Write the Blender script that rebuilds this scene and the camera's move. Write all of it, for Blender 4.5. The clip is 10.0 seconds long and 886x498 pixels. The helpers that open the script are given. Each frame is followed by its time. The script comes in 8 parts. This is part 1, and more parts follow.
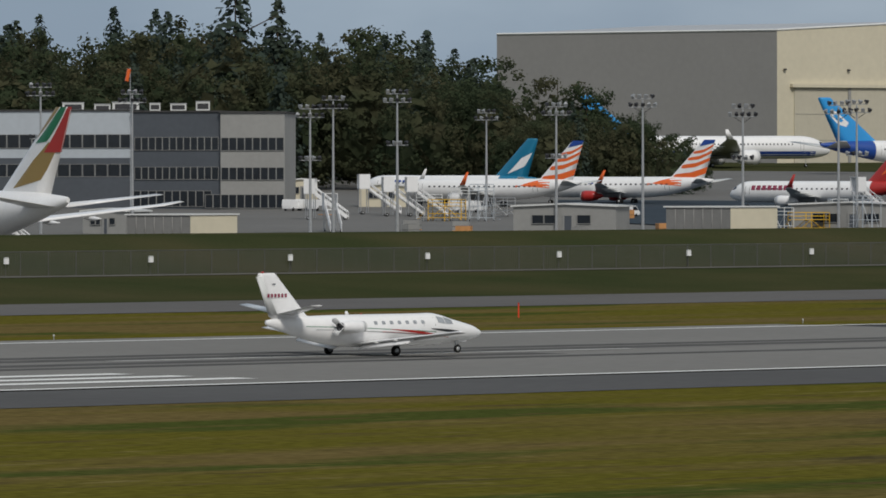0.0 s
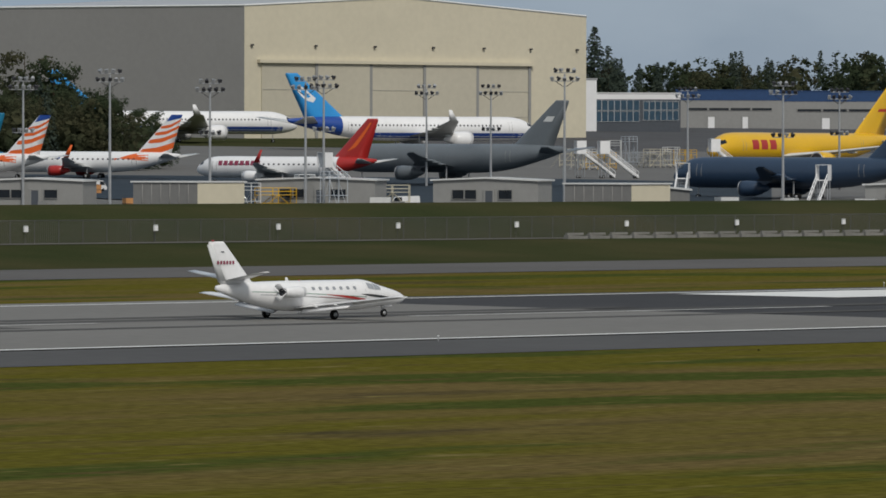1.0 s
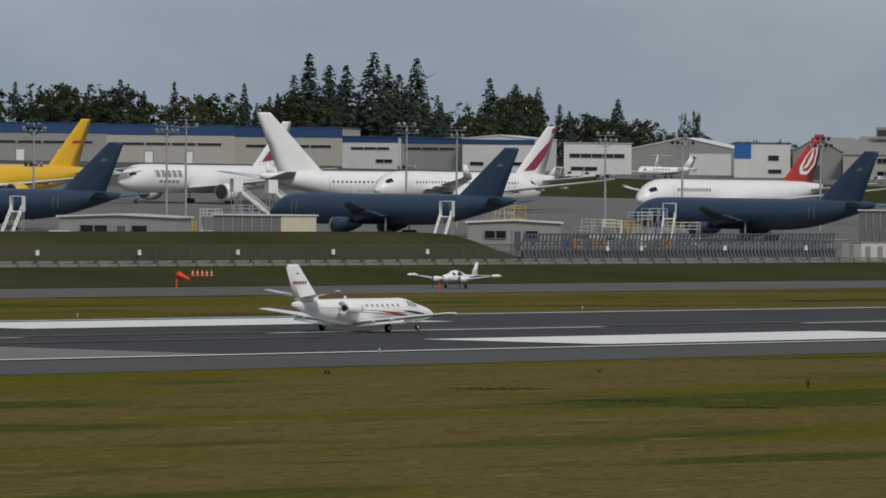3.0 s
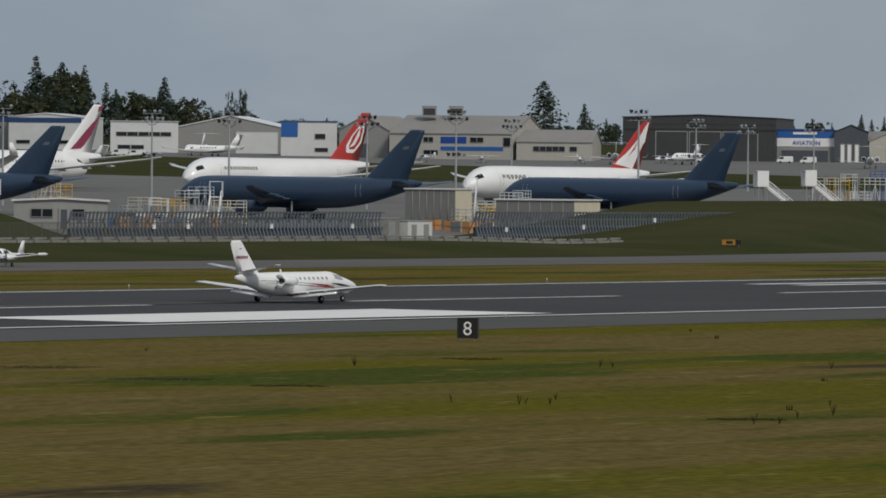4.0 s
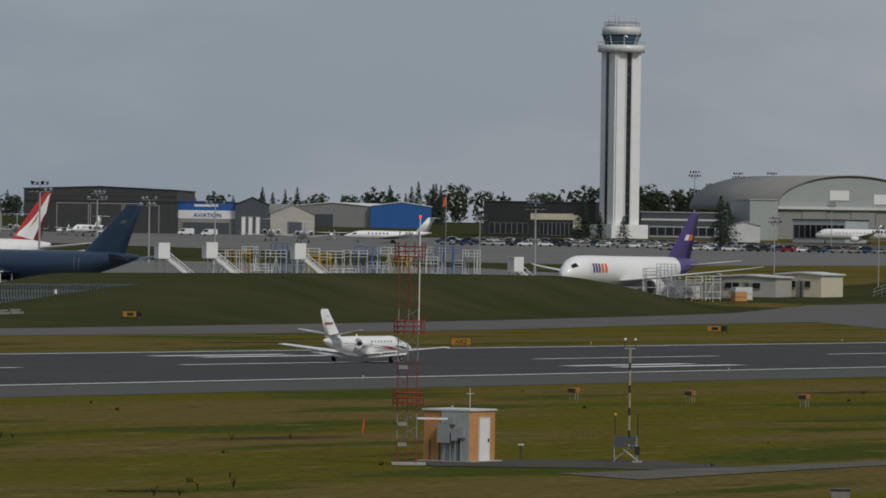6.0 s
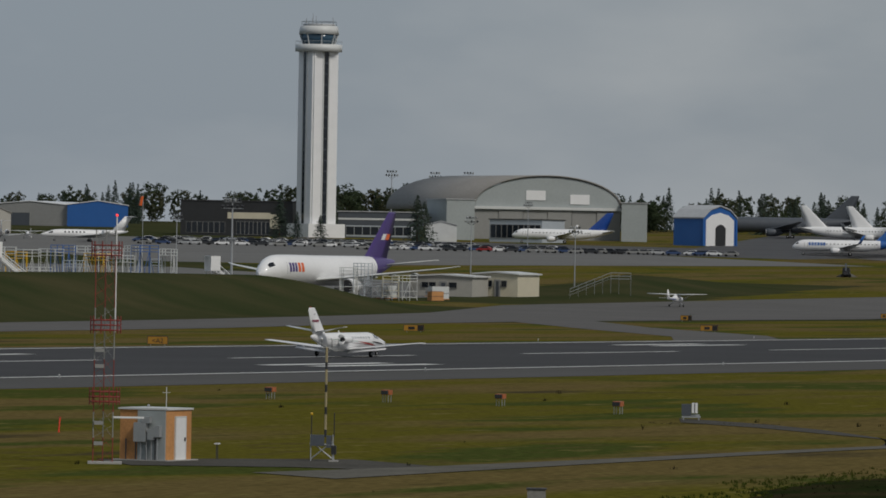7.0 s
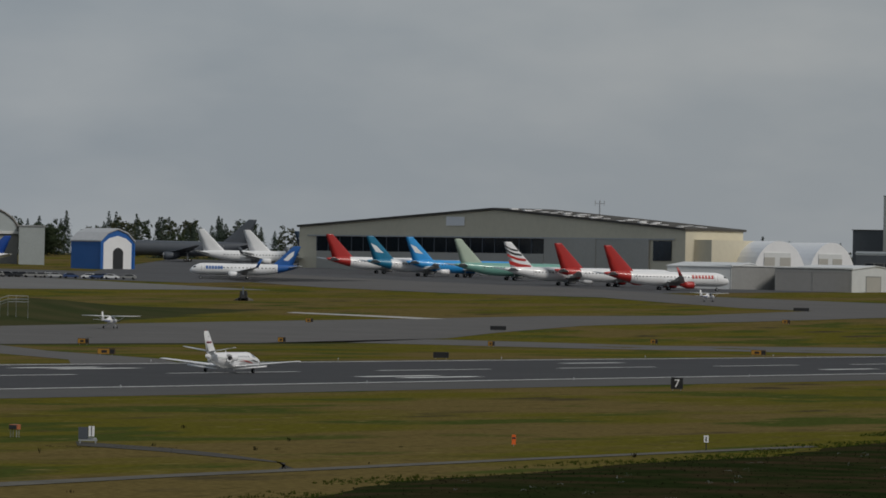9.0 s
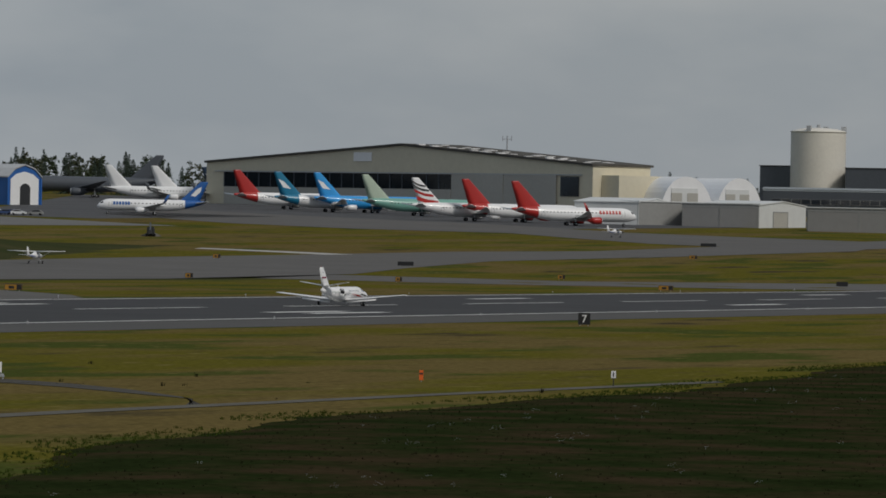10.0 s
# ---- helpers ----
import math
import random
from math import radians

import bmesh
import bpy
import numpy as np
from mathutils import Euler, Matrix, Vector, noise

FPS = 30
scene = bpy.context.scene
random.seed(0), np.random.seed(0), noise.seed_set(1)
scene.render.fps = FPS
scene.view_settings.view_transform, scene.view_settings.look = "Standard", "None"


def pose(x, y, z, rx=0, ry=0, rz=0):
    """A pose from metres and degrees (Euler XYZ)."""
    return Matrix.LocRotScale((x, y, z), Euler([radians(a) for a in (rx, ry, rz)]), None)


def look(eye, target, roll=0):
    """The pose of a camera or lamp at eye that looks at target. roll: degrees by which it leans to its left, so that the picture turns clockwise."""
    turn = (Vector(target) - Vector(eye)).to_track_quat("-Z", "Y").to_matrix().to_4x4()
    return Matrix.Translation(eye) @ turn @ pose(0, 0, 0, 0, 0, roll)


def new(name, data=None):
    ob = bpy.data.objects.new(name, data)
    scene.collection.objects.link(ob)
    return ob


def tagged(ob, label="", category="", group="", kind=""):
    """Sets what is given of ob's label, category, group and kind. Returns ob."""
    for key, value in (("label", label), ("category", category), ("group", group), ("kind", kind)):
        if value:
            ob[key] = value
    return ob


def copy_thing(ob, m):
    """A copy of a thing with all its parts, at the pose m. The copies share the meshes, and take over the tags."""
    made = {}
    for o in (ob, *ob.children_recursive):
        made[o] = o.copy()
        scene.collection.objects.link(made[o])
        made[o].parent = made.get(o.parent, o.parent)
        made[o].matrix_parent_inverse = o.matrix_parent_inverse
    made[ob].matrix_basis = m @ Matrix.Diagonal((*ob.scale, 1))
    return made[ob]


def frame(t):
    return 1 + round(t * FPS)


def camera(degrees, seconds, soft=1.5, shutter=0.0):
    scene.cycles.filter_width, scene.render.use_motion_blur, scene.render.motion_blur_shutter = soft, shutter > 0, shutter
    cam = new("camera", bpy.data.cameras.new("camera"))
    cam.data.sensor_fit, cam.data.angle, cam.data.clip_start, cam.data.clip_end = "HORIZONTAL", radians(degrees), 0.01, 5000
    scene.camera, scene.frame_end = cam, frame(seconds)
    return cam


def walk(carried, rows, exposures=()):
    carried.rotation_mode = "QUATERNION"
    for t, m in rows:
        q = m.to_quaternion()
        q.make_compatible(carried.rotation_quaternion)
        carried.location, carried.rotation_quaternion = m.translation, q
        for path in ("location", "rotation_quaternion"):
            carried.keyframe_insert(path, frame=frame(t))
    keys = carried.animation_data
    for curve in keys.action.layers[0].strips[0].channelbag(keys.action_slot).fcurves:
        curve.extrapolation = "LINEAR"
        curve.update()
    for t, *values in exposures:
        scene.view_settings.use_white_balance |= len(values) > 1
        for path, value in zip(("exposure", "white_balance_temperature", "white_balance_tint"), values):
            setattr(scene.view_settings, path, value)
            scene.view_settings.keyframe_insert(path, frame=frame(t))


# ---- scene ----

# ---- camera: a long lens on a viewing deck, panning along the runway ----
# plan: x runs along the runway, y across it, away from the deck; bearings are degrees from +x towards +y
EYE = 9.517
cam = camera(7.587, 10.0, soft=1.7)


def view(bearing, pitch, roll):
    return pose(0, 0, EYE, 90 + pitch, 0, bearing - 90) @ pose(0, 0, 0, 0, 0, roll)


PAN = [
    (0.0, 48.584, -0.626, -0.080),
    (0.3, 47.355, -0.802, -0.021),
    (0.5, 46.381, -0.760, 0.063),
    (0.7, 45.426, -0.731, 0.056),
    (1.0, 44.014, -0.838, 0.130),
    (1.5, 42.012, -0.690, -0.092),
    (1.7, 41.127, -0.502, 0.225),
    (2.0, 40.052, -0.092, 0.624),
    (2.2, 39.505, -0.134, 0.396),
    (3.3, 36.118, -0.606, 0.637),
    (3.5, 35.376, -0.601, 0.571),
    (3.7, 34.388, -0.514, 0.544),
    (4.0, 33.221, -0.677, 0.590),
    (4.5, 32.366, -0.453, 0.844),
    (4.7, 31.688, -0.271, 0.672),
    (5.0, 30.700, -0.205, 0.744),
    (5.5, 29.328, -0.283, 1.024),
    (5.7, 28.785, -0.181, 0.909),
    (6.8, 26.206, 0.141, 1.014),
    (7.0, 25.496, 0.037, 0.978),
    (7.5, 23.572, -0.057, 0.986),
    (8.0, 22.395, -0.018, 0.909),
    (8.2, 21.850, 0.113, 0.982),
    (8.5, 21.331, 0.188, 1.225),
    (9.0, 20.337, 0.332, 1.155),
    (9.2, 19.736, 0.381, 1.041),
    (9.5, 19.469, 0.071, 1.353),
    (10.0, 19.532, -0.204, 1.136),
]
walk(cam, [(t, view(b, p, r)) for t, b, p, r in PAN],
     exposures=[(0.0, 0.18), (1.0, 0.18), (2.2, 0.1), (4.5, 0.04), (5.5, -0.04), (7.0, -0.2), (8.5, -0.24), (9.0, -0.2), (9.5, -0.4), (10.0, -0.16)])

# ---- light: an overcast sky with a weak, wide sun ----
SUN_BEARING, SUN_HEIGHT = -114.0, 44.0
world = bpy.data.worlds.new("sky")
scene.world = world
world.use_nodes = True
wn, wl = world.node_tree.nodes, world.node_tree.links
wn.clear()
w_out = wn.new("ShaderNodeOutputWorld")
w_bg = wn.new("ShaderNodeBackground")
w_sky = wn.new("ShaderNodeTexSky")
w_sky.sky_type = "NISHITA"
w_sky.sun_disc = False
w_sky.sun_elevation = radians(SUN_HEIGHT)
w_sky.sun_rotation = radians(90 - SUN_BEARING)
w_mix = wn.new("ShaderNodeMix")
w_mix.data_type = "RGBA"
w_mix.inputs["Factor"].default_value = 0.93
w_co = wn.new("ShaderNodeTexCoord")
w_map = wn.new("ShaderNodeMapping")
w_map.inputs["Scale"].default_value = (13.0, 13.0, 34.0)
w_noise = wn.new("ShaderNodeTexNoise")
w_noise.inputs["Scale"].default_value = 1.0
w_noise.inputs["Detail"].default_value = 5.0
w_ramp = wn.new("ShaderNodeValToRGB")
w_ramp.color_ramp.elements[0].position, w_ramp.color_ramp.elements[0].color = 0.42, (1.0, 1.0, 1.0, 1)
w_ramp.color_ramp.elements[1].position, w_ramp.color_ramp.elements[1].color = 0.75, (1.42, 1.33, 1.24, 1)
# the cloud is bluer and thinner towards the flight line
w_sep = wn.new("ShaderNodeSeparateXYZ")
w_side = wn.new("ShaderNodeMapRange")
w_side.inputs["From Min"].default_value, w_side.inputs["From Max"].default_value = 0.3, 0.75
w_tone = wn.new("ShaderNodeMix")
w_tone.data_type = "RGBA"
w_tone.inputs["A"].default_value, w_tone.inputs["B"].default_value = (3.0, 3.3, 3.6, 1), (1.95, 2.6, 3.45, 1)
w_mul = wn.new("ShaderNodeMix")
w_mul.data_type, w_mul.blend_type = "RGBA", "MULTIPLY"
w_mul.inputs["Factor"].default_value = 1.0
wl.new(w_co.outputs["Generated"], w_sep.inputs["Vector"])
wl.new(w_sep.outputs["Y"], w_side.inputs["Value"])
wl.new(w_side.outputs["Result"], w_tone.inputs["Factor"])
wl.new(w_tone.outputs["Result"], w_mul.inputs["A"])
wl.new(w_ramp.outputs["Color"], w_mul.inputs["B"])
wl.new(w_co.outputs["Generated"], w_map.inputs["Vector"])
wl.new(w_map.outputs["Vector"], w_noise.inputs["Vector"])
wl.new(w_noise.outputs["Fac"], w_ramp.inputs["Fac"])
wl.new(w_sky.outputs["Color"], w_mix.inputs["A"])
wl.new(w_mul.outputs["Result"], w_mix.inputs["B"])
wl.new(w_mix.outputs["Result"], w_bg.inputs["Color"])
w_bg.inputs["Strength"].default_value = 0.1
wl.new(w_bg.outputs["Background"], w_out.inputs["Surface"])

sun = new("sun", bpy.data.lights.new("sun", "SUN"))
sun.data.energy, sun.data.angle, sun.data.color = 1.8, radians(14), (1.0, 0.95, 0.88)
SUN_FROM = Vector((math.cos(radians(SUN_BEARING)) * math.cos(radians(SUN_HEIGHT)),
                   math.sin(radians(SUN_BEARING)) * math.cos(radians(SUN_HEIGHT)), math.sin(radians(SUN_HEIGHT))))
sun.matrix_world = look(SUN_FROM * 300, (0, 0, 0))


# ---- materials ----
def material(name, colour, rough=0.6, metal=0.0, vary=0.12, scale=0.6, fine=8.0, bump=0.0, second=None, mask=(0.45, 0.62), per=0.0, coat=0.0):
    """Base colour with broad stains and fine grain in real-world size; second: a colour that takes over in broad patches."""
    m = bpy.data.materials.new(name)
    m.use_nodes = True
    n, l = m.node_tree.nodes, m.node_tree.links
    b = n["Principled BSDF"]
    b.inputs["Roughness"].default_value, b.inputs["Metallic"].default_value = rough, metal
    b.inputs["Coat Weight"].default_value = coat
    if rough >= 0.8:
        b.inputs["Specular IOR Level"].default_value = 0.08 if rough < 0.95 else 0.0
    co = n.new("ShaderNodeNewGeometry")
    def tex(s, d=4.0):
        t = n.new("ShaderNodeTexNoise")
        t.inputs["Scale"].default_value, t.inputs["Detail"].default_value = s, d
        l.new(co.outputs["Position"], t.inputs["Vector"])
        return t
    broad, grain = tex(scale), tex(fine, 2.0)
    base = None
    if second:
        r = n.new("ShaderNodeMapRange")
        r.inputs["From Min"].default_value, r.inputs["From Max"].default_value = mask
        l.new(broad.outputs["Fac"], r.inputs["Value"])
        x = n.new("ShaderNodeMix")
        x.data_type = "RGBA"
        x.inputs["A"].default_value, x.inputs["B"].default_value = (*colour, 1), (*second, 1)
        l.new(r.outputs["Result"], x.inputs["Factor"])
        base = x.outputs["Result"]
    add = n.new("ShaderNodeMath")
    add.operation = "ADD"
    l.new(broad.outputs["Fac"], add.inputs[0])
    l.new(grain.outputs["Fac"], add.inputs[1])
    last = add.outputs[0]
    if per:
        info = n.new("ShaderNodeObjectInfo")
        mul = n.new("ShaderNodeMath")
        mul.operation = "MULTIPLY_ADD"
        mul.inputs[1].default_value = per
        l.new(info.outputs["Random"], mul.inputs[0])
        l.new(last, mul.inputs[2])
        last = mul.outputs[0]
    rng = n.new("ShaderNodeMapRange")
    rng.inputs["From Min"].default_value, rng.inputs["From Max"].default_value = 0.6, 1.4 + per
    rng.inputs["To Min"].default_value, rng.inputs["To Max"].default_value = 1 - vary, 1 + vary
    l.new(last, rng.inputs["Value"])
    h = n.new("ShaderNodeHueSaturation")
    if base:
        l.new(base, h.inputs["Color"])
    else:
        h.inputs["Color"].default_value = (*colour, 1)
    l.new(rng.outputs["Result"], h.inputs["Value"])
    l.new(h.outputs["Color"], b.inputs["Base Color"])
    if bump:
        bp = n.new("ShaderNodeBump")
        bp.inputs["Strength"].default_value, bp.inputs["Distance"].default_value = 0.6, bump
        l.new(grain.outputs["Fac"], bp.inputs["Height"])
        l.new(bp.outputs["Normal"], b.inputs["Normal"])
    return m


def paint(name, colour, rough=0.35, vary=0.05):
    return material(name, colour, rough, vary=vary, scale=0.35, fine=3.0, coat=0.2)


def glass_material(name, colour):
    return material(name, colour, 0.08, vary=0.25, scale=0.4, fine=1.0)


M = {
    "white": paint("white_paint", (0.8, 0.8, 0.8)),
    "offwhite": paint("off_white_paint", (0.62, 0.63, 0.62), 0.5, 0.08),
    "cream": material("cream_cladding", (0.6, 0.55, 0.42), 0.6, vary=0.06, scale=0.05, fine=0.6),
    "beige": material("beige_cladding", (0.4, 0.385, 0.345), 0.6, vary=0.07, scale=0.1, fine=1.2),
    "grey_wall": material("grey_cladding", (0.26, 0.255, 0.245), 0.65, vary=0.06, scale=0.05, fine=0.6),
    "mid_grey": material("mid_grey_cladding", (0.27, 0.27, 0.26), 0.6, vary=0.08, scale=0.1, fine=1.0),
    "slate": material("slate_cladding", (0.07, 0.08, 0.095), 0.5, vary=0.1, scale=0.1, fine=1.0),
    "pale_blue": material("pale_blue_cladding", (0.42, 0.46, 0.5), 0.4, vary=0.06, scale=0.1, fine=1.0),
    "black": material("black_cladding", (0.025, 0.026, 0.028), 0.5, vary=0.2, scale=0.1, fine=1.0),
    "door_cream": material("cream_door_cladding", (0.5, 0.465, 0.37), 0.6, vary=0.06, scale=0.05, fine=0.6),
    "store_grey": material("store_grey_cladding", (0.17, 0.17, 0.165), 0.6, vary=0.1, scale=0.2, fine=1.2),
    "charcoal": material("charcoal_cladding", (0.045, 0.046, 0.048), 0.55, vary=0.15, scale=0.1, fine=1.0),
    "blue_roof": material("blue_metal_roof", (0.02, 0.06, 0.16), 0.45, vary=0.15, scale=0.1, fine=1.0),
    "blue": paint("blue_paint", (0.02, 0.11, 0.36)),
    "grey_roof": material("grey_metal_roof", (0.4, 0.41, 0.42), 0.5, vary=0.12, scale=0.08, fine=0.8),
    "tan_roof": material("tan_roof", (0.24, 0.23, 0.215), 0.7, vary=0.12, scale=0.1, fine=1.0),
    "dark_roof": material("dark_roof", (0.06, 0.06, 0.06), 0.8, vary=0.2, scale=0.1, fine=1.0),
    "glass": glass_material("window_glass", (0.012, 0.016, 0.022)),
    "glass_blue": glass_material("blue_window_glass", (0.03, 0.07, 0.11)),
    "steel": material("galvanised_steel", (0.45, 0.46, 0.47), 0.45, 0.6, vary=0.15, scale=2.0, fine=20.0),
    "dark_steel": material("dark_steel", (0.05, 0.05, 0.055), 0.5, 0.3, vary=0.2, scale=2.0, fine=20.0),
    "rubber": material("tyre_rubber", (0.015, 0.015, 0.015), 0.8, vary=0.2, scale=3.0, fine=30.0),
    "concrete": material("concrete", (0.38, 0.37, 0.35), 0.85, vary=0.15, scale=0.3, fine=6.0),
    "red": paint("red_paint", (0.413, 0.024, 0.020)),
    "orange": paint("orange_paint", (0.75, 0.13, 0.02)),
    "yellow": paint("yellow_paint", (0.72, 0.42, 0.01)),
    "navy": paint("navy_paint", (0.022, 0.046, 0.088), 0.42, 0.1),
    "air_grey": paint("air_force_grey_paint", (0.13, 0.15, 0.165), 0.45, 0.08),
    "teal": paint("teal_paint", (0.01, 0.17, 0.3)),
    "sky_blue": paint("sky_blue_paint", (0.03, 0.3, 0.68)),
    "royal": paint("royal_blue_paint", (0.01, 0.06, 0.3)),
    "purple": paint("purple_paint", (0.06, 0.03, 0.17)),
    "maroon": paint("maroon_paint", (0.25, 0.03, 0.07)),
    "green_primer": paint("green_primer", (0.17, 0.37, 0.31)),
    "pale_green": paint("pale_green_primer", (0.42, 0.5, 0.4)),
    "dark_green": paint("dark_green_paint", (0.01, 0.16, 0.07)),
    "gold": paint("gold_paint", (0.3, 0.2, 0.06)),
    "wood": material("bare_timber", (0.5, 0.24, 0.085), 0.7, vary=0.25, scale=1.0, fine=12.0),
    "trunk": material("bark", (0.07, 0.05, 0.035), 0.9, vary=0.3, scale=1.0, fine=10.0),
    "marking": material("road_marking_paint", (0.72, 0.72, 0.69), 0.7, vary=0.1, scale=0.4, fine=5.0),
    "marking_old": material("worn_marking_paint", (0.5, 0.5, 0.48), 0.8, vary=0.2, scale=0.5, fine=5.0),
}
M["asphalt"] = material("new_asphalt", (0.054, 0.054, 0.056), 0.85, vary=0.18, scale=0.05, fine=1.2)
M["old_runway"] = material("grooved_concrete_runway", (0.185, 0.18, 0.168), 0.85, vary=0.12, scale=0.03, fine=0.9)
M["shoulder"] = material("shoulder_asphalt", (0.09, 0.088, 0.085), 0.9, vary=0.12, scale=0.06, fine=1.0)
M["shoulder_old"] = material("dark_shoulder_asphalt", (0.09, 0.089, 0.088), 0.9, vary=0.15, scale=0.06, fine=1.0)
M["taxi"] = material("taxiway_asphalt", (0.115, 0.11, 0.105), 0.9, vary=0.14, scale=0.05, fine=0.9)
M["apron"] = material("apron_concrete", (0.15, 0.148, 0.142), 0.9, vary=0.15, scale=0.03, fine=0.6)
M["yard"] = material("works_yard_asphalt", (0.085, 0.085, 0.088), 0.9, vary=0.25, scale=0.04, fine=0.6)
M["gravel"] = material("gravel", (0.085, 0.082, 0.074), 0.95, vary=0.25, scale=0.2, fine=3.0)
M["track"] = material("track_gravel", (0.125, 0.12, 0.105), 0.95, vary=0.25, scale=0.3, fine=3.0)


def grass_material():
    """Mown airfield grass: olive with dry straw and bare-earth patches, drawn out along the runway."""
    m = bpy.data.materials.new("airfield_grass")
    m.use_nodes = True
    n, l = m.node_tree.nodes, m.node_tree.links
    b = n["Principled BSDF"]
    b.inputs["Roughness"].default_value = 0.95
    b.inputs["Specular IOR Level"].default_value = 0.0
    co = n.new("ShaderNodeNewGeometry")
    def tex(sx, sy, s, d=5.0):
        mp = n.new("ShaderNodeMapping")
        mp.inputs["Scale"].default_value = (sx, sy, 1)
        mp.inputs["Rotation"].default_value = (0, 0, radians(-4))
        t = n.new("ShaderNodeTexNoise")
        t.inputs["Scale"].default_value, t.inputs["Detail"].default_value = s, d
        l.new(co.outputs["Position"], mp.inputs["Vector"])
        l.new(mp.outputs["Vector"], t.inputs["Vector"])
        return t
    def mix(a, c, fac, lo, hi):
        r = n.new("ShaderNodeMapRange")
        r.inputs["From Min"].default_value, r.inputs["From Max"].default_value = lo, hi
        l.new(fac, r.inputs["Value"])
        x = n.new("ShaderNodeMix")
        x.data_type = "RGBA"
        l.new(r.outputs["Result"], x.inputs["Factor"])
        for key, v in (("A", a), ("B", c)):
            if isinstance(v, tuple):
                x.inputs[key].default_value = (*v, 1)
            else:
                l.new(v, x.inputs[key])
        return x.outputs["Result"]
    broad, mid, grain = tex(0.25, 1.0, 0.04), tex(0.3, 1.0, 0.075), tex(0.6, 1.0, 2.2, 3.0)
    c = mix((0.1, 0.09, 0.016), (0.124, 0.094, 0.036), broad.outputs["Fac"], 0.46, 0.56)
    c = mix(c, (0.056, 0.069, 0.017), mid.outputs["Fac"], 0.54, 0.61)
    c = mix((0.056, 0.046, 0.028), c, mid.outputs["Fac"], 0.3, 0.37)
    patch = tex(0.35, 1.0, 0.5, 4.0)
    c = mix(c, (0.084, 0.067, 0.026), patch.outputs["Fac"], 0.56, 0.72)
    c = mix((0.15, 0.124, 0.045), c, patch.outputs["Fac"], 0.28, 0.4)
    hs = n.new("ShaderNodeHueSaturation")
    r = n.new("ShaderNodeMapRange")
    r.inputs["From Min"].default_value, r.inputs["From Max"].default_value = 0.25, 0.75
    r.inputs["To Min"].default_value, r.inputs["To Max"].default_value = 0.66, 1.34
    l.new(grain.outputs["Fac"], r.inputs["Value"])
    l.new(r.outputs["Result"], hs.inputs["Value"])
    l.new(c, hs.inputs["Color"])
    l.new(hs.outputs["Color"], b.inputs["Base Color"])
    bp = n.new("ShaderNodeBump")
    bp.inputs["Strength"].default_value, bp.inputs["Distance"].default_value = 0.7, 0.12
    l.new(grain.outputs["Fac"], bp.inputs["Height"])
    l.new(bp.outputs["Normal"], b.inputs["Normal"])
    return m


M["grass"] = grass_material()
M["old_concrete"] = material("weathered_concrete", (0.22, 0.215, 0.2), 0.85, vary=0.25, scale=0.4, fine=6.0)
M["orange_box"] = paint("faded_orange_paint", (0.42, 0.12, 0.04), 0.6, 0.15)
M["straw"] = material("straw_grass", (0.1, 0.085, 0.022), 0.95, vary=0.35, scale=0.08, fine=1.5, second=(0.05, 0.06, 0.012))


def foliage(name, colour, second, scale, vary=0.25):
    """Leaves that let some light through."""
    m = material(name, colour, 0.95, vary=vary, scale=scale, fine=0.8, second=second, per=0.4)
    n, l = m.node_tree.nodes, m.node_tree.links
    b, out = n["Principled BSDF"], n["Material Output"]
    tr, mx = n.new("ShaderNodeBsdfTranslucent"), n.new("ShaderNodeMixShader")
    mx.inputs["Fac"].default_value = 0.42
    l.new(b.inputs["Base Color"].links[0].from_socket, tr.inputs["Color"])
    l.new(b.outputs["BSDF"], mx.inputs[1])
    l.new(tr.outputs["BSDF"], mx.inputs[2])
    l.new(mx.outputs["Shader"], out.inputs["Surface"])
    return m


M["conifer"] = foliage("conifer_needles", (0.06, 0.082, 0.066), (0.07, 0.088, 0.066), 0.06)
M["broadleaf"] = foliage("broad_leaves", (0.054, 0.072, 0.04), (0.08, 0.08, 0.046), 0.045)
M["weed_leaf"] = foliage("weed_leaves", (0.03, 0.036, 0.014), (0.042, 0.032, 0.018), 0.14, 0.3)
M["dead_leaf"] = foliage("dead_weed_leaves", (0.07, 0.056, 0.03), (0.055, 0.05, 0.024), 0.14, 0.3)
M["fresh_leaf"] = foliage("fresh_grass_leaves", (0.05, 0.075, 0.012), (0.07, 0.07, 0.014), 0.1, 0.3)
M["bank_grass"] = material("dark_bank_grass", (0.04, 0.049, 0.021), 0.95, vary=0.18, scale=0.05, fine=4.0, second=(0.056, 0.053, 0.026), mask=(0.35, 0.7))
M["weeds"] = material("rough_weeds", (0.017, 0.025, 0.008), 0.95, vary=0.45, scale=0.14, fine=2.0, second=(0.032, 0.024, 0.013), mask=(0.42, 0.62), bump=0.04)


# ---- mesh helpers ----
def spot(bearing, dist):
    return dist * math.cos(radians(bearing)), dist * math.sin(radians(bearing))


def smooth(a, b, x):
    k = min(1.0, max(0.0, (x - a) / (b - a)))
    return k * k * (3 - 2 * k)


COS_U, SIN_U = math.cos(radians(33)), math.sin(radians(33))


def rise(x, y):
    """The land climbs gently behind the flight line."""
    u, v = x * COS_U + y * SIN_U, -x * SIN_U + y * COS_U
    return 0.0135 * min(1500.0, max(0.0, u - 1100 + 0.7 * min(400.0, max(0.0, v - 120))))


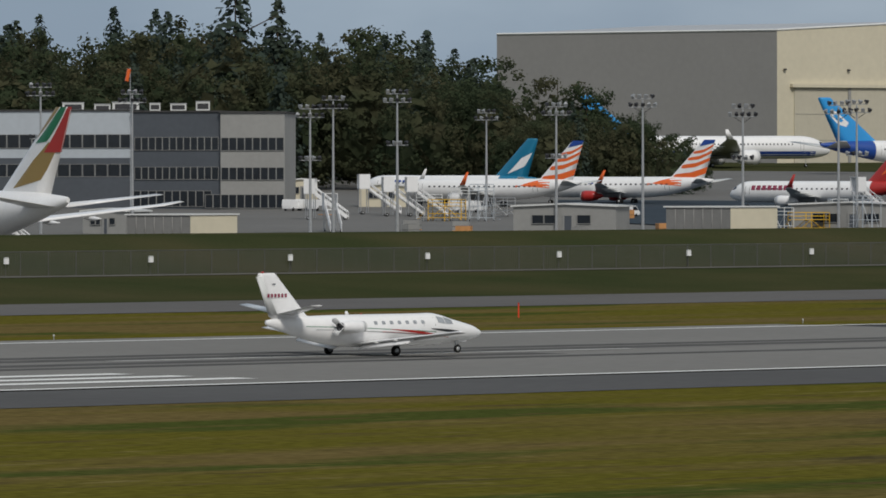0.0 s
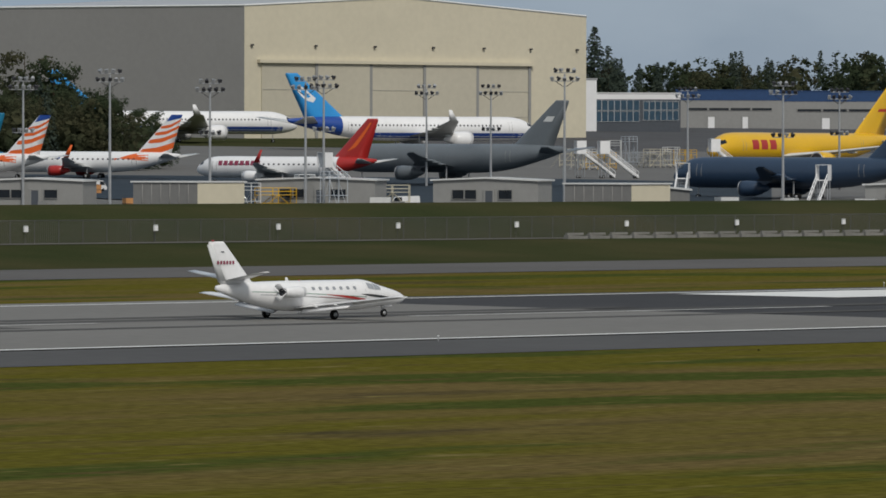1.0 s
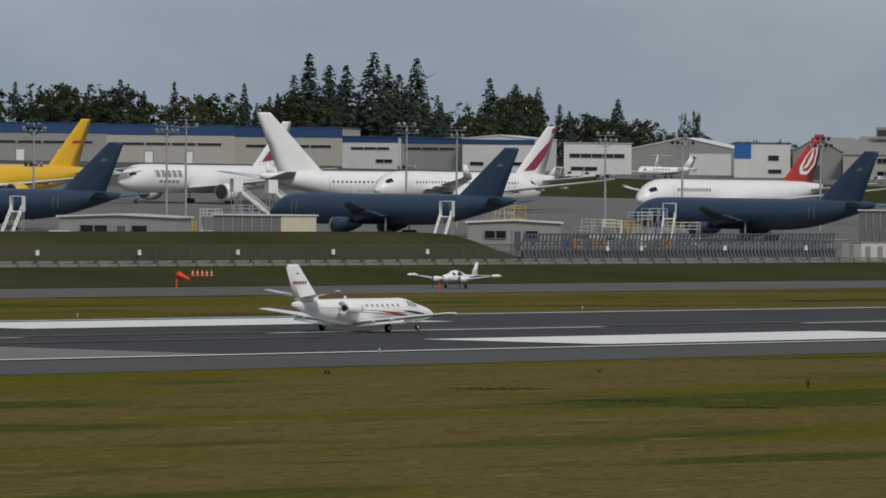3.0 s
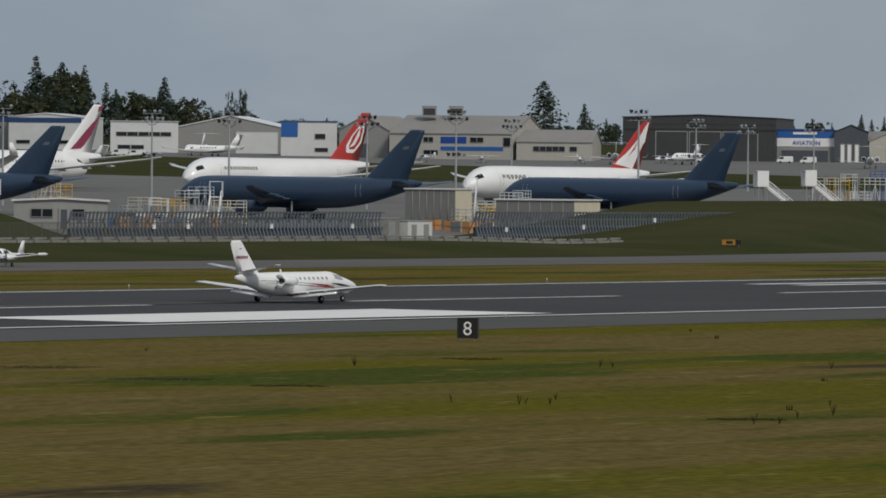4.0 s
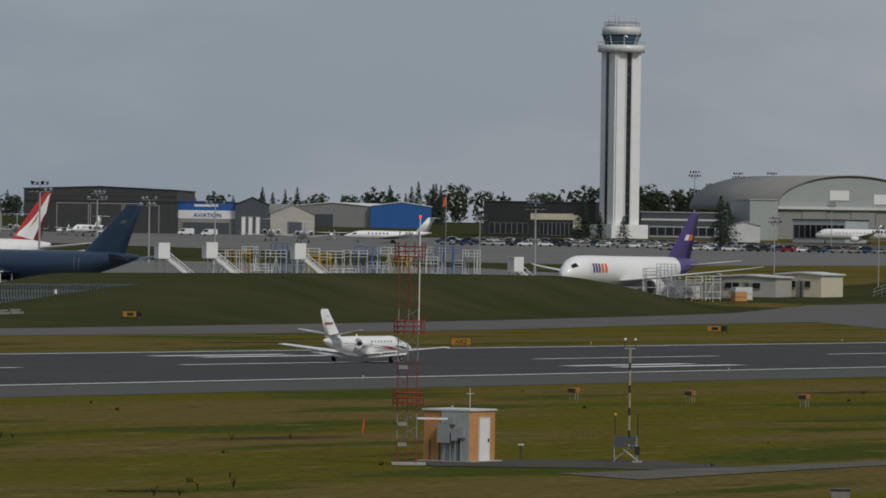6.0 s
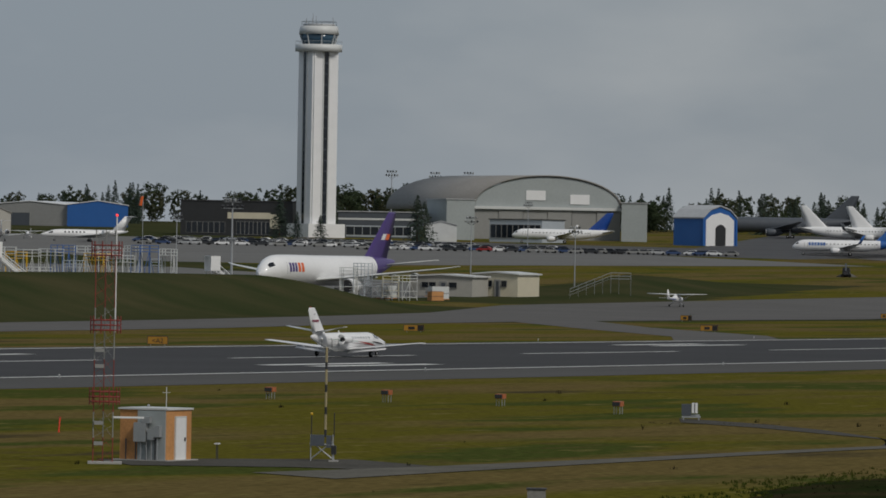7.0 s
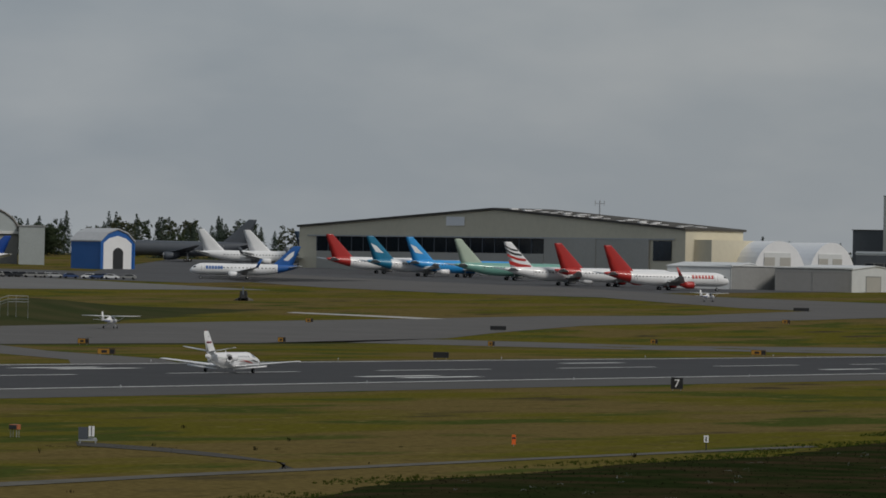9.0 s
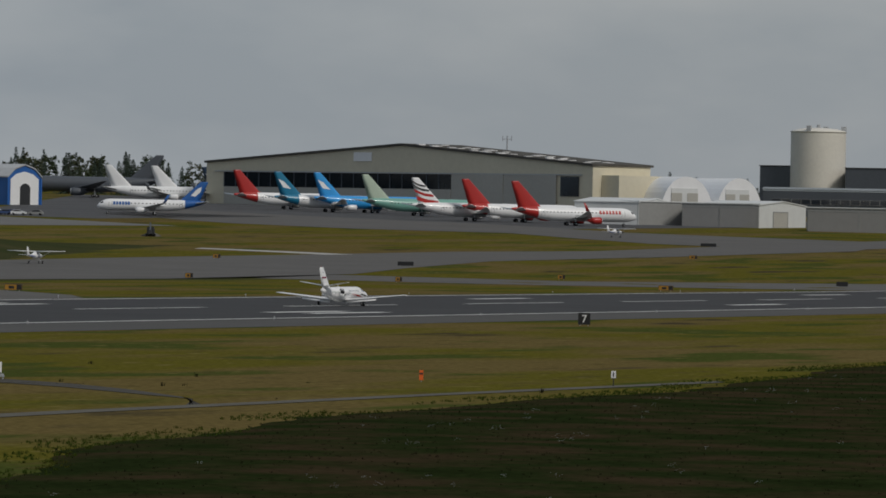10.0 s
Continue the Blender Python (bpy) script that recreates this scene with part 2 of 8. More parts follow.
def bank_line(x):
    """The edge of the weedy bank before the deck."""
    return 82 + 0.105 * x + 1.6 * math.sin(x * 0.045) + 0.7 * math.sin(x * 0.13) - 10 * (1 - smooth(200, 262, x))


def land(x, y):
    z = rise(x, y)
    # embankment behind the parallel taxiway, with a road on its shoulder
    end = 1 - smooth(640, 720, x)
    tier = 1.35 * smooth(398, 424, y) * (1 - smooth(478, 505, y)) * end
    berm = 2.95 * smooth(437, 456, y) * (1 - smooth(474, 500, y)) * (1 - smooth(588 + (y - 440) * 0.9, 604 + (y - 440) * 0.9, x))
    # the long grass mound past the blast fence
    ym = 437 + 0.21 * (x - 714) - 8 * (1 - smooth(740, 800, x))
    mound = 5.6 * smooth(668, 775, x) * (1 - smooth(945, 1035, x)) * smooth(ym - 27, ym, y) * (1 - smooth(ym + 24, ym + 50, y))
    yn = 500 + 0.22 * (x - 1200)
    mound2 = 3.4 * smooth(1080, 1130, x) * (1 - smooth(1190, 1330, x)) * smooth(yn + 8, yn + 36, y) * (1 - smooth(yn + 55, yn + 95, y)) * (1 - smooth(23.95, 24.4, math.degrees(math.atan2(y, x))))
    bank = 0.22 * smooth(0, 7, bank_line(x) - y) * smooth(205, 245, x)
    return max(z, 0.0) + tier + berm + mound + mound2 + bank


def part(name, bm, mat, parent=None, label="", at=None, smooth_faces=False):
    """Links a bmesh as one mesh object under a thing or a part."""
    me = bpy.data.meshes.new(name)
    if isinstance(bm, bmesh.types.BMesh):
        bm.to_mesh(me)
        bm.free()
    else:
        me.from_pydata(*bm)
    me.update()
    for mm in (mat if isinstance(mat, (list, tuple)) else [mat]):
        me.materials.append(mm)
    if smooth_faces:
        me.shade_smooth()
    ob = new(name, me)
    if parent:
        ob.parent = parent
    if at is not None:
        ob.matrix_basis = at
    if label:
        tagged(ob, label)
    return ob


def thing(name, m, label, category, group="", kind=""):
    ob = new(name)
    ob.empty_display_size = 0.5
    ob.matrix_basis = m
    return tagged(ob, label, category, group, kind)


def share(ob, m, parent):
    """Another object on the same mesh."""
    o = ob.copy()
    scene.collection.objects.link(o)
    o.parent = parent
    o.matrix_basis = m
    return o


def add_box(bm, c, s, m=None, mat=0):
    """A box of size s about the centre c."""
    x, y, z = c
    a, b, d = s[0] / 2, s[1] / 2, s[2] / 2
    vs = []
    for p in ((-a, -b, -d), (a, -b, -d), (a, b, -d), (-a, b, -d), (-a, -b, d), (a, -b, d), (a, b, d), (-a, b, d)):
        q = Vector((x + p[0], y + p[1], z + p[2]))
        vs.append(bm.verts.new(m @ q if m else q))
    for f in ((3, 2, 1, 0), (4, 5, 6, 7), (0, 1, 5, 4), (1, 2, 6, 5), (2, 3, 7, 6), (3, 0, 4, 7)):
        bm.faces.new([vs[i] for i in f]).material_index = mat
    return vs


def box_mesh(*boxes):
    bm = bmesh.new()
    for c, s in boxes:
        add_box(bm, c, s)
    return bm


def add_tube(bm, a, b, ra, rb=None, sides=8, caps=True, mat=0):
    """A tapered tube from a to b."""
    a, b = Vector(a), Vector(b)
    rb = ra if rb is None else rb
    q = (b - a).to_track_quat("Z", "Y").to_matrix()
    rings = []
    for p, r in ((a, ra), (b, rb)):
        rings.append([bm.verts.new(p + q @ Vector((r * math.cos(2 * math.pi * i / sides), r * math.sin(2 * math.pi * i / sides), 0))) for i in range(sides)])
    for i in range(sides):
        j = (i + 1) % sides
        bm.faces.new((rings[0][i], rings[0][j], rings[1][j], rings[1][i])).material_index = mat
    if caps:
        bm.faces.new(rings[0][::-1]).material_index = mat
        bm.faces.new(rings[1]).material_index = mat


def tubes(*segs, sides=6):
    bm = bmesh.new()
    for s in segs:
        add_tube(bm, *s, sides=sides)
    return bm


def loft(bm, rings, caps=True, mats=None):
    """Closed rings of equal count joined into a skin."""
    vr = [[bm.verts.new(p) for p in ring] for ring in rings]
    n = len(vr[0])
    for k in range(len(vr) - 1):
        for i in range(n):
            j = (i + 1) % n
            f = bm.faces.new((vr[k][i], vr[k][j], vr[k + 1][j], vr[k + 1][i]))
            f.smooth = True
            if mats:
                f.material_index = mats[k]
    if caps:
        bm.faces.new(vr[0][::-1]).material_index = mats[0] if mats else 0
        bm.faces.new(vr[-1]).material_index = mats[-1] if mats else 0
    return bm


def prism(bm, outline, y0, y1, mat=0):
    """An outline in x and z, pushed out from y0 to y1."""
    a = [bm.verts.new((x, y0, z)) for x, z in outline]
    b = [bm.verts.new((x, y1, z)) for x, z in outline]
    n = len(a)
    for f in (a, b[::-1]):
        bm.faces.new(f).material_index = mat
    for i in range(n):
        j = (i + 1) % n
        bm.faces.new((a[j], a[i], b[i], b[j])).material_index = mat
    return bm


def text_mesh(words, size, depth=0.02):
    """Lettering in the built-in font, as a mesh facing -y, centred at its base."""
    cu = bpy.data.curves.new("letters", "FONT")
    cu.body, cu.size, cu.extrude, cu.align_x = words, size, depth, "CENTER"
    ob = bpy.data.objects.new("letters", cu)
    me = bpy.data.meshes.new_from_object(ob)
    bm = bmesh.new()
    bm.from_mesh(me)
    bmesh.ops.transform(bm, matrix=pose(0, 0, 0, 90, 0, 0), verts=bm.verts)
    bpy.data.objects.remove(ob)
    return bm


# ---- land ----
def ground():
    xs = [-4600, -2500, -1200, -500, -150] + list(range(0, 150, 25)) + list(range(150, 560, 4)) + list(range(560, 1000, 3)) + list(range(1000, 1700, 16)) + list(range(1700, 2700, 60)) + [2700, 2900, 3200, 3700, 4700]
    ys = [-4600, -2500, -1000, -300, -80] + list(range(0, 60, 12)) + list(range(60, 150, 1)) + list(range(150, 390, 16)) + list(range(390, 530, 3)) + list(range(530, 640, 6)) + list(range(640, 1300, 30)) + [1300, 1400, 1500, 1600, 1800, 2000, 2300, 2700, 3300, 4700]
    verts = [(x, y, land(x, y)) for y in ys for x in xs]
    nx = len(xs)
    faces, idx = [], []
    for j in range(len(ys) - 1):
        for i in range(nx - 1):
            faces.append((j * nx + i, j * nx + i + 1, (j + 1) * nx + i + 1, (j + 1) * nx + i))
            x, y = (xs[i] + xs[i + 1]) / 2, (ys[j] + ys[j + 1]) / 2
            idx.append(1 if 394 < y < 520 and x < 1040 or x > 1000 and y > max(520, 0.51 * x) or 1060 < x < 1320 and 504 < y - 0.22 * (x - 1200) < 560 else 0)
    ob = part("ground", (verts, [], faces), [M["grass"], M["bank_grass"]])
    ob.data.polygons.foreach_set("material_index", idx)
    ob.data.shade_smooth()
    return tagged(ob, "olive and straw-brown airfield grass with dark grassy banks", "grass", kind="structure")


def sheet(name, label, mat, outline, lift, step=14.0, category="pavement", parent=None):
    """A paved sheet that follows the land: the outline is two chains of points of equal count, near and far."""
    near, far = outline
    bm = bmesh.new()
    rows = []
    for (x0, y0), (x1, y1) in zip(near, far):
        k = max(1, int(math.hypot(x1 - x0, y1 - y0) / step))
        rows.append([(x0 + (x1 - x0) * i / k, y0 + (y1 - y0) * i / k) for i in range(k + 1)])
    k = max(len(r) for r in rows)
    grid = []
    for (x0, y0), (x1, y1) in zip(near, far):
        grid.append([bm.verts.new((x0 + (x1 - x0) * i / (k - 1), y0 + (y1 - y0) * i / (k - 1),
                                   land(x0 + (x1 - x0) * i / (k - 1), y0 + (y1 - y0) * i / (k - 1)) + lift)) for i in range(k)])
    for a, b in zip(grid, grid[1:]):
        for i in range(k - 1):
            bm.faces.new((a[i], b[i], b[i + 1], a[i + 1]))
    bmesh.ops.recalc_face_normals(bm, faces=bm.faces)
    ob = part(name, bm, mat, parent)
    return ob if parent else tagged(ob, label, category, kind="structure")


def chain(x0, x1, y, step=20.0, f=None):
    k = max(1, int((x1 - x0) / step))
    return [(x0 + (x1 - x0) * i / k, f(x0 + (x1 - x0) * i / k) if f else y) for i in range(k + 1)]


def strip(name, x0, x1, y0, y1, mat, lift, parent, skew=0.0):
    """A painted strip on the runway."""
    bm = bmesh.new()
    vs = [bm.verts.new(p) for p in ((x0, y0, lift), (x1, y0, lift), (x1 + skew, y1, lift), (x0 + skew, y1, lift))]
    bm.faces.new(vs)
    return part(name, bm, mat, parent)


CENTRE = 267.3
NEAR_EDGE, FAR_EDGE = 234.4, 300.1


def runway():
    near, far = 217.0, 305.0
    tagged(sheet("shoulder", "", M["shoulder"], (chain(308, 2600, near), chain(308, 2600, far)), 0.02), "grey asphalt runway shoulder beside the grass", "runway", kind="structure")
    tagged(sheet("old_shoulder", "", M["shoulder_old"], (chain(-300, 308, near), chain(-300, 308, NEAR_EDGE)), 0.02), "dark asphalt shoulder of the runway's older stretch", "runway", kind="structure")
    road = sheet("runway", "grey and fresh black asphalt runway with white markings", M["asphalt"], (chain(250, 2600, NEAR_EDGE - 0.5), chain(270, 2620, FAR_EDGE + 0.5)), 0.04, category="runway")
    sheet("old_surface", "", M["old_runway"], (chain(-300, 291, NEAR_EDGE - 0.5), chain(-300, 318, far)), 0.06, parent=road)
    line = M["marking"]
    strip("edge_line", -300, 2500, NEAR_EDGE - 0.5, NEAR_EDGE + 0.5, line, 0.075, road)
    strip("edge_line", -300, 2500, FAR_EDGE - 0.5, FAR_EDGE + 0.5, line, 0.075, road)
    return road


land_sheet = ground()
runway_sheet = runway()
sheet("taxiway", "grey asphalt taxiway running beside the runway", M["taxi"],
      (chain(-400, 640, 362), chain(-400, 640, 393)), 0.03, category="taxiway")


# ---- aircraft ----
class Body:
    """A fuselage along x: stations of x, half width, half height and centre height, eased between them."""

    def __init__(self, stations):
        s = sorted(stations)
        self.x = np.array([p[0] for p in s])
        self.p = np.array([p[1:] for p in s])

    def at(self, x):
        i = int(np.clip(np.searchsorted(self.x, x) - 1, 0, len(self.x) - 2))
        k = (x - self.x[i]) / (self.x[i + 1] - self.x[i])
        p0, p1 = self.p[i], self.p[i + 1]
        m0 = (self.p[i + 1] - self.p[max(i - 1, 0)]) / (self.x[i + 1] - self.x[max(i - 1, 0)])
        j = min(i + 2, len(self.x) - 1)
        m1 = (self.p[j] - self.p[i]) / (self.x[j] - self.x[i])
        d = self.x[i + 1] - self.x[i]
        if i == 0:
            m0 = (p1 - p0) / d * 1.6
        return ((2 * k**3 - 3 * k**2 + 1) * p0 + (k**3 - 2 * k**2 + k) * d * m0 + (-2 * k**3 + 3 * k**2) * p1 + (k**3 - k**2) * d * m1)

    def side(self, x, z, out=0.0):
        w, h, zc = self.at(x)
        k = max(0.0, 1 - ((z - zc) / h) ** 2)
        return w * math.sqrt(k) + out

    def mesh(self, sides=28, steps=40, mats=None):
        """mats: (x, slot) pairs; the skin takes the slot of the first x that it lies behind."""
        a, b = self.x[0], self.x[-1]
        xs = sorted({a + (b - a) * (0.5 - 0.5 * math.cos(math.pi * i / steps)) for i in range(steps + 1)} | {m[0] for m in (mats or [])})
        rings, slots = [], []
        for x in xs:
            w, h, zc = self.at(x)
            rings.append([(x, w * math.sin(2 * math.pi * i / sides), zc + h * math.cos(2 * math.pi * i / sides)) for i in range(sides)])
        for x0, x1 in zip(xs, xs[1:]):
            slots.append(next((s for lim, s in sorted(mats or []) if (x0 + x1) / 2 < lim), 0))
        return loft(bmesh.new(), rings, mats=slots)

    def patch(self, bm, curve, side, out=0.012, mat=0):
        """A painted band on the skin: curve is (x, low z, high z) from tail to nose; side -1 or 1."""
        rows = []
        for x, lo, hi in curve:
            zs = [lo + (hi - lo) * i / 3 for i in range(4)]
            rows.append([bm.verts.new((x, side * self.side(x, z, out), z)) for z in zs])
        for a, b in zip(rows, rows[1:]):
            for i in range(3):
                f = bm.faces.new((a[i], b[i], b[i + 1], a[i + 1]))
                f.material_index, f.smooth = mat, True


AIRFOIL = [(0.0, 0.0), (0.04, 0.42), (0.15, 0.85), (0.35, 1.0), (0.65, 0.6), (1.0, 0.03), (0.65, -0.4), (0.35, -0.6), (0.15, -0.5), (0.04, -0.3)]


def wing_mesh(sections):
    """Sections of leading-edge point, chord, thickness, all along the span; the chord runs to -x. flat wings stack in z, fins in y."""
    rings = []
    for le, chord, thick, upright in sections:
        x, y, z = le
        ring = []
        for a, t in AIRFOIL:
            ring.append((x - a * chord, y + t * thick / 2, z) if upright else (x - a * chord, y, z + t * thick / 2))
        rings.append(ring)
    return loft(bmesh.new(), rings)


def lathe(profile, m, sides=20):
    """A body of revolution about x, from (x, radius) pairs."""
    rings = [[m @ Vector((x, r * math.cos(2 * math.pi * i / sides), r * math.sin(2 * math.pi * i / sides))) for i in range(sides)] for x, r in profile]
    return loft(bmesh.new(), rings)


def wheel(parent, name, x, y, z, r, w):
    prof = [(-w / 2, r * 0.55), (-w / 2, r * 0.9), (-w * 0.3, r), (w * 0.3, r), (w / 2, r * 0.9), (w / 2, r * 0.55)]
    t = part(name, lathe(prof, pose(x, y, z, 0, 0, 90), 18), M["rubber"], parent)
    part("rim", lathe([(-w * 0.52, 0.02), (-w * 0.52, r * 0.5), (w * 0.52, r * 0.5), (w * 0.52, 0.02)], pose(x, y, z, 0, 0, 90), 12), M["steel"], t)
    return t


def fin_polys(bm, frame_of, polys, gap, side):
    """Painted shapes on one face of a fin: points in chord (0 front, 1 back) and height (0 root, 1 tip)."""
    for pts in polys:
        lo, hi = min(p[0] for p in pts), max(p[0] for p in pts)
        rows = []
        for i in range(11):
            c = lo + (hi - lo) * (0.001 + 0.998 * i / 10)
            ks = []
            for (c0, k0), (c1, k1) in zip(pts, pts[1:] + pts[:1]):
                if (c0 - c) * (c1 - c) <= 0 and c0 != c1:
                    ks.append(k0 + (k1 - k0) * (c - c0) / (c1 - c0))
            row = []
            for k in (min(ks), (min(ks) + max(ks)) / 2, max(ks)):
                le, chord, thick = frame_of(k)
                t = float(np.interp(c, [0, 0.04, 0.15, 0.35, 0.65, 1.0], [0, 0.42, 0.85, 1.0, 0.6, 0.03])) * thick / 2 * (1.0 if side > 0 else 0.6)
                row.append(bm.verts.new((le[0] - c * chord, side * (t + gap), le[2])))
            rows.append(row)
        for a, b in zip(rows, rows[1:]):
            for i in range(2):
                q = (a[i], b[i], b[i + 1], a[i + 1])
                bm.faces.new(q if side > 0 else q[::-1])


SIZES = {  # length, half body width, half body height, body centre over ground, fin height, span, engine radius, engine length, tail sweep
    "narrow": dict(L=39.5, w=1.88, h=2.0, zc=3.3, H=12.45, span=35.8, er=1.05, el=3.9, fin=(7.6, 2.4)),
    "tanker": dict(L=50.5, w=2.5, h=2.7, zc=4.7, H=15.6, span=47.6, er=1.4, el=5.0, fin=(9.2, 3.0)),
    "wide": dict(L=64.0, w=3.1, h=3.1, zc=5.4, H=18.6, span=64.8, er=1.95, el=6.6, fin=(11.2, 3.5)),
    "stretched": dict(L=74.0, w=3.1, h=3.1, zc=5.4, H=19.4, span=71.0, er=2.1, el=6.8, fin=(12.0, 3.7)),
    "dream": dict(L=62.8, w=2.9, h=3.0, zc=5.0, H=17.0, span=60.0, er=1.8, el=6.2, fin=(10.8, 3.1)),
    "regional": dict(L=31.7, w=1.5, h=1.65, zc=2.9, H=9.9, span=28.7, er=0.85, el=3.4, fin=(6.0, 2.2)),
}


def airliner(size, fin_at, heading, label, body="white", fin="white", tail=None, belly=None, titles=(), shapes=(), wing="offwhite", engine="white",
             windows=True, winglet=None, name="airliner", stripe=None, drop=0.0, group="", tall=0.0):
    """A parked jet, placed by the plan position under its fin's tip."""
    q = SIZES[size]
    L, w, h, zc, H = q["L"], q["w"], q["h"], q["zc"], q["H"] + tall
    tipx = -L / 2 + 0.6
    c, s = math.cos(radians(heading)), math.sin(radians(heading))
    x, y = fin_at[0] - tipx * c, fin_at[1] - tipx * s
    top = thing(name, pose(x, y, land(x, y) - drop, 0, 0, heading), label, "aircraft", group)
    st = [(L / 2, 0.05, 0.05, zc - 0.32 * h), (L * 0.488, w * 0.36, h * 0.34, zc - 0.26 * h), (L * 0.465, w * 0.62, h * 0.62, zc - 0.17 * h), (L * 0.43, w * 0.88, h * 0.88, zc - 0.06 * h),
          (L * 0.385, w, h, zc), (L * 0.1, w, h, zc), (-L * 0.14, w, h, zc), (-L * 0.26, w * 0.9, h * 0.88, zc + 0.12 * h), (-L * 0.38, w * 0.6, h * 0.58, zc + 0.38 * h), (-L * 0.46, w * 0.3, h * 0.3, zc + 0.55 * h), (-L / 2, w * 0.07, h * 0.1, zc + 0.66 * h)]
    bd = Body(st)
    mats = [M[body], M[tail or body]]
    hull = part("fuselage", bd.mesh(mats=[(-L * 0.3, 1)] if tail else None), mats, top)
    if belly:
        for sd in (-1, 1):
            bm = bmesh.new()
            bd.patch(bm, [(L * k / 40, zc - h * 0.93, zc - h * 0.35) for k in range(-8, 18)], sd, 0.02)
            part("belly_panel", bm, M[belly], hull)
    # windscreen
    for sd in (-1, 1):
        bm = bmesh.new()
        bd.patch(bm, [(L * 0.444, zc + h * 0.28, zc + h * 0.52), (L * 0.456, zc + h * 0.22, zc + h * 0.46), (L * 0.468, zc + h * 0.15, zc + h * 0.32)], sd, 0.02)
        part("windscreen", bm, M["glass"], hull)
    if windows:
        bm = bmesh.new()
        n = int(L * 0.62 / 1.1)
        for sd in (-1, 1):
            for i in range(n):
                x0 = -L * 0.27 + i * 1.1
                bd.patch(bm, [(x0, zc + h * 0.2, zc + h * 0.34), (x0 + 0.42, zc + h * 0.2, zc + h * 0.34)], sd, 0.015)
        tagged(part("window_row", bm, M["glass"], hull), kind="stuff")
    bm = bmesh.new()
    for sd in (-1, 1):
        for x0 in (L * 0.36, -L * 0.28):
            for e in (0.0, 0.95):
                bd.patch(bm, [(x0 + e, zc - h * 0.25, zc + h * 0.55), (x0 + e + 0.09, zc - h * 0.25, zc + h * 0.55)], sd, 0.018)
    tagged(part("door_outlines", bm, M["mid_grey"], hull), kind="stuff")
    for colour, x0, x1, lo, hi, gaps in titles:  # unread titles as bars
        bm = bmesh.new()
        for sd in (-1, 1):
            k = (x1 - x0) / gaps
            for i in range(gaps):
                a = L * (x0 + k * i)
                b = L * (x0 + k * (i + 0.72))
                bd.patch(bm, [(a + (b - a) * j / 3, zc + h * lo, zc + h * hi) for j in range(4)], sd, 0.025)
        tagged(part("title_bars", bm, M[colour], hull), kind="stuff")
    if stripe:
        for sd in (-1, 1):
            bm = bmesh.new()
            bd.patch(bm, [(-L * 0.34 + L * 0.2 * i / 10, zc + h * (0.1 + 0.03 * i), zc + h * (0.95 - 0.02 * i * i / 2)) for i in range(10)], sd, 0.02)
            part("tail_swoosh", bm, M[stripe], hull)
    # wings
    half = q["span"] / 2
    rc, tc, xr = L * 0.2, L * 0.04, L * 0.15
    sweep = half * 0.52
    for sd in (-1, 1):
        secs = [((xr + 1.2, sd * w * 0.4, zc - h * 0.62), rc, rc * 0.12, False), ((xr, sd * w, zc - h * 0.6), rc * 0.94, rc * 0.11, False),
                ((xr - sweep * 0.36, sd * half * 0.36, zc - h * 0.6 + half * 0.03), rc * 0.55, rc * 0.06, False),
                ((xr - sweep * 0.92, sd * half * 0.93, zc - h * 0.6 + half * 0.1), tc * 1.1, tc * 0.13, False), ((xr - sweep * 1.04, sd * half, zc - h * 0.6 + half * 0.115), tc * 0.6, tc * 0.08, False)]
        wg = part("wing", wing_mesh(secs), M[wing], top)
        for k in (0.35, 0.5, 0.65):
            xa = xr - sweep * k - rc * (0.62 - 0.4 * k)
            part("flap_fairing", lathe([(1.6, 0.02), (0.8, 0.22), (-0.6, 0.26), (-2.2, 0.03)], pose(xa, sd * half * k, zc - h * 0.72 + half * 0.1 * k), 8), M[wing], wg)
        if winglet:
            part("winglet", wing_mesh([((xr - sweep * 1.03, sd * half, zc - h * 0.6 + half * 0.115), tc * 0.75, 0.1, True), ((xr - sweep * 1.03 - 1.7, sd * (half + 0.35), zc - h * 0.6 + half * 0.115 + 2.4), tc * 0.3, 0.05, True)]), M[winglet], wg)
        ey, er, el = half * 0.33, q["er"], q["el"]
        ex, ez = xr - sweep * 0.3 + el * 0.62, max(zc - h * 0.72 - er * 0.75, er + 0.55)
        en = part("engine", lathe([(0, er * 0.82), (0.12, er * 0.93), (-el * 0.2, er), (-el * 0.55, er * 0.94), (-el * 0.8, er * 0.72), (-el * 0.8, er * 0.55), (-el, er * 0.4), (-el * 1.15, er * 0.05)], pose(ex, sd * ey, ez)), M[engine], top)
        part("fan", lathe([(0.02, 0.02), (-0.15, er * 0.3), (0.0, er * 0.8), (0.03, er * 0.84)], pose(ex + 0.09, sd * ey, ez), 18), M["dark_steel"], en)
        part("inlet_lip", lathe([(0.08, er * 0.8), (0.2, er * 0.86), (0.16, er * 0.93), (0.0, er * 0.96)], pose(ex, sd * ey, ez)), M["steel"], en)
        bm = bmesh.new()
        prism(bm, [(ex - 0.8, ez + er * 0.8), (ex - el * 0.9, ez + er * 0.4), (ex - el * 1.25, zc - h * 0.55), (ex - el * 0.3, zc - h * 0.5)], sd * ey - 0.16, sd * ey + 0.16)
        part("pylon", bm, M[wing], en)
        tp = half * 0.37
        part("tailplane", wing_mesh([((-L * 0.385, sd * w * 0.25, zc + h * 0.4), L * 0.1, 0.55, False), ((-L * 0.385 - tp * 0.62, sd * tp, zc + h * 0.4 + tp * 0.12), L * 0.034, 0.2, False)]), M[wing], top)
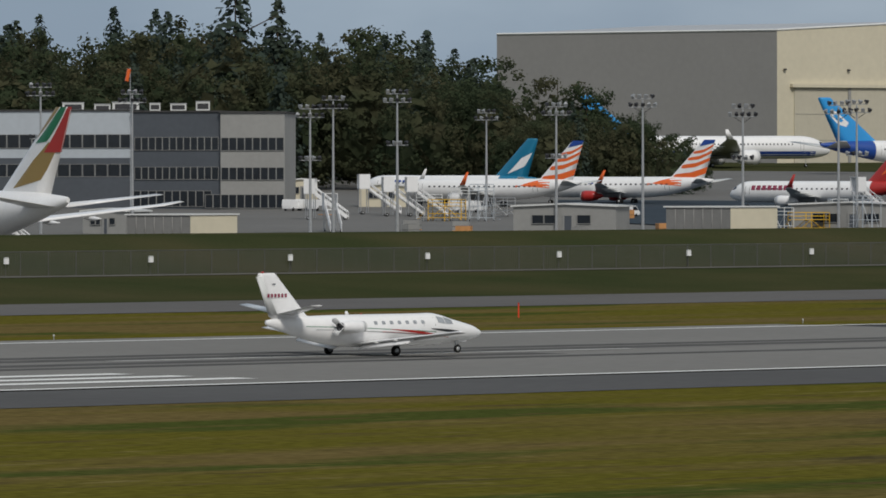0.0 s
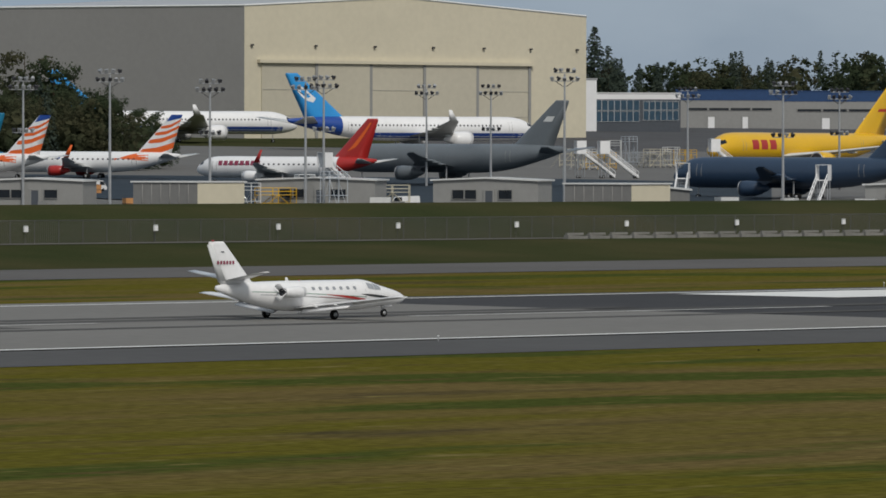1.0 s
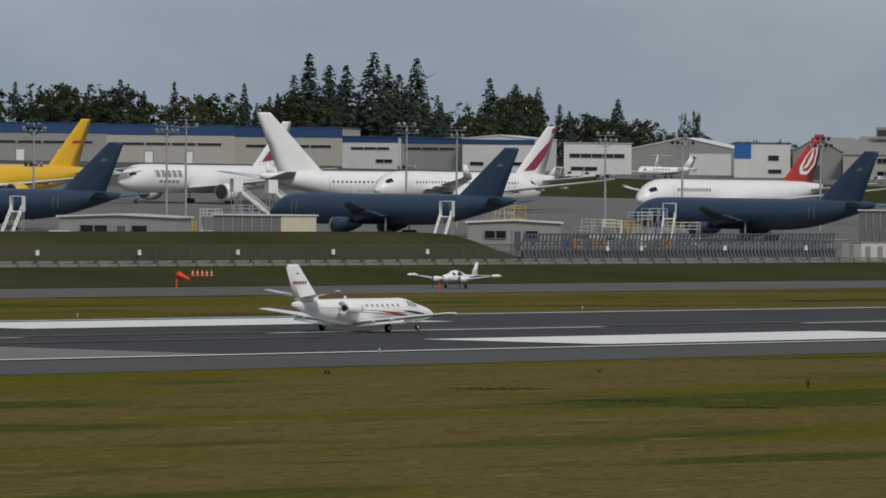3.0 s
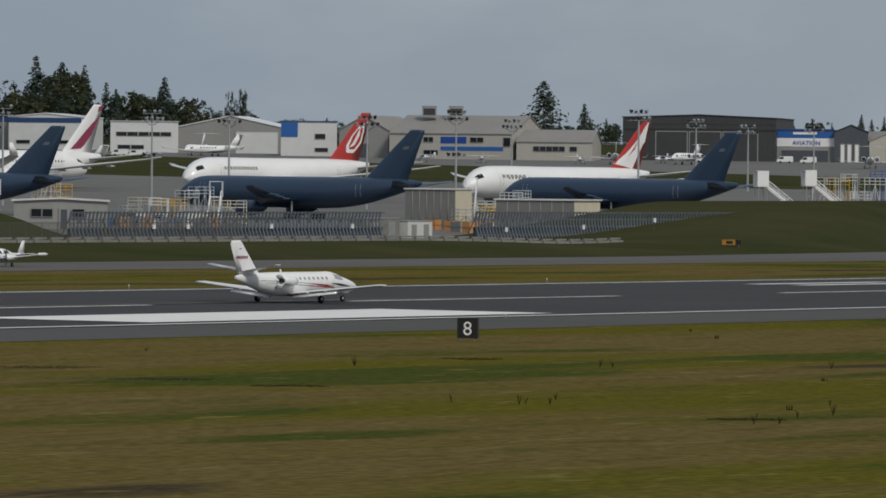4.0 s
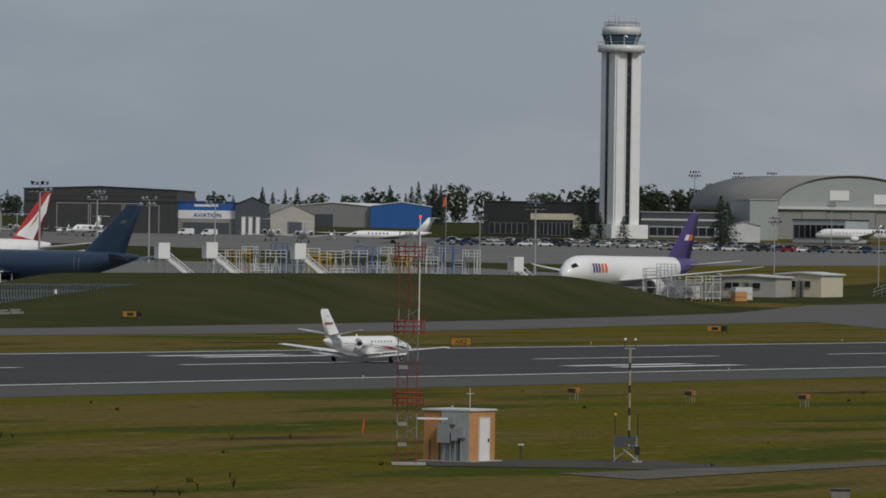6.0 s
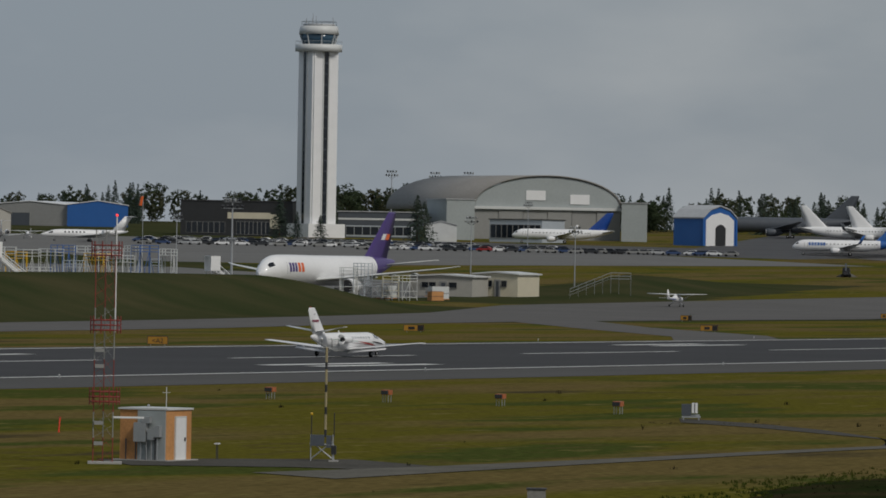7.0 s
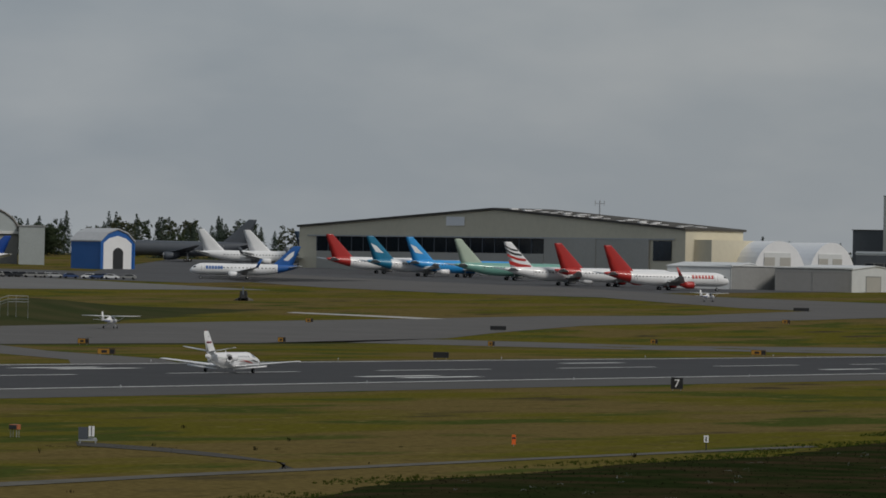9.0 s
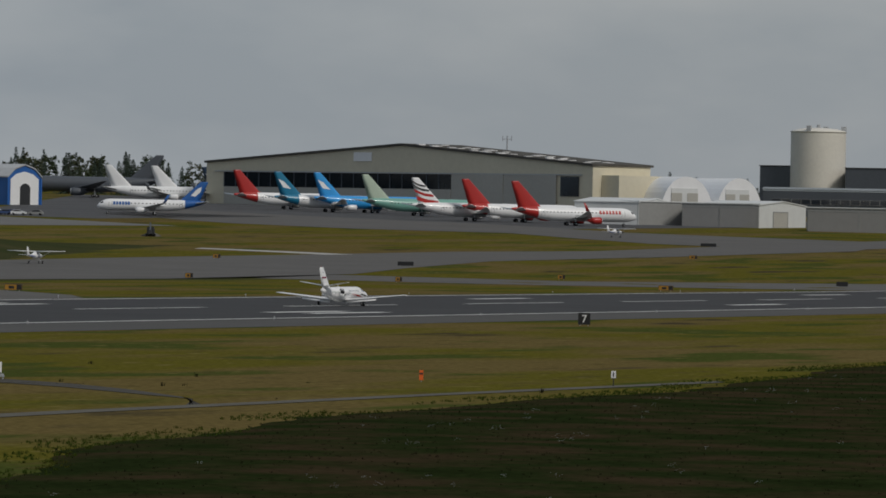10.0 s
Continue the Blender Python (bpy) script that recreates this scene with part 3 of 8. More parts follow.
        leg = part("main_gear", tubes(((-L * 0.025, sd * q["span"] * 0.085, 0.5), (-L * 0.025, sd * q["span"] * 0.085, zc - h * 0.5), 0.16)), M["steel"], top)
        for dx in ((-0.75, 0.75) if size != "narrow" and size != "regional" else (0.0,)):
            for dy in (-0.4, 0.4):
                wheel(leg, "tyre", -L * 0.025 + dx, sd * q["span"] * 0.085 + dy, 0.55, 0.55, 0.38)
    leg = part("nose_gear", tubes(((L * 0.4, 0, 0.4), (L * 0.4, 0, zc - h * 0.8), 0.1)), M["steel"], top)
    for dy in (-0.25, 0.25):
        wheel(leg, "tyre", L * 0.4, dy, 0.42, 0.42, 0.25)
    # fin
    fc, ft = q["fin"]
    root_z, sw = zc + h * 0.75, L * 0.115
    def frame_of(k):
        ch = fc + (ft - fc) * k
        return (-L * 0.5 + 0.3 + (ft + sw + L * 0.06) * (1 - k) + (ft + 0.3) * k * 0.62, 0, root_z + (H - root_z) * k), ch, (0.75 - 0.5 * k)
    secs = []
    for k in (0, 0.5, 0.96, 1.0):
        le, ch, th = frame_of(k)
        secs.append((le, ch * (0.9 if k == 1.0 else 1.0), th, True))
    secs.insert(0, ((secs[0][0][0] + L * 0.05, 0, root_z - h * 0.25), fc + L * 0.05, 0.8, True))
    fn = part("fin", wing_mesh(secs), M[fin], top)
    for k, (colour, polys) in enumerate(shapes):
        for pts in polys:
            for sd in (-1, 1):
                bm = bmesh.new()
                fin_polys(bm, frame_of, [pts], 0.03 + 0.012 * k, sd)
                part("fin_marking", bm, M[colour], fn)
    return top


# the pale base colour paints in the sky's reflection on the jet's panes
M["pane"] = material("painted_reflection_glass", (0.3, 0.32, 0.34), 0.12, vary=0.2, scale=0.5, fine=2.0)


def citation():
    """The small twin jet on the runway; origin on the ground between its main wheels."""
    top = thing("business_jet", pose(230, CENTRE, 0.06), "white twin-engined business jet with red cheat line on the runway", "aircraft")
    st = [(8.3, 0.02, 0.02, 1.2), (8.1, 0.17, 0.16, 1.21), (7.6, 0.37, 0.35, 1.25), (6.8, 0.55, 0.5, 1.31), (6.0, 0.66, 0.62, 1.38), (5.3, 0.74, 0.77, 1.43), (4.6, 0.8, 0.86, 1.46), (3.8, 0.81, 0.86, 1.45),
          (0.0, 0.81, 0.86, 1.45), (-1.6, 0.78, 0.84, 1.47), (-3.2, 0.66, 0.72, 1.57), (-4.8, 0.44, 0.5, 1.74), (-6.1, 0.22, 0.28, 1.9), (-6.75, 0.06, 0.1, 1.98)]
    bd = Body(st)
    hull = part("fuselage", bd.mesh(32, 56), M["white"], top)
    part("nose_cone", lathe([(0.012, 0.005), (0, 0.03), (-0.1, 0.1), (-0.2, 0.165)], pose(8.3, 0, 1.205), 16), M["offwhite"], hull)
    for sd in (-1, 1):
        for i in range(7):
            bm = bmesh.new()
            x0 = 0.1 + i * 0.55
            bd.patch(bm, [(x0, 1.8, 1.93), (x0 + 0.05, 1.77, 1.96), (x0 + 0.19, 1.77, 1.96), (x0 + 0.24, 1.8, 1.93)], sd, 0.012)
            part("cabin_window", bm, M["pane"], hull)
        bm = bmesh.new()
        bd.patch(bm, [(4.6, 1.82, 2.14), (4.85, 1.78, 2.12), (5.12, 1.74, 2.06)], sd, 0.012)
        part("side_window", bm, M["pane"], hull)
        bm = bmesh.new()
        bd.patch(bm, [(5.16, 1.74, 2.1), (5.4, 1.73, 2.05), (5.75, 1.72, 1.94)], sd, 0.014)
        part("windscreen", bm, M["pane"], hull)
        if sd < 0:
            bm = bmesh.new()
            for x0 in (3.55, 4.35):
                bd.patch(bm, [(x0, 0.95, 2.1), (x0 + 0.03, 0.95, 2.1)], sd, 0.01)
            tagged(part("door_outline", bm, M["mid_grey"], hull), kind="stuff")
        # cheat lines sweep down from the cabin to the nose
        def band(lo, hi, x0, x1, n=16):
            return [(x0 + (x1 - x0) * i / n, lo(i / n), hi(i / n)) for i in range(n + 1)]
        bm = bmesh.new()
        bd.patch(bm, band(lambda k: 1.5 - 0.33 * k ** 1.2 - 0.005 - 0.05 * math.sin(math.pi * k ** 1.3), lambda k: 1.5 - 0.33 * k ** 1.2 + 0.02 + 0.05 * math.sin(math.pi * k ** 1.3), 1.2, 4.5), sd, 0.013)
        part("red_stripe", bm, M["red"], hull, "red cheat line widening forwards")
        bm = bmesh.new()
        bd.patch(bm, band(lambda k: 1.73 - 0.4 * k ** 1.3 - 0.008, lambda k: 1.73 - 0.4 * k ** 1.3 + 0.022, -4.4, 4.4, 24), sd, 0.012)
        part("green_stripe", bm, M["dark_green"], hull, "thin dark green cheat line")
        bm = bmesh.new()
        bd.patch(bm, band(lambda k: 1.5 - 0.26 * k ** 1.1 - 0.075 * math.sin(math.pi * k) ** 0.8, lambda k: 1.5 - 0.26 * k ** 1.1 + 0.055 * math.sin(math.pi * k) ** 0.8 + 0.01, 4.0, 6.7), sd, 0.014)
        part("dark_flash", bm, M["black"], hull, "black flash under the cockpit")
        for drop_z, x0, x1, mat in ((0.1, -3.8, 3.4, "slate"), (0.2, -1.2, 4.8, "mid_grey"), (0.27, 0.6, 5.4, "red")):
            bm = bmesh.new()
            bd.patch(bm, band(lambda k: 1.66 - drop_z - 0.36 * k ** 1.3 - 0.008, lambda k: 1.66 - drop_z - 0.36 * k ** 1.3 + 0.014, x0, x1, 20), sd, 0.012)
            part("pin_stripe", bm, M[mat], hull)
        # straight wings low on the body
        wg = part("wing", wing_mesh([((1.35, sd * 0.3, 0.78), 2.5, 0.4, False), ((1.1, sd * 1.0, 0.8), 2.2, 0.36, False), ((0.55, sd * 7.5, 1.46), 1.1, 0.19, False), ((0.42, sd * 7.95, 1.5), 0.85, 0.1, False)]), M["white"], top)
        part("boot", wing_mesh([((1.13, sd * 1.0, 0.8), 0.16, 0.2, False), ((0.58, sd * 7.5, 1.46), 0.1, 0.075, False)]), M["steel"], wg, "bare metal leading edge")
        part("aileron", wing_mesh([((-0.3, sd * 4.6, 1.165), 0.42, 0.09, False), ((-0.1, sd * 7.3, 1.44), 0.38, 0.06, False)]), M["offwhite"], wg)
        flap = bmesh.new()  # flaps hang a little down behind the wing
        loft(flap, [[(-0.72 + 0.08 * (y - 1.1), sd * y, 0.8 + 0.1 * (y - 1.1)), (-1.32 + 0.12 * (y - 1.1), sd * y, 0.5 + 0.112 * (y - 1.1)), (-1.28 + 0.12 * (y - 1.1), sd * y, 0.46 + 0.112 * (y - 1.1)), (-0.62 + 0.08 * (y - 1.1), sd * y, 0.7 + 0.1 * (y - 1.1))] for y in (1.0, 2.7, 4.5)])
        part("flap", flap, M["white"], wg)
        for k in (2.2, 3.6):
            part("flap_track", lathe([(0.4, 0.01), (0.1, 0.06), (-0.3, 0.05), (-0.5, 0.01)], pose(-0.85 + 0.08 * k, sd * k, 0.66 + 0.1 * k), 8), M["white"], wg)
        # engines on the tail
        m = pose(-0.95, sd * 1.08, 1.7)
        en = part("engine", lathe([(0.0, 0.24), (0.05, 0.265), (-0.3, 0.31), (-0.95, 0.315), (-1.35, 0.27), (-1.55, 0.22), (-1.5, 0.19), (-1.35, 0.15)], m, 24), M["white"], top)
        part("inlet_lip", lathe([(0.03, 0.22), (0.07, 0.245), (0.05, 0.27), (-0.05, 0.28)], m, 24), M["offwhite"], en, "pale inlet lip")
        part("fan", lathe([(0.05, 0.01), (-0.05, 0.1), (0.02, 0.22), (0.03, 0.23)], m, 20), M["dark_steel"], en)
        part("exhaust", lathe([(-1.5, 0.23), (-1.72, 0.2), (-1.7, 0.17), (-1.5, 0.02)], m, 20), M["dark_steel"], en, "sooty exhaust pipe")
        part("pylon", box_mesh(((-1.75, sd * 0.8, 1.7), (1.3, 0.4, 0.2))), M["white"], en)
        for up in (-1, 1):  # reverser buckets stand open behind the nozzle
            bm = bmesh.new()
            rows = []
            for k in range(7):
                a = math.pi * (0.12 + 0.76 * k / 6)
                yy, zz = 0.3 * math.cos(a), 0.3 * math.sin(a)
                rows.append([(-2.5, sd * 1.08 + yy * 0.9, 1.7 + up * (zz * 0.3 + 0.02)), (-2.85 - 0.08 * zz, sd * 1.08 + yy, 1.7 + up * (zz * 0.9 + 0.22)), (-2.89 - 0.08 * zz, sd * 1.08 + yy * 1.06, 1.7 + up * (zz * 0.95 + 0.2)), (-2.56, sd * 1.08 + yy * 0.96, 1.7 + up * zz * 0.3)])
            loft(bm, rows)
            part("reverser_bucket", bm, M["white"], en)
        # tailplane with dihedral
        tp = part("tailplane", wing_mesh([((-4.55, sd * 0.05, 2.4), 1.5, 0.17, False), ((-5.35, sd * 2.9, 2.88), 0.8, 0.08, False)]), M["white"], top)
        part("elevator", wing_mesh([((-5.6, sd * 0.2, 2.42), 0.5, 0.08, False), ((-5.85, sd * 2.8, 2.86), 0.32, 0.045, False)]), M["offwhite"], tp)
        # main gear
        lg = part("main_gear", tubes(((-0.12, sd * 2.62, 0.3), (0.0, sd * 2.5, 0.72), 0.055), ((-0.12, sd * 2.62, 0.3), (-0.12, sd * 2.82, 0.3), 0.04), ((-0.1, sd * 2.6, 0.45), (0.35, sd * 2.4, 0.7), 0.03)), M["steel"], top)
        part("gear_door", box_mesh(((-0.02, sd * 2.72, 0.52), (0.34, 0.02, 0.36))), M["white"], lg)
        wheel(lg, "tyre", -0.12, sd * 2.72, 0.28, 0.28, 0.2)
    lg = part("nose_gear", tubes(((6.55, 0, 0.22), (6.4, 0, 0.72), 0.05), ((6.5, 0, 0.4), (6.85, 0, 0.7), 0.025)), M["steel"], top)
    wheel(lg, "tyre", 6.6, 0, 0.23, 0.23, 0.14)
    for sd in (-1, 1):
        part("gear_door", box_mesh(((6.75, sd * 0.2, 0.68), (0.6, 0.015, 0.14))), M["white"], lg)
    fin = part("fin", wing_mesh([((-2.5, 0, 2.08), 3.7, 0.2, True), ((-3.95, 0, 2.3), 2.6, 0.22, True), ((-6.0, 0, 4.43), 1.3, 0.12, True), ((-6.15, 0, 4.56), 1.1, 0.05, True)]), M["white"], top)
    part("rudder", wing_mesh([((-5.85, 0, 2.35), 0.72, 0.12, True), ((-6.98, 0, 4.38), 0.42, 0.06, True)]), M["offwhite"], fin)
    part("fin_cap_light", lathe([(0.06, 0.01), (0.0, 0.05), (-0.12, 0.04), (-0.18, 0.01)], pose(-6.9, 0, 4.6), 8), M["red"], fin)
    # the registration is kept as plain bars
    for sd in (-1, 1):
        for i in range(6):
            part("registration_bar", box_mesh(((-6.62 + i * 0.235, sd * 0.085, 3.38), (0.12, 0.03, 0.19))), M["maroon"], fin, "dark red registration bar")
        bm = bmesh.new()
        add_box(bm, (-6.25, sd * 0.075, 3.98), (0.22, 0.02, 0.05))
        part("small_emblem", bm, M["slate"], fin)
    part("antenna", wing_mesh([((-1.0, 0, 2.28), 0.3, 0.04, True), ((-1.15, 0, 2.5), 0.15, 0.02, True)]), M["white"], hull)
    part("beacon", lathe([(0.05, 0.01), (0.0, 0.05), (-0.08, 0.01)], pose(-0.2, 0, 2.33, 0, -90, 0), 8), M["red"], hull)
    for ob in top.children:
        if "gear" not in ob.name:
            ob.location.z = -0.15
    return top


def light_aircraft(m, label, twin=False, high=True, group=""):
    """A small propeller aeroplane; origin on the ground."""
    top = thing("light_aircraft", m, label, "aircraft", group)
    zc = 1.35 if high else 1.2
    st = [(2.4, 0.1, 0.12, zc - 0.05), (2.2, 0.38, 0.36, zc - 0.05), (1.2, 0.5, 0.48, zc), (0.3, 0.56, 0.68, zc + 0.12), (-1.0, 0.5, 0.6, zc + 0.1), (-2.4, 0.24, 0.28, zc + 0.05), (-5.0, 0.07, 0.12, zc + 0.15)]
    bd = Body(st)
    hull = part("fuselage", bd.mesh(18, 24), M["white"], top)
    bm = bmesh.new()
    for sd in (-1, 1):
        bd.patch(bm, [(-0.9, zc + 0.28, zc + 0.55), (0.0, zc + 0.25, zc + 0.66), (0.75, zc + 0.25, zc + 0.6), (1.05, zc + 0.26, zc + 0.42)], sd, 0.01)
    tagged(part("window_row", bm, M["glass"], hull), kind="stuff")
    bm = bmesh.new()
    for sd in (-1, 1):
        bd.patch(bm, [(-4.2, zc + 0.02, zc + 0.12), (0.0, zc - 0.2, zc + 0.02), (2.0, zc - 0.15, zc)], sd, 0.01)
    part("side_stripe", bm, M["royal"], hull)
    wz = zc + 0.78 if high else zc - 0.3
    dihedral = 0.12 if high else 0.55
    for sd in (-1, 1):
        wg = part("wing", wing_mesh([((0.75, sd * 0.2, wz), 1.65, 0.22, False), ((0.7, sd * 2.6, wz + dihedral * 0.4), 1.6, 0.2, False), ((0.5, sd * 5.4, wz + dihedral), 1.1, 0.1, False)]), M["white"], top)
        if high:
            part("strut", tubes(((0.3, sd * 0.5, zc - 0.35), (0.2, sd * 2.6, wz), 0.04)), M["white"], wg)
        part("tailplane", wing_mesh([((-4.0, sd * 0.05, zc + 0.2), 0.95, 0.1, False), ((-4.2, sd * 1.75, zc + 0.22), 0.7, 0.06, False)]), M["white"], top)
        lg = part("main_leg", tubes(((-0.2, sd * 0.4, zc - 0.4), (-0.25, sd * 1.25, 0.28), 0.05)), M["steel"], top)
        wheel(lg, "tyre", -0.25, sd * 1.3, 0.22, 0.22, 0.15)
        if twin:
            en = part("engine", lathe([(0.0, 0.14), (-0.12, 0.28), (-0.8, 0.32), (-2.0, 0.22), (-2.6, 0.04)], pose(1.75, sd * 1.75, wz + 0.15), 14), M["white"], top)
            part("propeller", box_mesh(((1.8, sd * 1.75, wz + 0.15), (0.04, 0.12, 1.8))), M["dark_steel"], en)
            part("wingtip_tank", lathe([(1.0, 0.02), (0.6, 0.16), (-0.6, 0.18), (-1.3, 0.02)], pose(0.2, sd * 5.4, wz + dihedral), 10), M["white"], wg)
    if not twin:
        part("propeller", box_mesh(((2.44, 0, zc - 0.05), (0.05, 1.8, 0.13))), M["dark_steel"], hull)
    part("fin", wing_mesh([((-3.5, 0, zc + 0.2), 1.5, 0.1, True), ((-4.5, 0, zc + 1.65), 0.65, 0.06, True)]), M["white"], top)
    lg = part("nose_leg", tubes(((1.6, 0, 0.2), (1.55, 0, zc - 0.3), 0.04)), M["steel"], top)
    wheel(lg, "tyre", 1.6, 0, 0.2, 0.2, 0.13)
    return top


jet = citation()
piper = light_aircraft(pose(501.5, 378.0, 0.03, 0, 0, 186) @ Matrix.Diagonal((0.85, 0.85, 0.85, 1)), "white twin-propeller aeroplane with tip tanks on the taxiway", twin=True, high=False)
cessna = light_aircraft(pose(1082, 468.3, land(1082, 468.3) + 0.04, 0, 0, 2), "white high-wing single-propeller aeroplane on the taxiway")
x, y = 1610, 524.6
light_aircraft(pose(x, y, land(x, y) + 0.04, 0, 0, -10), "white high-wing propeller aeroplane with red trim, waiting on the far taxiway")

STRIPES = [[(0.0, k), (0.5, k + 0.05), (1.0, k + 0.19), (1.0, k + 0.19 - w), (0.55, k + 0.03 - w), (0.12, k - w)] for k, w in ((0.12, 0.16), (0.36, 0.09), (0.54, 0.07), (0.7, 0.06))]
# the flight line before the paint hangar
airliner("dream", (445.1, 566.0), 84, "white wide-body jet with gold falcon and green and red fin", windows=True, wing="white",
         shapes=[("gold", [[(0.05, 0.62), (0.3, 1.0), (0.0, 1.0)], [(0.25, 0.1), (0.75, 0.2), (0.85, 0.5), (0.55, 0.62), (0.35, 0.4)]]), ("dark_green", [[(0.15, 0.6), (0.5, 0.62), (0.72, 1.0), (0.35, 1.0)]]), ("red", [[(0.55, 0.5), (1.0, 0.5), (1.0, 1.0), (0.78, 1.0)]])])
airliner("narrow", (871.8, 961.6), 108, "white narrow-body jet with a teal fin and white crest", fin="teal", tail="teal", winglet="white", titles=[("royal", 0.1, 0.3, 0.35, 0.55, 8)],
         shapes=[("white", [[(0.35, 0.1), (0.8, 0.3), (0.9, 0.65), (0.5, 0.5)]])], group="narrow-body jets on the flight line")
airliner("narrow", (851.9, 927.0), 107.6, "white narrow-body jet with orange and navy striped fin", fin="white", winglet="orange", stripe="orange", shapes=[("orange", STRIPES), ("royal", [[(0.05, 0.82), (1, 0.92), (1, 1), (0.02, 1)]])], group="narrow-body jets on the flight line")
airliner("narrow", (892.1, 933.2), 109.6, "white narrow-body jet with orange and navy striped fin and red engines", fin="white", winglet="orange", engine="red", stripe="orange",
         titles=[("royal", 0.14, 0.34, 0.32, 0.44, 11)], shapes=[("orange", STRIPES), ("royal", [[(0.05, 0.82), (1, 0.92), (1, 1), (0.02, 1)]])], group="narrow-body jets on the flight line")
airliner("narrow", (889.2, 877.1), 104.3, "white narrow-body jet with a red fin and red title", fin="red", tail="red", winglet="red", titles=[("maroon", 0.12, 0.36, 0.15, 0.6, 8)],
         shapes=[("orange", [[(0.3, 0.2), (0.5, 0.3), (0.6, 0.9), (0.45, 0.9)]])], group="narrow-body jets on the flight line")
airliner("stretched", (1193.7, 1207.6), -15.8, "long white jet with blue belly and light blue fin", fin="sky_blue", tail="royal", belly="royal", winglet="white",
         shapes=[("white", [[(0.3, 0.45), (0.5, 0.36), (0.72, 0.42), (0.8, 0.6), (0.62, 0.74), (0.4, 0.68)]]), ("sky_blue", [[(0.42, 0.5), (0.55, 0.46), (0.68, 0.52), (0.66, 0.63), (0.5, 0.63)]])], group="long jets by the paint hangar")
airliner("stretched", (1217.4, 1323.2), -19.7, "long white jet with blue belly and light blue fin behind trees", fin="sky_blue", tail="royal", belly="royal", winglet="white", group="long jets by the paint hangar")
airliner("tanker", (913.8, 851.5), 102, "grey military tanker jet with its door open", body="air_grey", fin="air_grey", wing="air_grey", engine="air_grey", windows=False, drop=-0.5,
         shapes=[("offwhite", [[(0.3, 0.55), (0.62, 0.55), (0.62, 0.66), (0.3, 0.66)]])], name="tanker_aircraft", group="tanker jets on the flight line")
NAVY = dict(body="navy", fin="navy", wing="navy", engine="navy", windows=False, name="tanker_aircraft", group="tanker jets on the flight line")
for at, head, dz in (((889.1, 743.5), 101.9, 0.0), ((931.5, 689.6), 96.2, 0.0), ((953.0, 629.2), 90.7, 0.0), ((996.3, 592.2), 86.3, 0.0)):
    airliner("tanker", at, head, "dark blue military tanker jet in primer with its doors open", shapes=[("air_grey", [[(0.4, 0.62), (0.62, 0.62), (0.62, 0.68), (0.4, 0.68)]])], drop=dz, **NAVY)
airliner("wide", (1119.4, 944.9), 182.4, "yellow wide-body freighter with red title", body="yellow", fin="yellow", engine="yellow", windows=False, titles=[("red", 0.2, 0.34, -0.15, 0.5, 3)], shapes=[("red", [[(0.35, 0.5), (0.8, 0.5), (0.8, 0.56), (0.35, 0.56)]])], group="wide-body freighters")
airliner("wide", (1184.1, 940.1), 183.0, "white wide-body freighter with grey title and maroon emblem", fin="white", windows=False, titles=[("mid_grey", 0.2, 0.36, 0.1, 0.6, 5), ("mid_grey", 0.22, 0.34, -0.3, -0.1, 5)],
         shapes=[("maroon", [[(0.2, 0.15), (0.7, 0.2), (0.9, 0.6), (0.6, 0.75), (0.3, 0.5)]])], group="wide-body freighters")
airliner("stretched", (1092.3, 874.2), -16.5, "large plain white wide-body jet with scaffold at its nose", fin="white", winglet="white", tall=1.2)
airliner("wide", (1170.4, 855.9), 180.4, "white wide-body jet with maroon emblem on its fin", fin="white", windows=True,
         shapes=[("maroon", [[(0.2, 0.1), (0.6, 0.12), (0.8, 0.4), (0.95, 0.8), (0.6, 0.62), (0.4, 0.45)], [(0.7, 0.85), (1, 0.9), (1, 1), (0.6, 0.95)]])], group="wide-body freighters")
airliner("wide", (1120.8, 752.6), 180.0, "white wide-body freighter with red fin and white ring emblem", tall=-0.7, fin="red", windows=False, titles=[("mid_grey", 0.18, 0.36, 0.25, 0.45, 12)],
         shapes=[("white", [[(0.25, 0.35), (0.4, 0.2), (0.7, 0.2), (0.88, 0.4), (0.85, 0.65), (0.65, 0.8), (0.4, 0.75), (0.25, 0.55)]]), ("red", [[(0.33, 0.38), (0.45, 0.27), (0.66, 0.27), (0.8, 0.42), (0.77, 0.62), (0.62, 0.72), (0.42, 0.68), (0.32, 0.53)]]), ("white", [[(0.4, 0.3), (0.55, 0.5), (0.5, 0.74), (0.66, 0.55), (0.6, 0.35)]])], group="wide-body freighters")
airliner("dream", (1108.7, 678.8), 178.2, "white wide-body jet with red fin and white animal emblem", fin="red", titles=[("mid_grey", 0.24, 0.37, 0.28, 0.48, 6)], winglet=None,
         shapes=[("white", [[(0.0, 0.15), (0.3, 0.5), (0.55, 0.95), (0.75, 1.0), (0.9, 0.6), (0.6, 0.3), (0.75, 0.05), (0.4, 0.1)]]), ("red", [[(0.35, 0.3), (0.5, 0.45), (0.45, 0.6)]])], group="wide-body freighters")
airliner("tanker", (1106.2, 537.8), 177.6, "white freighter jet with purple tail and orange and purple title", fin="purple", tail="purple", windows=False, titles=[("orange", 0.26, 0.31, -0.1, 0.5, 2), ("purple", 0.31, 0.37, -0.1, 0.5, 3)],
         shapes=[("white", [[(0.35, 0.42), (0.6, 0.42), (0.6, 0.54), (0.35, 0.54)]]), ("orange", [[(0.62, 0.42), (0.85, 0.42), (0.85, 0.54), (0.62, 0.54)]])], name="freighter_aircraft")
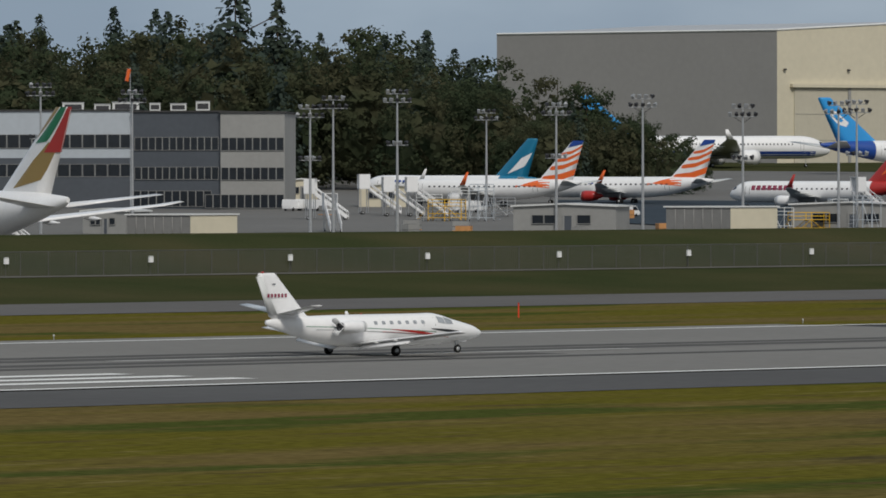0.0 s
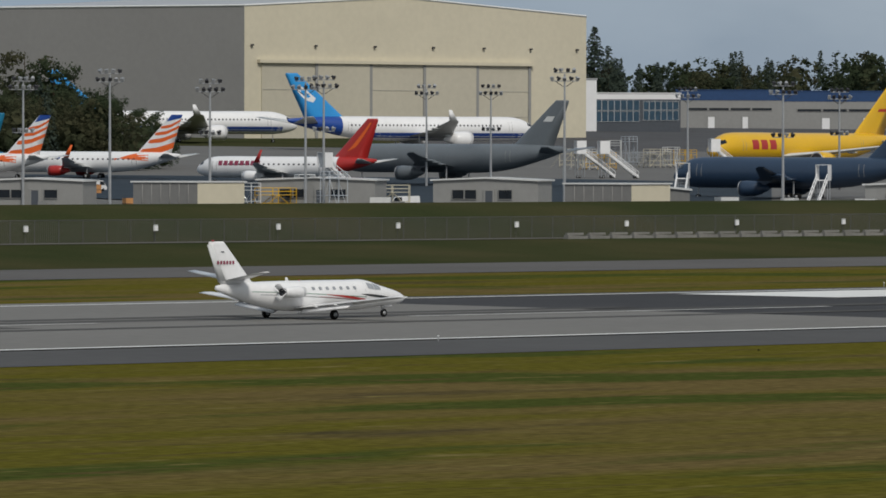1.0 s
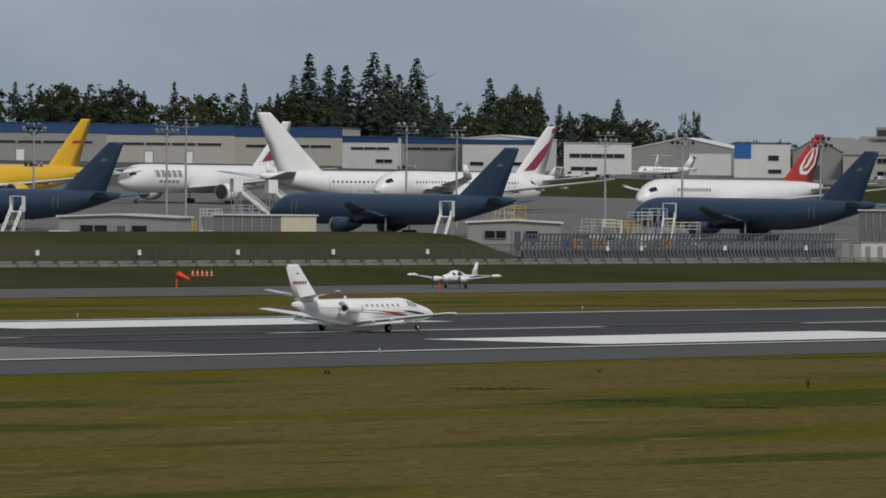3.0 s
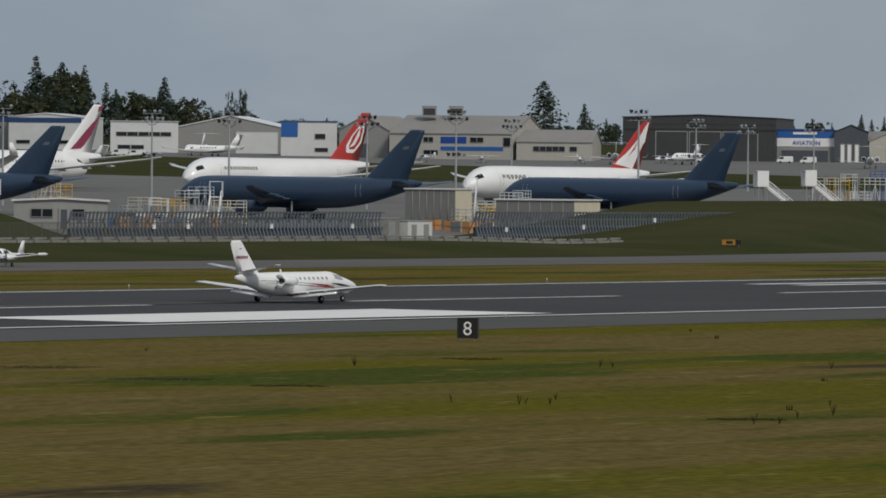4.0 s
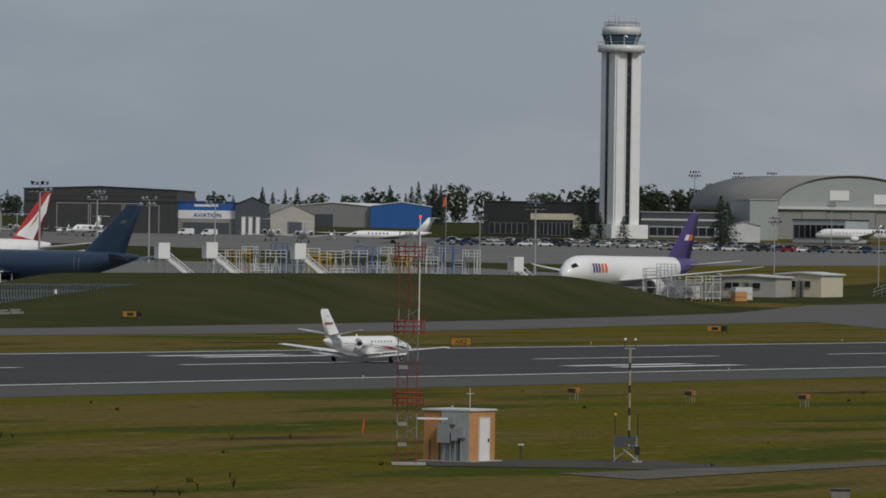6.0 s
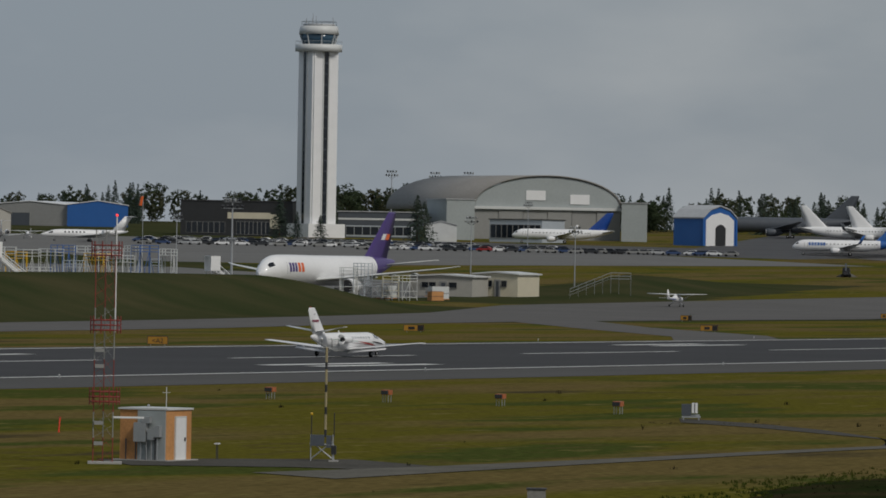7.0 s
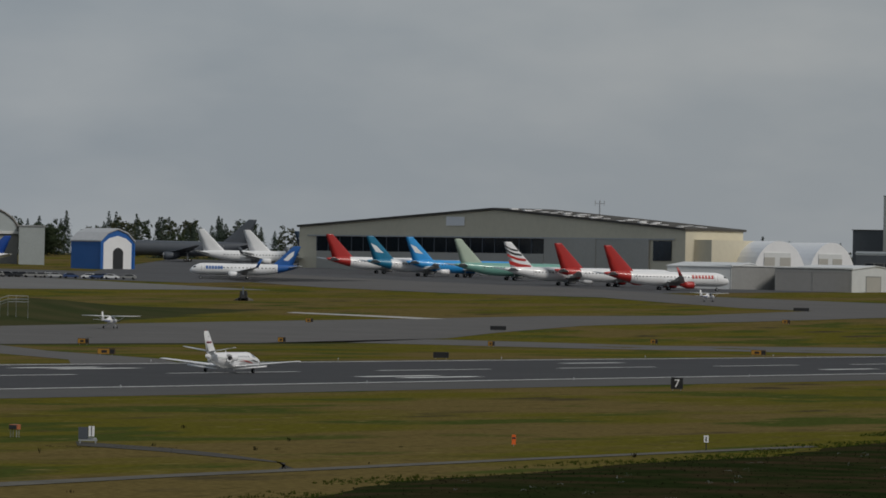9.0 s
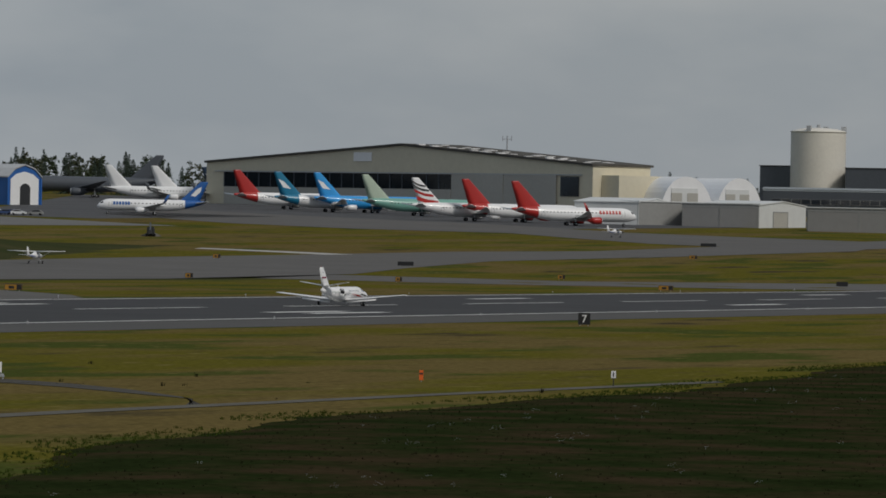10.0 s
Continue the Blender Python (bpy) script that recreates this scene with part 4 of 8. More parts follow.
# regional jets and the parked row by the far hangar
airliner("regional", (1795.0, 710.0), 112.5, "white regional jet with dark blue fin and blue title", fin="blue", tail="blue", titles=[("blue", 0.2, 0.36, 0.0, 0.55, 6)], winglet="blue", shapes=[("white", [[(0.3, 0.3), (0.6, 0.25), (0.75, 0.5), (0.6, 0.75), (0.35, 0.65)]])])
airliner("regional", (1916.6, 855.7), 114.0, "white regional jet with a blue fin before the arched hangar", fin="royal", winglet="white")
ROW = [((1796.3, 616.2), "red", "red", "white"), ((1838.8, 646.1), "red", "red", "white"), ((1833.9, 659.9), "white", "white", "red"), ((1922.7, 708.1), "pale_green", "green_primer", "green_primer"), ((1964.4, 739.6), "sky_blue", "sky_blue", "sky_blue"),
       ((1960.0, 751.2), "teal", "teal", "white"), ((2002.0, 781.3), "red", "red", "white"), ((2125.2, 876.9), "white", "white", "white"), ((2131.2, 862.2), "white", "white", "white"), ((2137.7, 846.0), "navy", "navy", "white")]
for k, (at, fincol, tailcol, bodycol) in enumerate(ROW):
    marks = [("white", [[(0.3, 0.3), (0.7, 0.35), (0.8, 0.7), (0.45, 0.6)]])] if fincol in ("sky_blue", "teal", "navy") else [("red", STRIPES[:2]), ("black", STRIPES[2:])] if k == 2 else []
    airliner("narrow", at, -46 if k < 7 else -69, f"parked narrow-body jet with {fincol.replace('_', ' ')} fin in a row", body=bodycol if bodycol != "red" else "white", fin=fincol, tail=tailcol if tailcol != "white" else None,
             engine="red" if k < 2 else "white", winglet="red" if k < 2 else "slate" if k > 6 else None, titles=[("red", 0.18, 0.36, 0.1, 0.6, 7)] if k == 0 else [], shapes=marks, group="parked row by the far hangar")
airliner("tanker", (2224.9, 897.3), 110.0, "dark grey military tanker jet parked behind the shelter", body="slate", fin="slate", wing="slate", engine="slate", windows=False, name="tanker_aircraft")


# ---- runway markings ----
def markings(road):
    line = M["marking"]
    for k in range(-6, 30):
        x0 = 335 + 61.0 * k
        strip("centre_dash", x0, x0 + 36.6, CENTRE - 0.45, CENTRE + 0.45, M["marking_old"] if x0 < 300 else line, 0.08, road)
    for sd in (-1, 1):
        strip("aiming_block", 330, 376, CENTRE + sd * 16, CENTRE + sd * 30, line, 0.08, road)
        for x0, n in ((177, 3), (490, 2), (650, 2), (814, 1), (966, 1)):
            for i in range(n):
                y = CENTRE + sd * (17.5 + 4.6 * i)
                strip("touchdown_bar", x0, x0 + 22.9, y - 0.95, y + 0.95, line, 0.08, road)


markings(runway_sheet)
for k, (x0, x1, y0, y1) in enumerate(((-200, 240, 262, 265), (150, 420, 268.5, 271.5), (-100, 330, 258, 260), (60, 300, 273, 275.5))):
    strip("tyre_marks", x0, x1, y0, y1, material("rubber_streaks", (0.085, 0.083, 0.08), 0.9, vary=0.3, scale=0.02, fine=0.4), 0.07 + 0.002 * k, runway_sheet)

# the taxiway bends away from the runway, with links and grass islands between
sheet("taxiway_bend", "grey asphalt taxiway curving away from the runway", M["taxi"],
      ([(640, 362), (714, 371), (790, 388), (858, 397), (937, 401), (1000, 402), (1101, 407), (1164, 420), (1252, 434), (1330, 432), (1480, 436), (1680, 440)],
       [(640, 393), (714, 403), (800, 419), (880, 438), (960, 460), (1052, 490), (1190, 484), (1270, 478), (1345, 475), (1400, 462), (1530, 468), (1690, 474)]), 0.035, 6.0, "taxiway")
sheet("taxiway_link", "grey asphalt link between taxiway and runway", M["taxi"],
      ([(690, 300), (735, 320), (790, 356), (856, 397)], [(722, 300), (760, 318), (820, 360), (890, 400)]), 0.03, 6.0, "taxiway")
sheet("taxiway_link", "grey asphalt link between taxiway and runway", M["taxi"],
      ([(1080, 300), (1055, 320), (1035, 360), (1045, 408)], [(1240, 300), (1150, 322), (1095, 365), (1090, 410)]), 0.03, 6.0, "taxiway")
sheet("far_taxiway", "grey asphalt taxiway before the far parked row", M["taxi"],
      ([(1330, 430), (1506, 454), (1525, 488), (1585, 530), (1635, 562), (1637, 606), (1675, 656), (1790, 740)],
       [(1500, 430), (1650, 462), (1677, 513), (1702, 553), (1790, 617), (1850, 691), (1900, 740), (1960, 790)]), 0.05, 10.0, "taxiway")
sheet("concrete_path", "pale concrete strip in the grass", M["concrete"], ([(1270, 476), (1283, 494), (1296, 515)], [(1282, 474), (1294, 492), (1306, 517)]), 0.04, 4.0)
sheet("apron", "grey concrete apron under the parked aircraft", M["apron"],
      ([(120, 640), (420, 560), (520, 540), (640, 520), (760, 512), (860, 524), (960, 545), (1040, 552), (1090, 525), (1150, 530)],
       [(300, 1250), (760, 1300), (1000, 1330), (1180, 1300), (1330, 1090), (1330, 950), (1330, 860), (1330, 780), (1330, 700), (1240, 600)]), 0.03, 26.0, "apron")
sheet("apron", "pale concrete ramp before the hangars", M["apron"],
      ([(1700, 1290), (1640, 1150), (1549, 943), (1491, 823), (1400, 746), (1420, 700), (1600, 640)],
       [(1990, 1360), (1890, 1200), (1840, 1060), (1830, 1000), (1830, 960), (1830, 930), (1850, 900)]), 0.04, 26.0, "apron")
sheet("apron", "dark grey ramp under the parked row", M["yard"],
      ([(1640, 590), (1700, 640), (1790, 735), (1850, 800)], [(1990, 560), (2120, 650), (2300, 800), (2300, 960)]), 0.045, 26.0, "apron")
sheet("works_yard", "dark asphalt works yard behind the flight line", M["yard"],
      ([spot(b, 1060) for b in (47.5, 45, 43, 41, 39, 37)], [spot(b, d) for b, d in ((47.5, 1480), (45, 1700), (43, 2300), (41, 2330), (39, 2330), (37, 2300))]), 0.02, 30.0, "pavement")
sheet("works_yard", "dark blue-grey tarmac between the tankers", material("dark_blue_tarmac", (0.035, 0.047, 0.06), 0.85, vary=0.2, scale=0.05, fine=0.8),
      ([spot(b, d) for b, d in ((47.6, 1150), (45.2, 1060), (43.2, 1035), (41.2, 1035))], [spot(b, d) for b, d in ((47.6, 1330), (45.2, 1330), (43, 1330), (41.2, 1310))]), 0.2, 10.0, "pavement")
sheet("car_park", "dark asphalt car park", M["yard"], ([(1690, 700), (1720, 800), (1740, 900)], [(1830, 700), (1880, 830), (1890, 950)]), 0.05, 20.0)
sheet("perimeter_road", "pale gravel perimeter road below the fence", M["track"], (chain(-300, 640, 425.8, 16), chain(-300, 640, 432.0, 16)), 0.04, 3.0, "road")
sheet("service_track", "narrow gravel service track through the grass", M["track"],
      ([(250, 124), (262, 124.5), (280, 125), (302, 125.4), (320, 125), (351, 124.6), (400, 123)], [(254, 130), (266, 128.5), (284, 127.6), (305, 127.4), (324, 126.8), (354, 126.2), (404, 124.6)]), 0.03, 2.0, "track")
sheet("service_track", "faint earth track joining the gravel track", M["gravel"],
      ([(362, 157), (353.7, 147.8), (345.3, 140.9), (333.9, 133.2), (318, 125.5)], [(353, 153), (346.4, 145.3), (338.5, 138.4), (330.3, 131.1), (314, 125.2)]), 0.026, 2.0, "track")
sheet("near_bank", "dark weedy bank before the viewing deck", M["weeds"], (chain(205, 640, 0, 3, lambda x: bank_line(x) - 75), chain(205, 640, 0, 3, lambda x: bank_line(x) - 1.5 + 1.6 * noise.noise(Vector((x * 0.35, 3.0, 0))) + 0.8 * noise.noise(Vector((x * 0.9, 7.0, 0))))), 0.03, 3.0, "bank")
sheet("gravel_pad", "dark gravel pad round the hut and mast", M["gravel"],
      ([(258, 138), (262, 132), (262, 128), (262, 125)], [(264, 143), (270, 139), (274, 135), (268, 127.5)]), 0.028, 3.0)


# ---- buildings ----
def corrugated(bm, p0, p1, z0, z1, out, pitch, rise_, mat=0):
    """Vertical ribs on a wall from p0 to p1."""
    d = Vector((p1[0] - p0[0], p1[1] - p0[1], 0))
    n = int(d.length / pitch)
    d.normalize()
    o = Vector((d.y, -d.x, 0)) * out
    for i in range(n):
        c = Vector((p0[0], p0[1], 0)) + d * (pitch * (i + 0.5)) + o
        m = Matrix.Translation((c.x, c.y, (z0 + z1) / 2)) @ Matrix.Rotation(math.atan2(d.y, d.x), 4, "Z")
        add_box(bm, (0, 0, 0), (pitch * 0.3, rise_, z1 - z0), m, mat)


def block(name, label, a, b, depth, height, wall, roof="grey_roof", pitch=0.0, windows=(), bands=(), doors=(), drop=1.2, category="building", eave=0.3, group="", ribs=0.0, base=None, along=False, glass="glass", frame_mat="mid_grey"):
    """A building whose front runs from bearing and distance a to b (seen from the deck, left to right).
    windows: (from, to, sill, head, count); bands: (colour, low, high, from, to); doors: (from, to, height, colour)."""
    (x0, y0), (x1, y1) = spot(*a), spot(*b)
    w = math.hypot(x1 - x0, y1 - y0)
    turn = math.degrees(math.atan2(y1 - y0, x1 - x0))
    z = base if base is not None else min(land(x0, y0), land(x1, y1))
    top = thing(name, pose(x0, y0, z, 0, 0, turn), label, category, group)
    # local: x along the front, +y behind it
    bm = bmesh.new()
    vs = [(0, 0), (w, 0), (w, depth), (0, depth)]
    lo = [bm.verts.new((x, y, -drop)) for x, y in vs]
    hi = [bm.verts.new((x, y, height)) for x, y in vs]
    for i in range(4):
        j = (i + 1) % 4
        bm.faces.new((lo[i], lo[j], hi[j], hi[i]))
    bm.faces.new(hi)
    if pitch and along:
        r0, r1 = bm.verts.new((0, depth / 2, height + pitch)), bm.verts.new((w, depth / 2, height + pitch))
        bm.faces.new((hi[3], hi[0], r0))
        bm.faces.new((hi[1], hi[2], r1))
    elif pitch:
        r0, r1 = bm.verts.new((w / 2, 0, height + pitch)), bm.verts.new((w / 2, depth, height + pitch))
        bm.faces.new((hi[0], hi[1], r0))
        bm.faces.new((hi[2], hi[3], r1))
    body = part("wall", bm, M[wall], top)
    if ribs:
        bm = bmesh.new()
        corrugated(bm, (0, 0), (w, 0), 0, height, 0.03, ribs, 0.08)
        tagged(part("wall_ribs", bm, M[wall], body), kind="stuff")
    bm = bmesh.new()
    if pitch and along:  # the ridge runs along the front
        for y0, y1 in ((-eave, depth / 2), (depth + eave, depth / 2)):
            low = height - pitch * eave / (depth / 2)
            ends = [[bm.verts.new((xx, yy, zz)) for yy, zz in ((y0, low), (y1, height + pitch), (y1, height + pitch + 0.25), (y0, low + 0.25))] for xx in (-eave, w + eave)]
            bm.faces.new(ends[0])
            bm.faces.new(ends[1][::-1])
            for i in range(4):
                j = (i + 1) % 4
                bm.faces.new((ends[0][j], ends[0][i], ends[1][i], ends[1][j]))
        bmesh.ops.recalc_face_normals(bm, faces=bm.faces)
    elif pitch:
        for sd in (0, 1):
            e = -eave if sd == 0 else w + eave
            p = [(e, height - pitch * eave / (w / 2)), (w / 2, height + pitch), (w / 2, height + pitch + 0.25), (e, height + 0.25 - pitch * eave / (w / 2))]
            prism(bm, p if sd == 0 else p[::-1], -eave, depth + eave)
    else:
        add_box(bm, (w / 2, depth / 2, height + 0.12), (w + 2 * eave, depth + 2 * eave, 0.3))
    part("roof", bm, M[roof], top)
    for colour, zl, zh, f, t in bands:
        part("cladding_band", box_mesh(((w * (f + t) / 2, -0.06, (zl + zh) / 2), (w * (t - f), 0.12, zh - zl))), M[colour], top)
    for f, t, zl, zh, n in windows:
        pw = w * (t - f) / n
        for i in range(n):
            cx = w * f + pw * (i + 0.5)
            wn_ = part("window", box_mesh(((cx, -0.09, (zl + zh) / 2), (pw * 0.9, 0.12, zh - zl))), M[glass], top)
            fr = 0.035
            part("frame", box_mesh(((cx, -0.16, zl - fr), (pw * 0.98, 0.1, fr * 2)), ((cx, -0.16, zh + fr), (pw * 0.98, 0.1, fr * 2)), ((cx - pw * 0.465, -0.16, (zl + zh) / 2), (fr * 2, 0.1, zh - zl)), ((cx + pw * 0.465, -0.16, (zl + zh) / 2), (fr * 2, 0.1, zh - zl))), M[frame_mat], wn_)
    for f, t, dh, colour in doors:
        dr = part("door", box_mesh(((w * (f + t) / 2, -0.07, dh / 2), (w * (t - f), 0.14, dh))), M[colour], top)
        part("door_frame", box_mesh(((w * (f + t) / 2, -0.1, dh + 0.15), (w * (t - f) + 0.6, 0.2, 0.3)), ((w * f - 0.15, -0.1, dh / 2), (0.3, 0.2, dh)), ((w * t + 0.15, -0.1, dh / 2), (0.3, 0.2, dh))), M["mid_grey"], dr)
    return top


def roof_unit(m, s, label="grey rooftop ventilation unit", mat="offwhite"):
    top = thing("rooftop_unit", m, label, "ventilation", "rooftop units")
    part("casing", box_mesh(((0, 0, s[2] / 2), s)), M[mat], top)
    part("grille", box_mesh(((0, -s[1] / 2 - 0.03, s[2] * 0.5), (s[0] * 0.8, 0.06, s[2] * 0.6))), M["dark_steel"], top)
    part("cap", box_mesh(((0, 0, s[2] + 0.06), (s[0] * 1.06, s[1] * 1.06, 0.12))), M["steel"], top)
    return top


def office():
    wing_l = block("office_building", "three-storey office with pale blue and slate cladding", (53.6, 1246), (51.24, 1238), 30, 18.1, "pale_blue", "dark_roof",
                   windows=[(0.0, 1.0, 11.3, 13.7, 22), (0.0, 1.0, 6.0, 8.2, 22)], bands=[("slate", 0.0, 9.4, 0.0, 1.0)])
    mid = block("office_building", "slate grey middle block of the office", (51.24, 1237), (50.49, 1233), 30, 18.0, "slate", "dark_roof",
                windows=[(0.02, 0.98, 11.0, 13.3, 12), (0.02, 0.98, 5.6, 7.8, 12), (0.0, 0.9, 0.6, 3.4, 10)])
    right = block("office_building", "warm grey end block of the office", (50.49, 1232), (49.94, 1231), 26, 17.9, "mid_grey", "dark_roof",
                  windows=[(0.01, 0.99, 11.0, 13.3, 8), (0.01, 0.99, 5.6, 7.8, 8), (-0.24, 0.99, 0.4, 2.8, 10)])
    for b, s in ((51.75, (4, 3, 1.5)), (51.5, (3, 3, 1.2)), (51.3, (5, 3, 1.6)), (51.05, (2, 2, 1.4)), (50.85, (3, 3, 1.3)), (50.64, (2.6, 2.6, 1.7))):
        x, y = spot(b, 1252)
        roof_unit(pose(x, y, land(*spot(51.24, 1237)) + 18.25, 0, 0, b - 90), s)


office()


def paint_hangar():
    """Tall hangar: a grey flank and a cream front with five door leaves under a low gable."""
    (xa, ya), (xb, yb), (xc, yc) = spot(48.12, 1955), spot(45.72, 1905), spot(42.79, 1990)
    z = land(xb, yb) - 1.0
    top = thing("paint_hangar", pose(xb, yb, z), "tall hangar with cream front, grey flank and closed doors", "hangar")
    H, G = 38.9, 3.2
    a, c = Vector((xa - xb, ya - yb, 0)), Vector((xc - xb, yc - yb, 0))
    bm = bmesh.new()
    q = [a, Vector((0, 0, 0)), c, c + a]
    lo = [bm.verts.new(p + Vector((0, 0, -6))) for p in q]
    hi = [bm.verts.new(p + Vector((0, 0, H - (0 if k < 2 else 1.2)))) for k, p in enumerate(q)]
    for i in range(4):
        j = (i + 1) % 4
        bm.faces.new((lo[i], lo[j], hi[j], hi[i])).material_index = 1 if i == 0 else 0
    g0, g1 = bm.verts.new(c * 0.45 + Vector((0, 0, H + G))), bm.verts.new(c * 0.45 + a + Vector((0, 0, H + G)))
    bm.faces.new((hi[1], hi[2], g0))
    bm.faces.new((hi[3], hi[0], g1))
    for f, k in (((hi[1], g0, g1, hi[0]), 2), ((g0, hi[2], hi[3], g1), 2)):
        bm.faces.new(f).material_index = k
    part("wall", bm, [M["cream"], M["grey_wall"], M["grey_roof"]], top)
    turn = math.atan2(c.y, c.x)
    w = c.length
    m = Matrix.Rotation(turn, 4, "Z")
    def on(bm, x0, x1, z0, z1, d, out=0.0):
        add_box(bm, ((x0 + x1) / 2, -out, (z0 + z1) / 2), (x1 - x0, d, z1 - z0), m)
    f0, f1 = 0.045 * w, 0.825 * w
    for i in range(5):
        bm = bmesh.new()
        s = (f1 - f0) / 5
        on(bm, f0 + s * i + 0.25, f0 + s * (i + 1) - 0.25, 0, 22.6, 0.5, 0.1 + 0.25 * (i % 2))
        leaf = part("door_leaf", bm, M["door_cream"], top)
        bm = bmesh.new()
        on(bm, f0 + s * (i + 1) - 0.5, f0 + s * (i + 1) + 0.5, 0, 22.6, 0.7, 0.3)
        part("door_post", bm, M["mid_grey"], leaf)
        bm = bmesh.new()
        for zz in (7.5, 15.0):
            on(bm, f0 + s * i + 0.3, f0 + s * (i + 1) - 0.3, zz, zz + 0.12, 0.1, 0.42)
        part("panel_seam", bm, M["beige"], leaf)
    bm = bmesh.new()
    on(bm, f0 - 1.2, f1 + 1.2, 22.6, 23.6, 1.6, 0.6)
    part("door_header", bm, M["cream"], top)
    for k in (0.02, 0.2, 0.37, 0.54, 0.69, 0.83, 0.97):
        bm = bmesh.new()
        on(bm, k * w - 0.5, k * w + 0.3, 27.4, 27.9, 0.6, 0.5)
        part("flood_lamp", bm, M["dark_steel"], top)
    bm = bmesh.new()
    e = a.normalized()
    for s0, s1 in ((a, Vector((0, 0, 0))), (Vector((0, 0, 0)), c * 0.45), (c * 0.45, c)):
        za = H + (G if (s0 - c * 0.45).length < 0.1 else -1.2 if (s0 - c).length < 0.1 else 0)
        zb = H + (G if (s1 - c * 0.45).length < 0.1 else -1.2 if (s1 - c).length < 0.1 else 0)
        add_tube(bm, s0 + Vector((0, 0, za)), s1 + Vector((0, 0, zb)), 0.35, sides=4)
    part("parapet_trim", bm, M["offwhite"], top)
    return top


paint_hangar()
block("glass_office", "dark-walled office with blue-tinted windows under a white fascia", (42.78, 2150), (41.98, 2150), 20, 12.4, "slate", "white", windows=[(0.02, 0.56, 3.4, 6.6, 8), (0.02, 0.56, 7.0, 10.2, 8), (0.6, 0.98, 3.8, 6.8, 6), (0.6, 0.98, 7.2, 9.8, 6)], bands=[("white", 10.5, 12.2, 0, 1)], glass="glass_blue", frame_mat="offwhite")
block("stair_tower", "white stair tower beside the glass office", (42.79, 2148), (42.7, 2148), 6, 16.8, "white")
LONG = [(42.02, 41.1, "mid_grey"), (41.1, 40.0, "mid_grey"), (40.0, 38.9, "beige"), (38.9, 37.98, "beige")]
for k, (b0, b1, wall) in enumerate(LONG):
    block("warehouse", "long grey warehouse with a blue metal fascia", (b0, 2275), (b1, 2275 - 6 * (k > 2)), 40, 13.0, wall, "blue_roof", bands=[("blue_roof", 9.6, 13.2, 0, 1)],
          windows=[(0.1, 0.9, 6.2, 7.0, 4)], doors=[(0.3, 0.36, 4.0, "white"), (0.62, 0.67, 4.0, "white")], group="blue-trimmed warehouses", ribs=3.0)
block("warehouse", "pale warehouse with a blue metal fascia", (37.98, 2212), (37.5, 2205), 30, 10.6, "offwhite", "blue_roof", bands=[("blue_roof", 8.8, 10.9, 0, 1)], windows=[(0.15, 0.85, 6.5, 7.2, 3), (0.6, 0.9, 2.2, 3.2, 2)], group="blue-trimmed warehouses")
block("warehouse", "grey warehouse with a blue metal fascia", (37.5, 2208), (36.95, 2200), 30, 10.6, "mid_grey", "blue_roof", bands=[("blue_roof", 8.8, 10.9, 0, 1)], windows=[(0.1, 0.9, 6.8, 7.5, 3)], group="blue-trimmed warehouses")
block("warehouse", "pale workshop with a white canopy roof", (36.95, 2195), (36.33, 2190), 36, 10.8, "offwhite", "white", pitch=1.2, bands=[("blue_roof", 9.0, 10.6, 0, 1)], windows=[(0.1, 0.3, 2.2, 3.2, 1), (0.7, 0.9, 2.2, 3.2, 1)], group="blue-trimmed warehouses")
block("workshop", "low white workshop with small windows", (36.08, 2150), (35.5, 2150), 22, 10.0, "offwhite", "grey_roof", windows=[(0.08, 0.9, 5.4, 6.6, 5), (0.1, 0.5, 1.2, 2.4, 2)])
block("hangar", "hangar with a pale sloping roof", (35.5, 2155), (34.6, 2150), 40, 8.4, "mid_grey", "white", pitch=3.6, doors=[(0.55, 0.95, 7.0, "offwhite")])
block("workshop", "white and blue workshop", (34.62, 2095), (34.14, 2095), 24, 10.8, "offwhite", "blue_roof", windows=[(0.6, 0.8, 5.5, 7, 1), (0.6, 0.85, 1.5, 2.6, 1)], bands=[("blue", 6, 10.6, 0, 0.3)])
block("hangar", "tan hangar with a long grey roof, offices and a blue fascia", (33.69, 2056), (32.64, 2046), 44, 7.9, "beige", "tan_roof", pitch=5.6, along=True, windows=[(0.28, 0.36, 5.4, 6.8, 2), (0.66, 0.77, 5.4, 6.8, 2), (0.93, 0.99, 4.2, 6.8, 1), (0.28, 0.4, 1.4, 2.8, 2)], bands=[("royal", 5.0, 7.0, 0.42, 0.63), ("blue", 2.8, 4.0, 0.42, 0.93)])
block("hangar", "grey gabled hangar end beside the tan hangar", (34.12, 2066), (33.7, 2062), 44, 8.6, "mid_grey", "tan_roof", pitch=4.4, doors=[(0.2, 0.6, 4.4, "slate")])
for b in (33.35, 33.12):
    x, y = spot(b, 2069)
    roof_unit(pose(x, y, land(*spot(33.4, 2050)) + 13.0, 0, 0, b - 90), (4.5, 3, 3.4), "grey rooftop ventilation unit on the tan hangar", "mid_grey")
block("hangar", "low tan hangar with a long grey roof and dark windows", (32.6, 2046), (31.95, 2044), 34, 5.6, "beige", "tan_roof", pitch=3.7, along=True, windows=[(0.22, 0.64, 2.9, 4.3, 5), (0.7, 0.8, 2.9, 4.3, 1)])
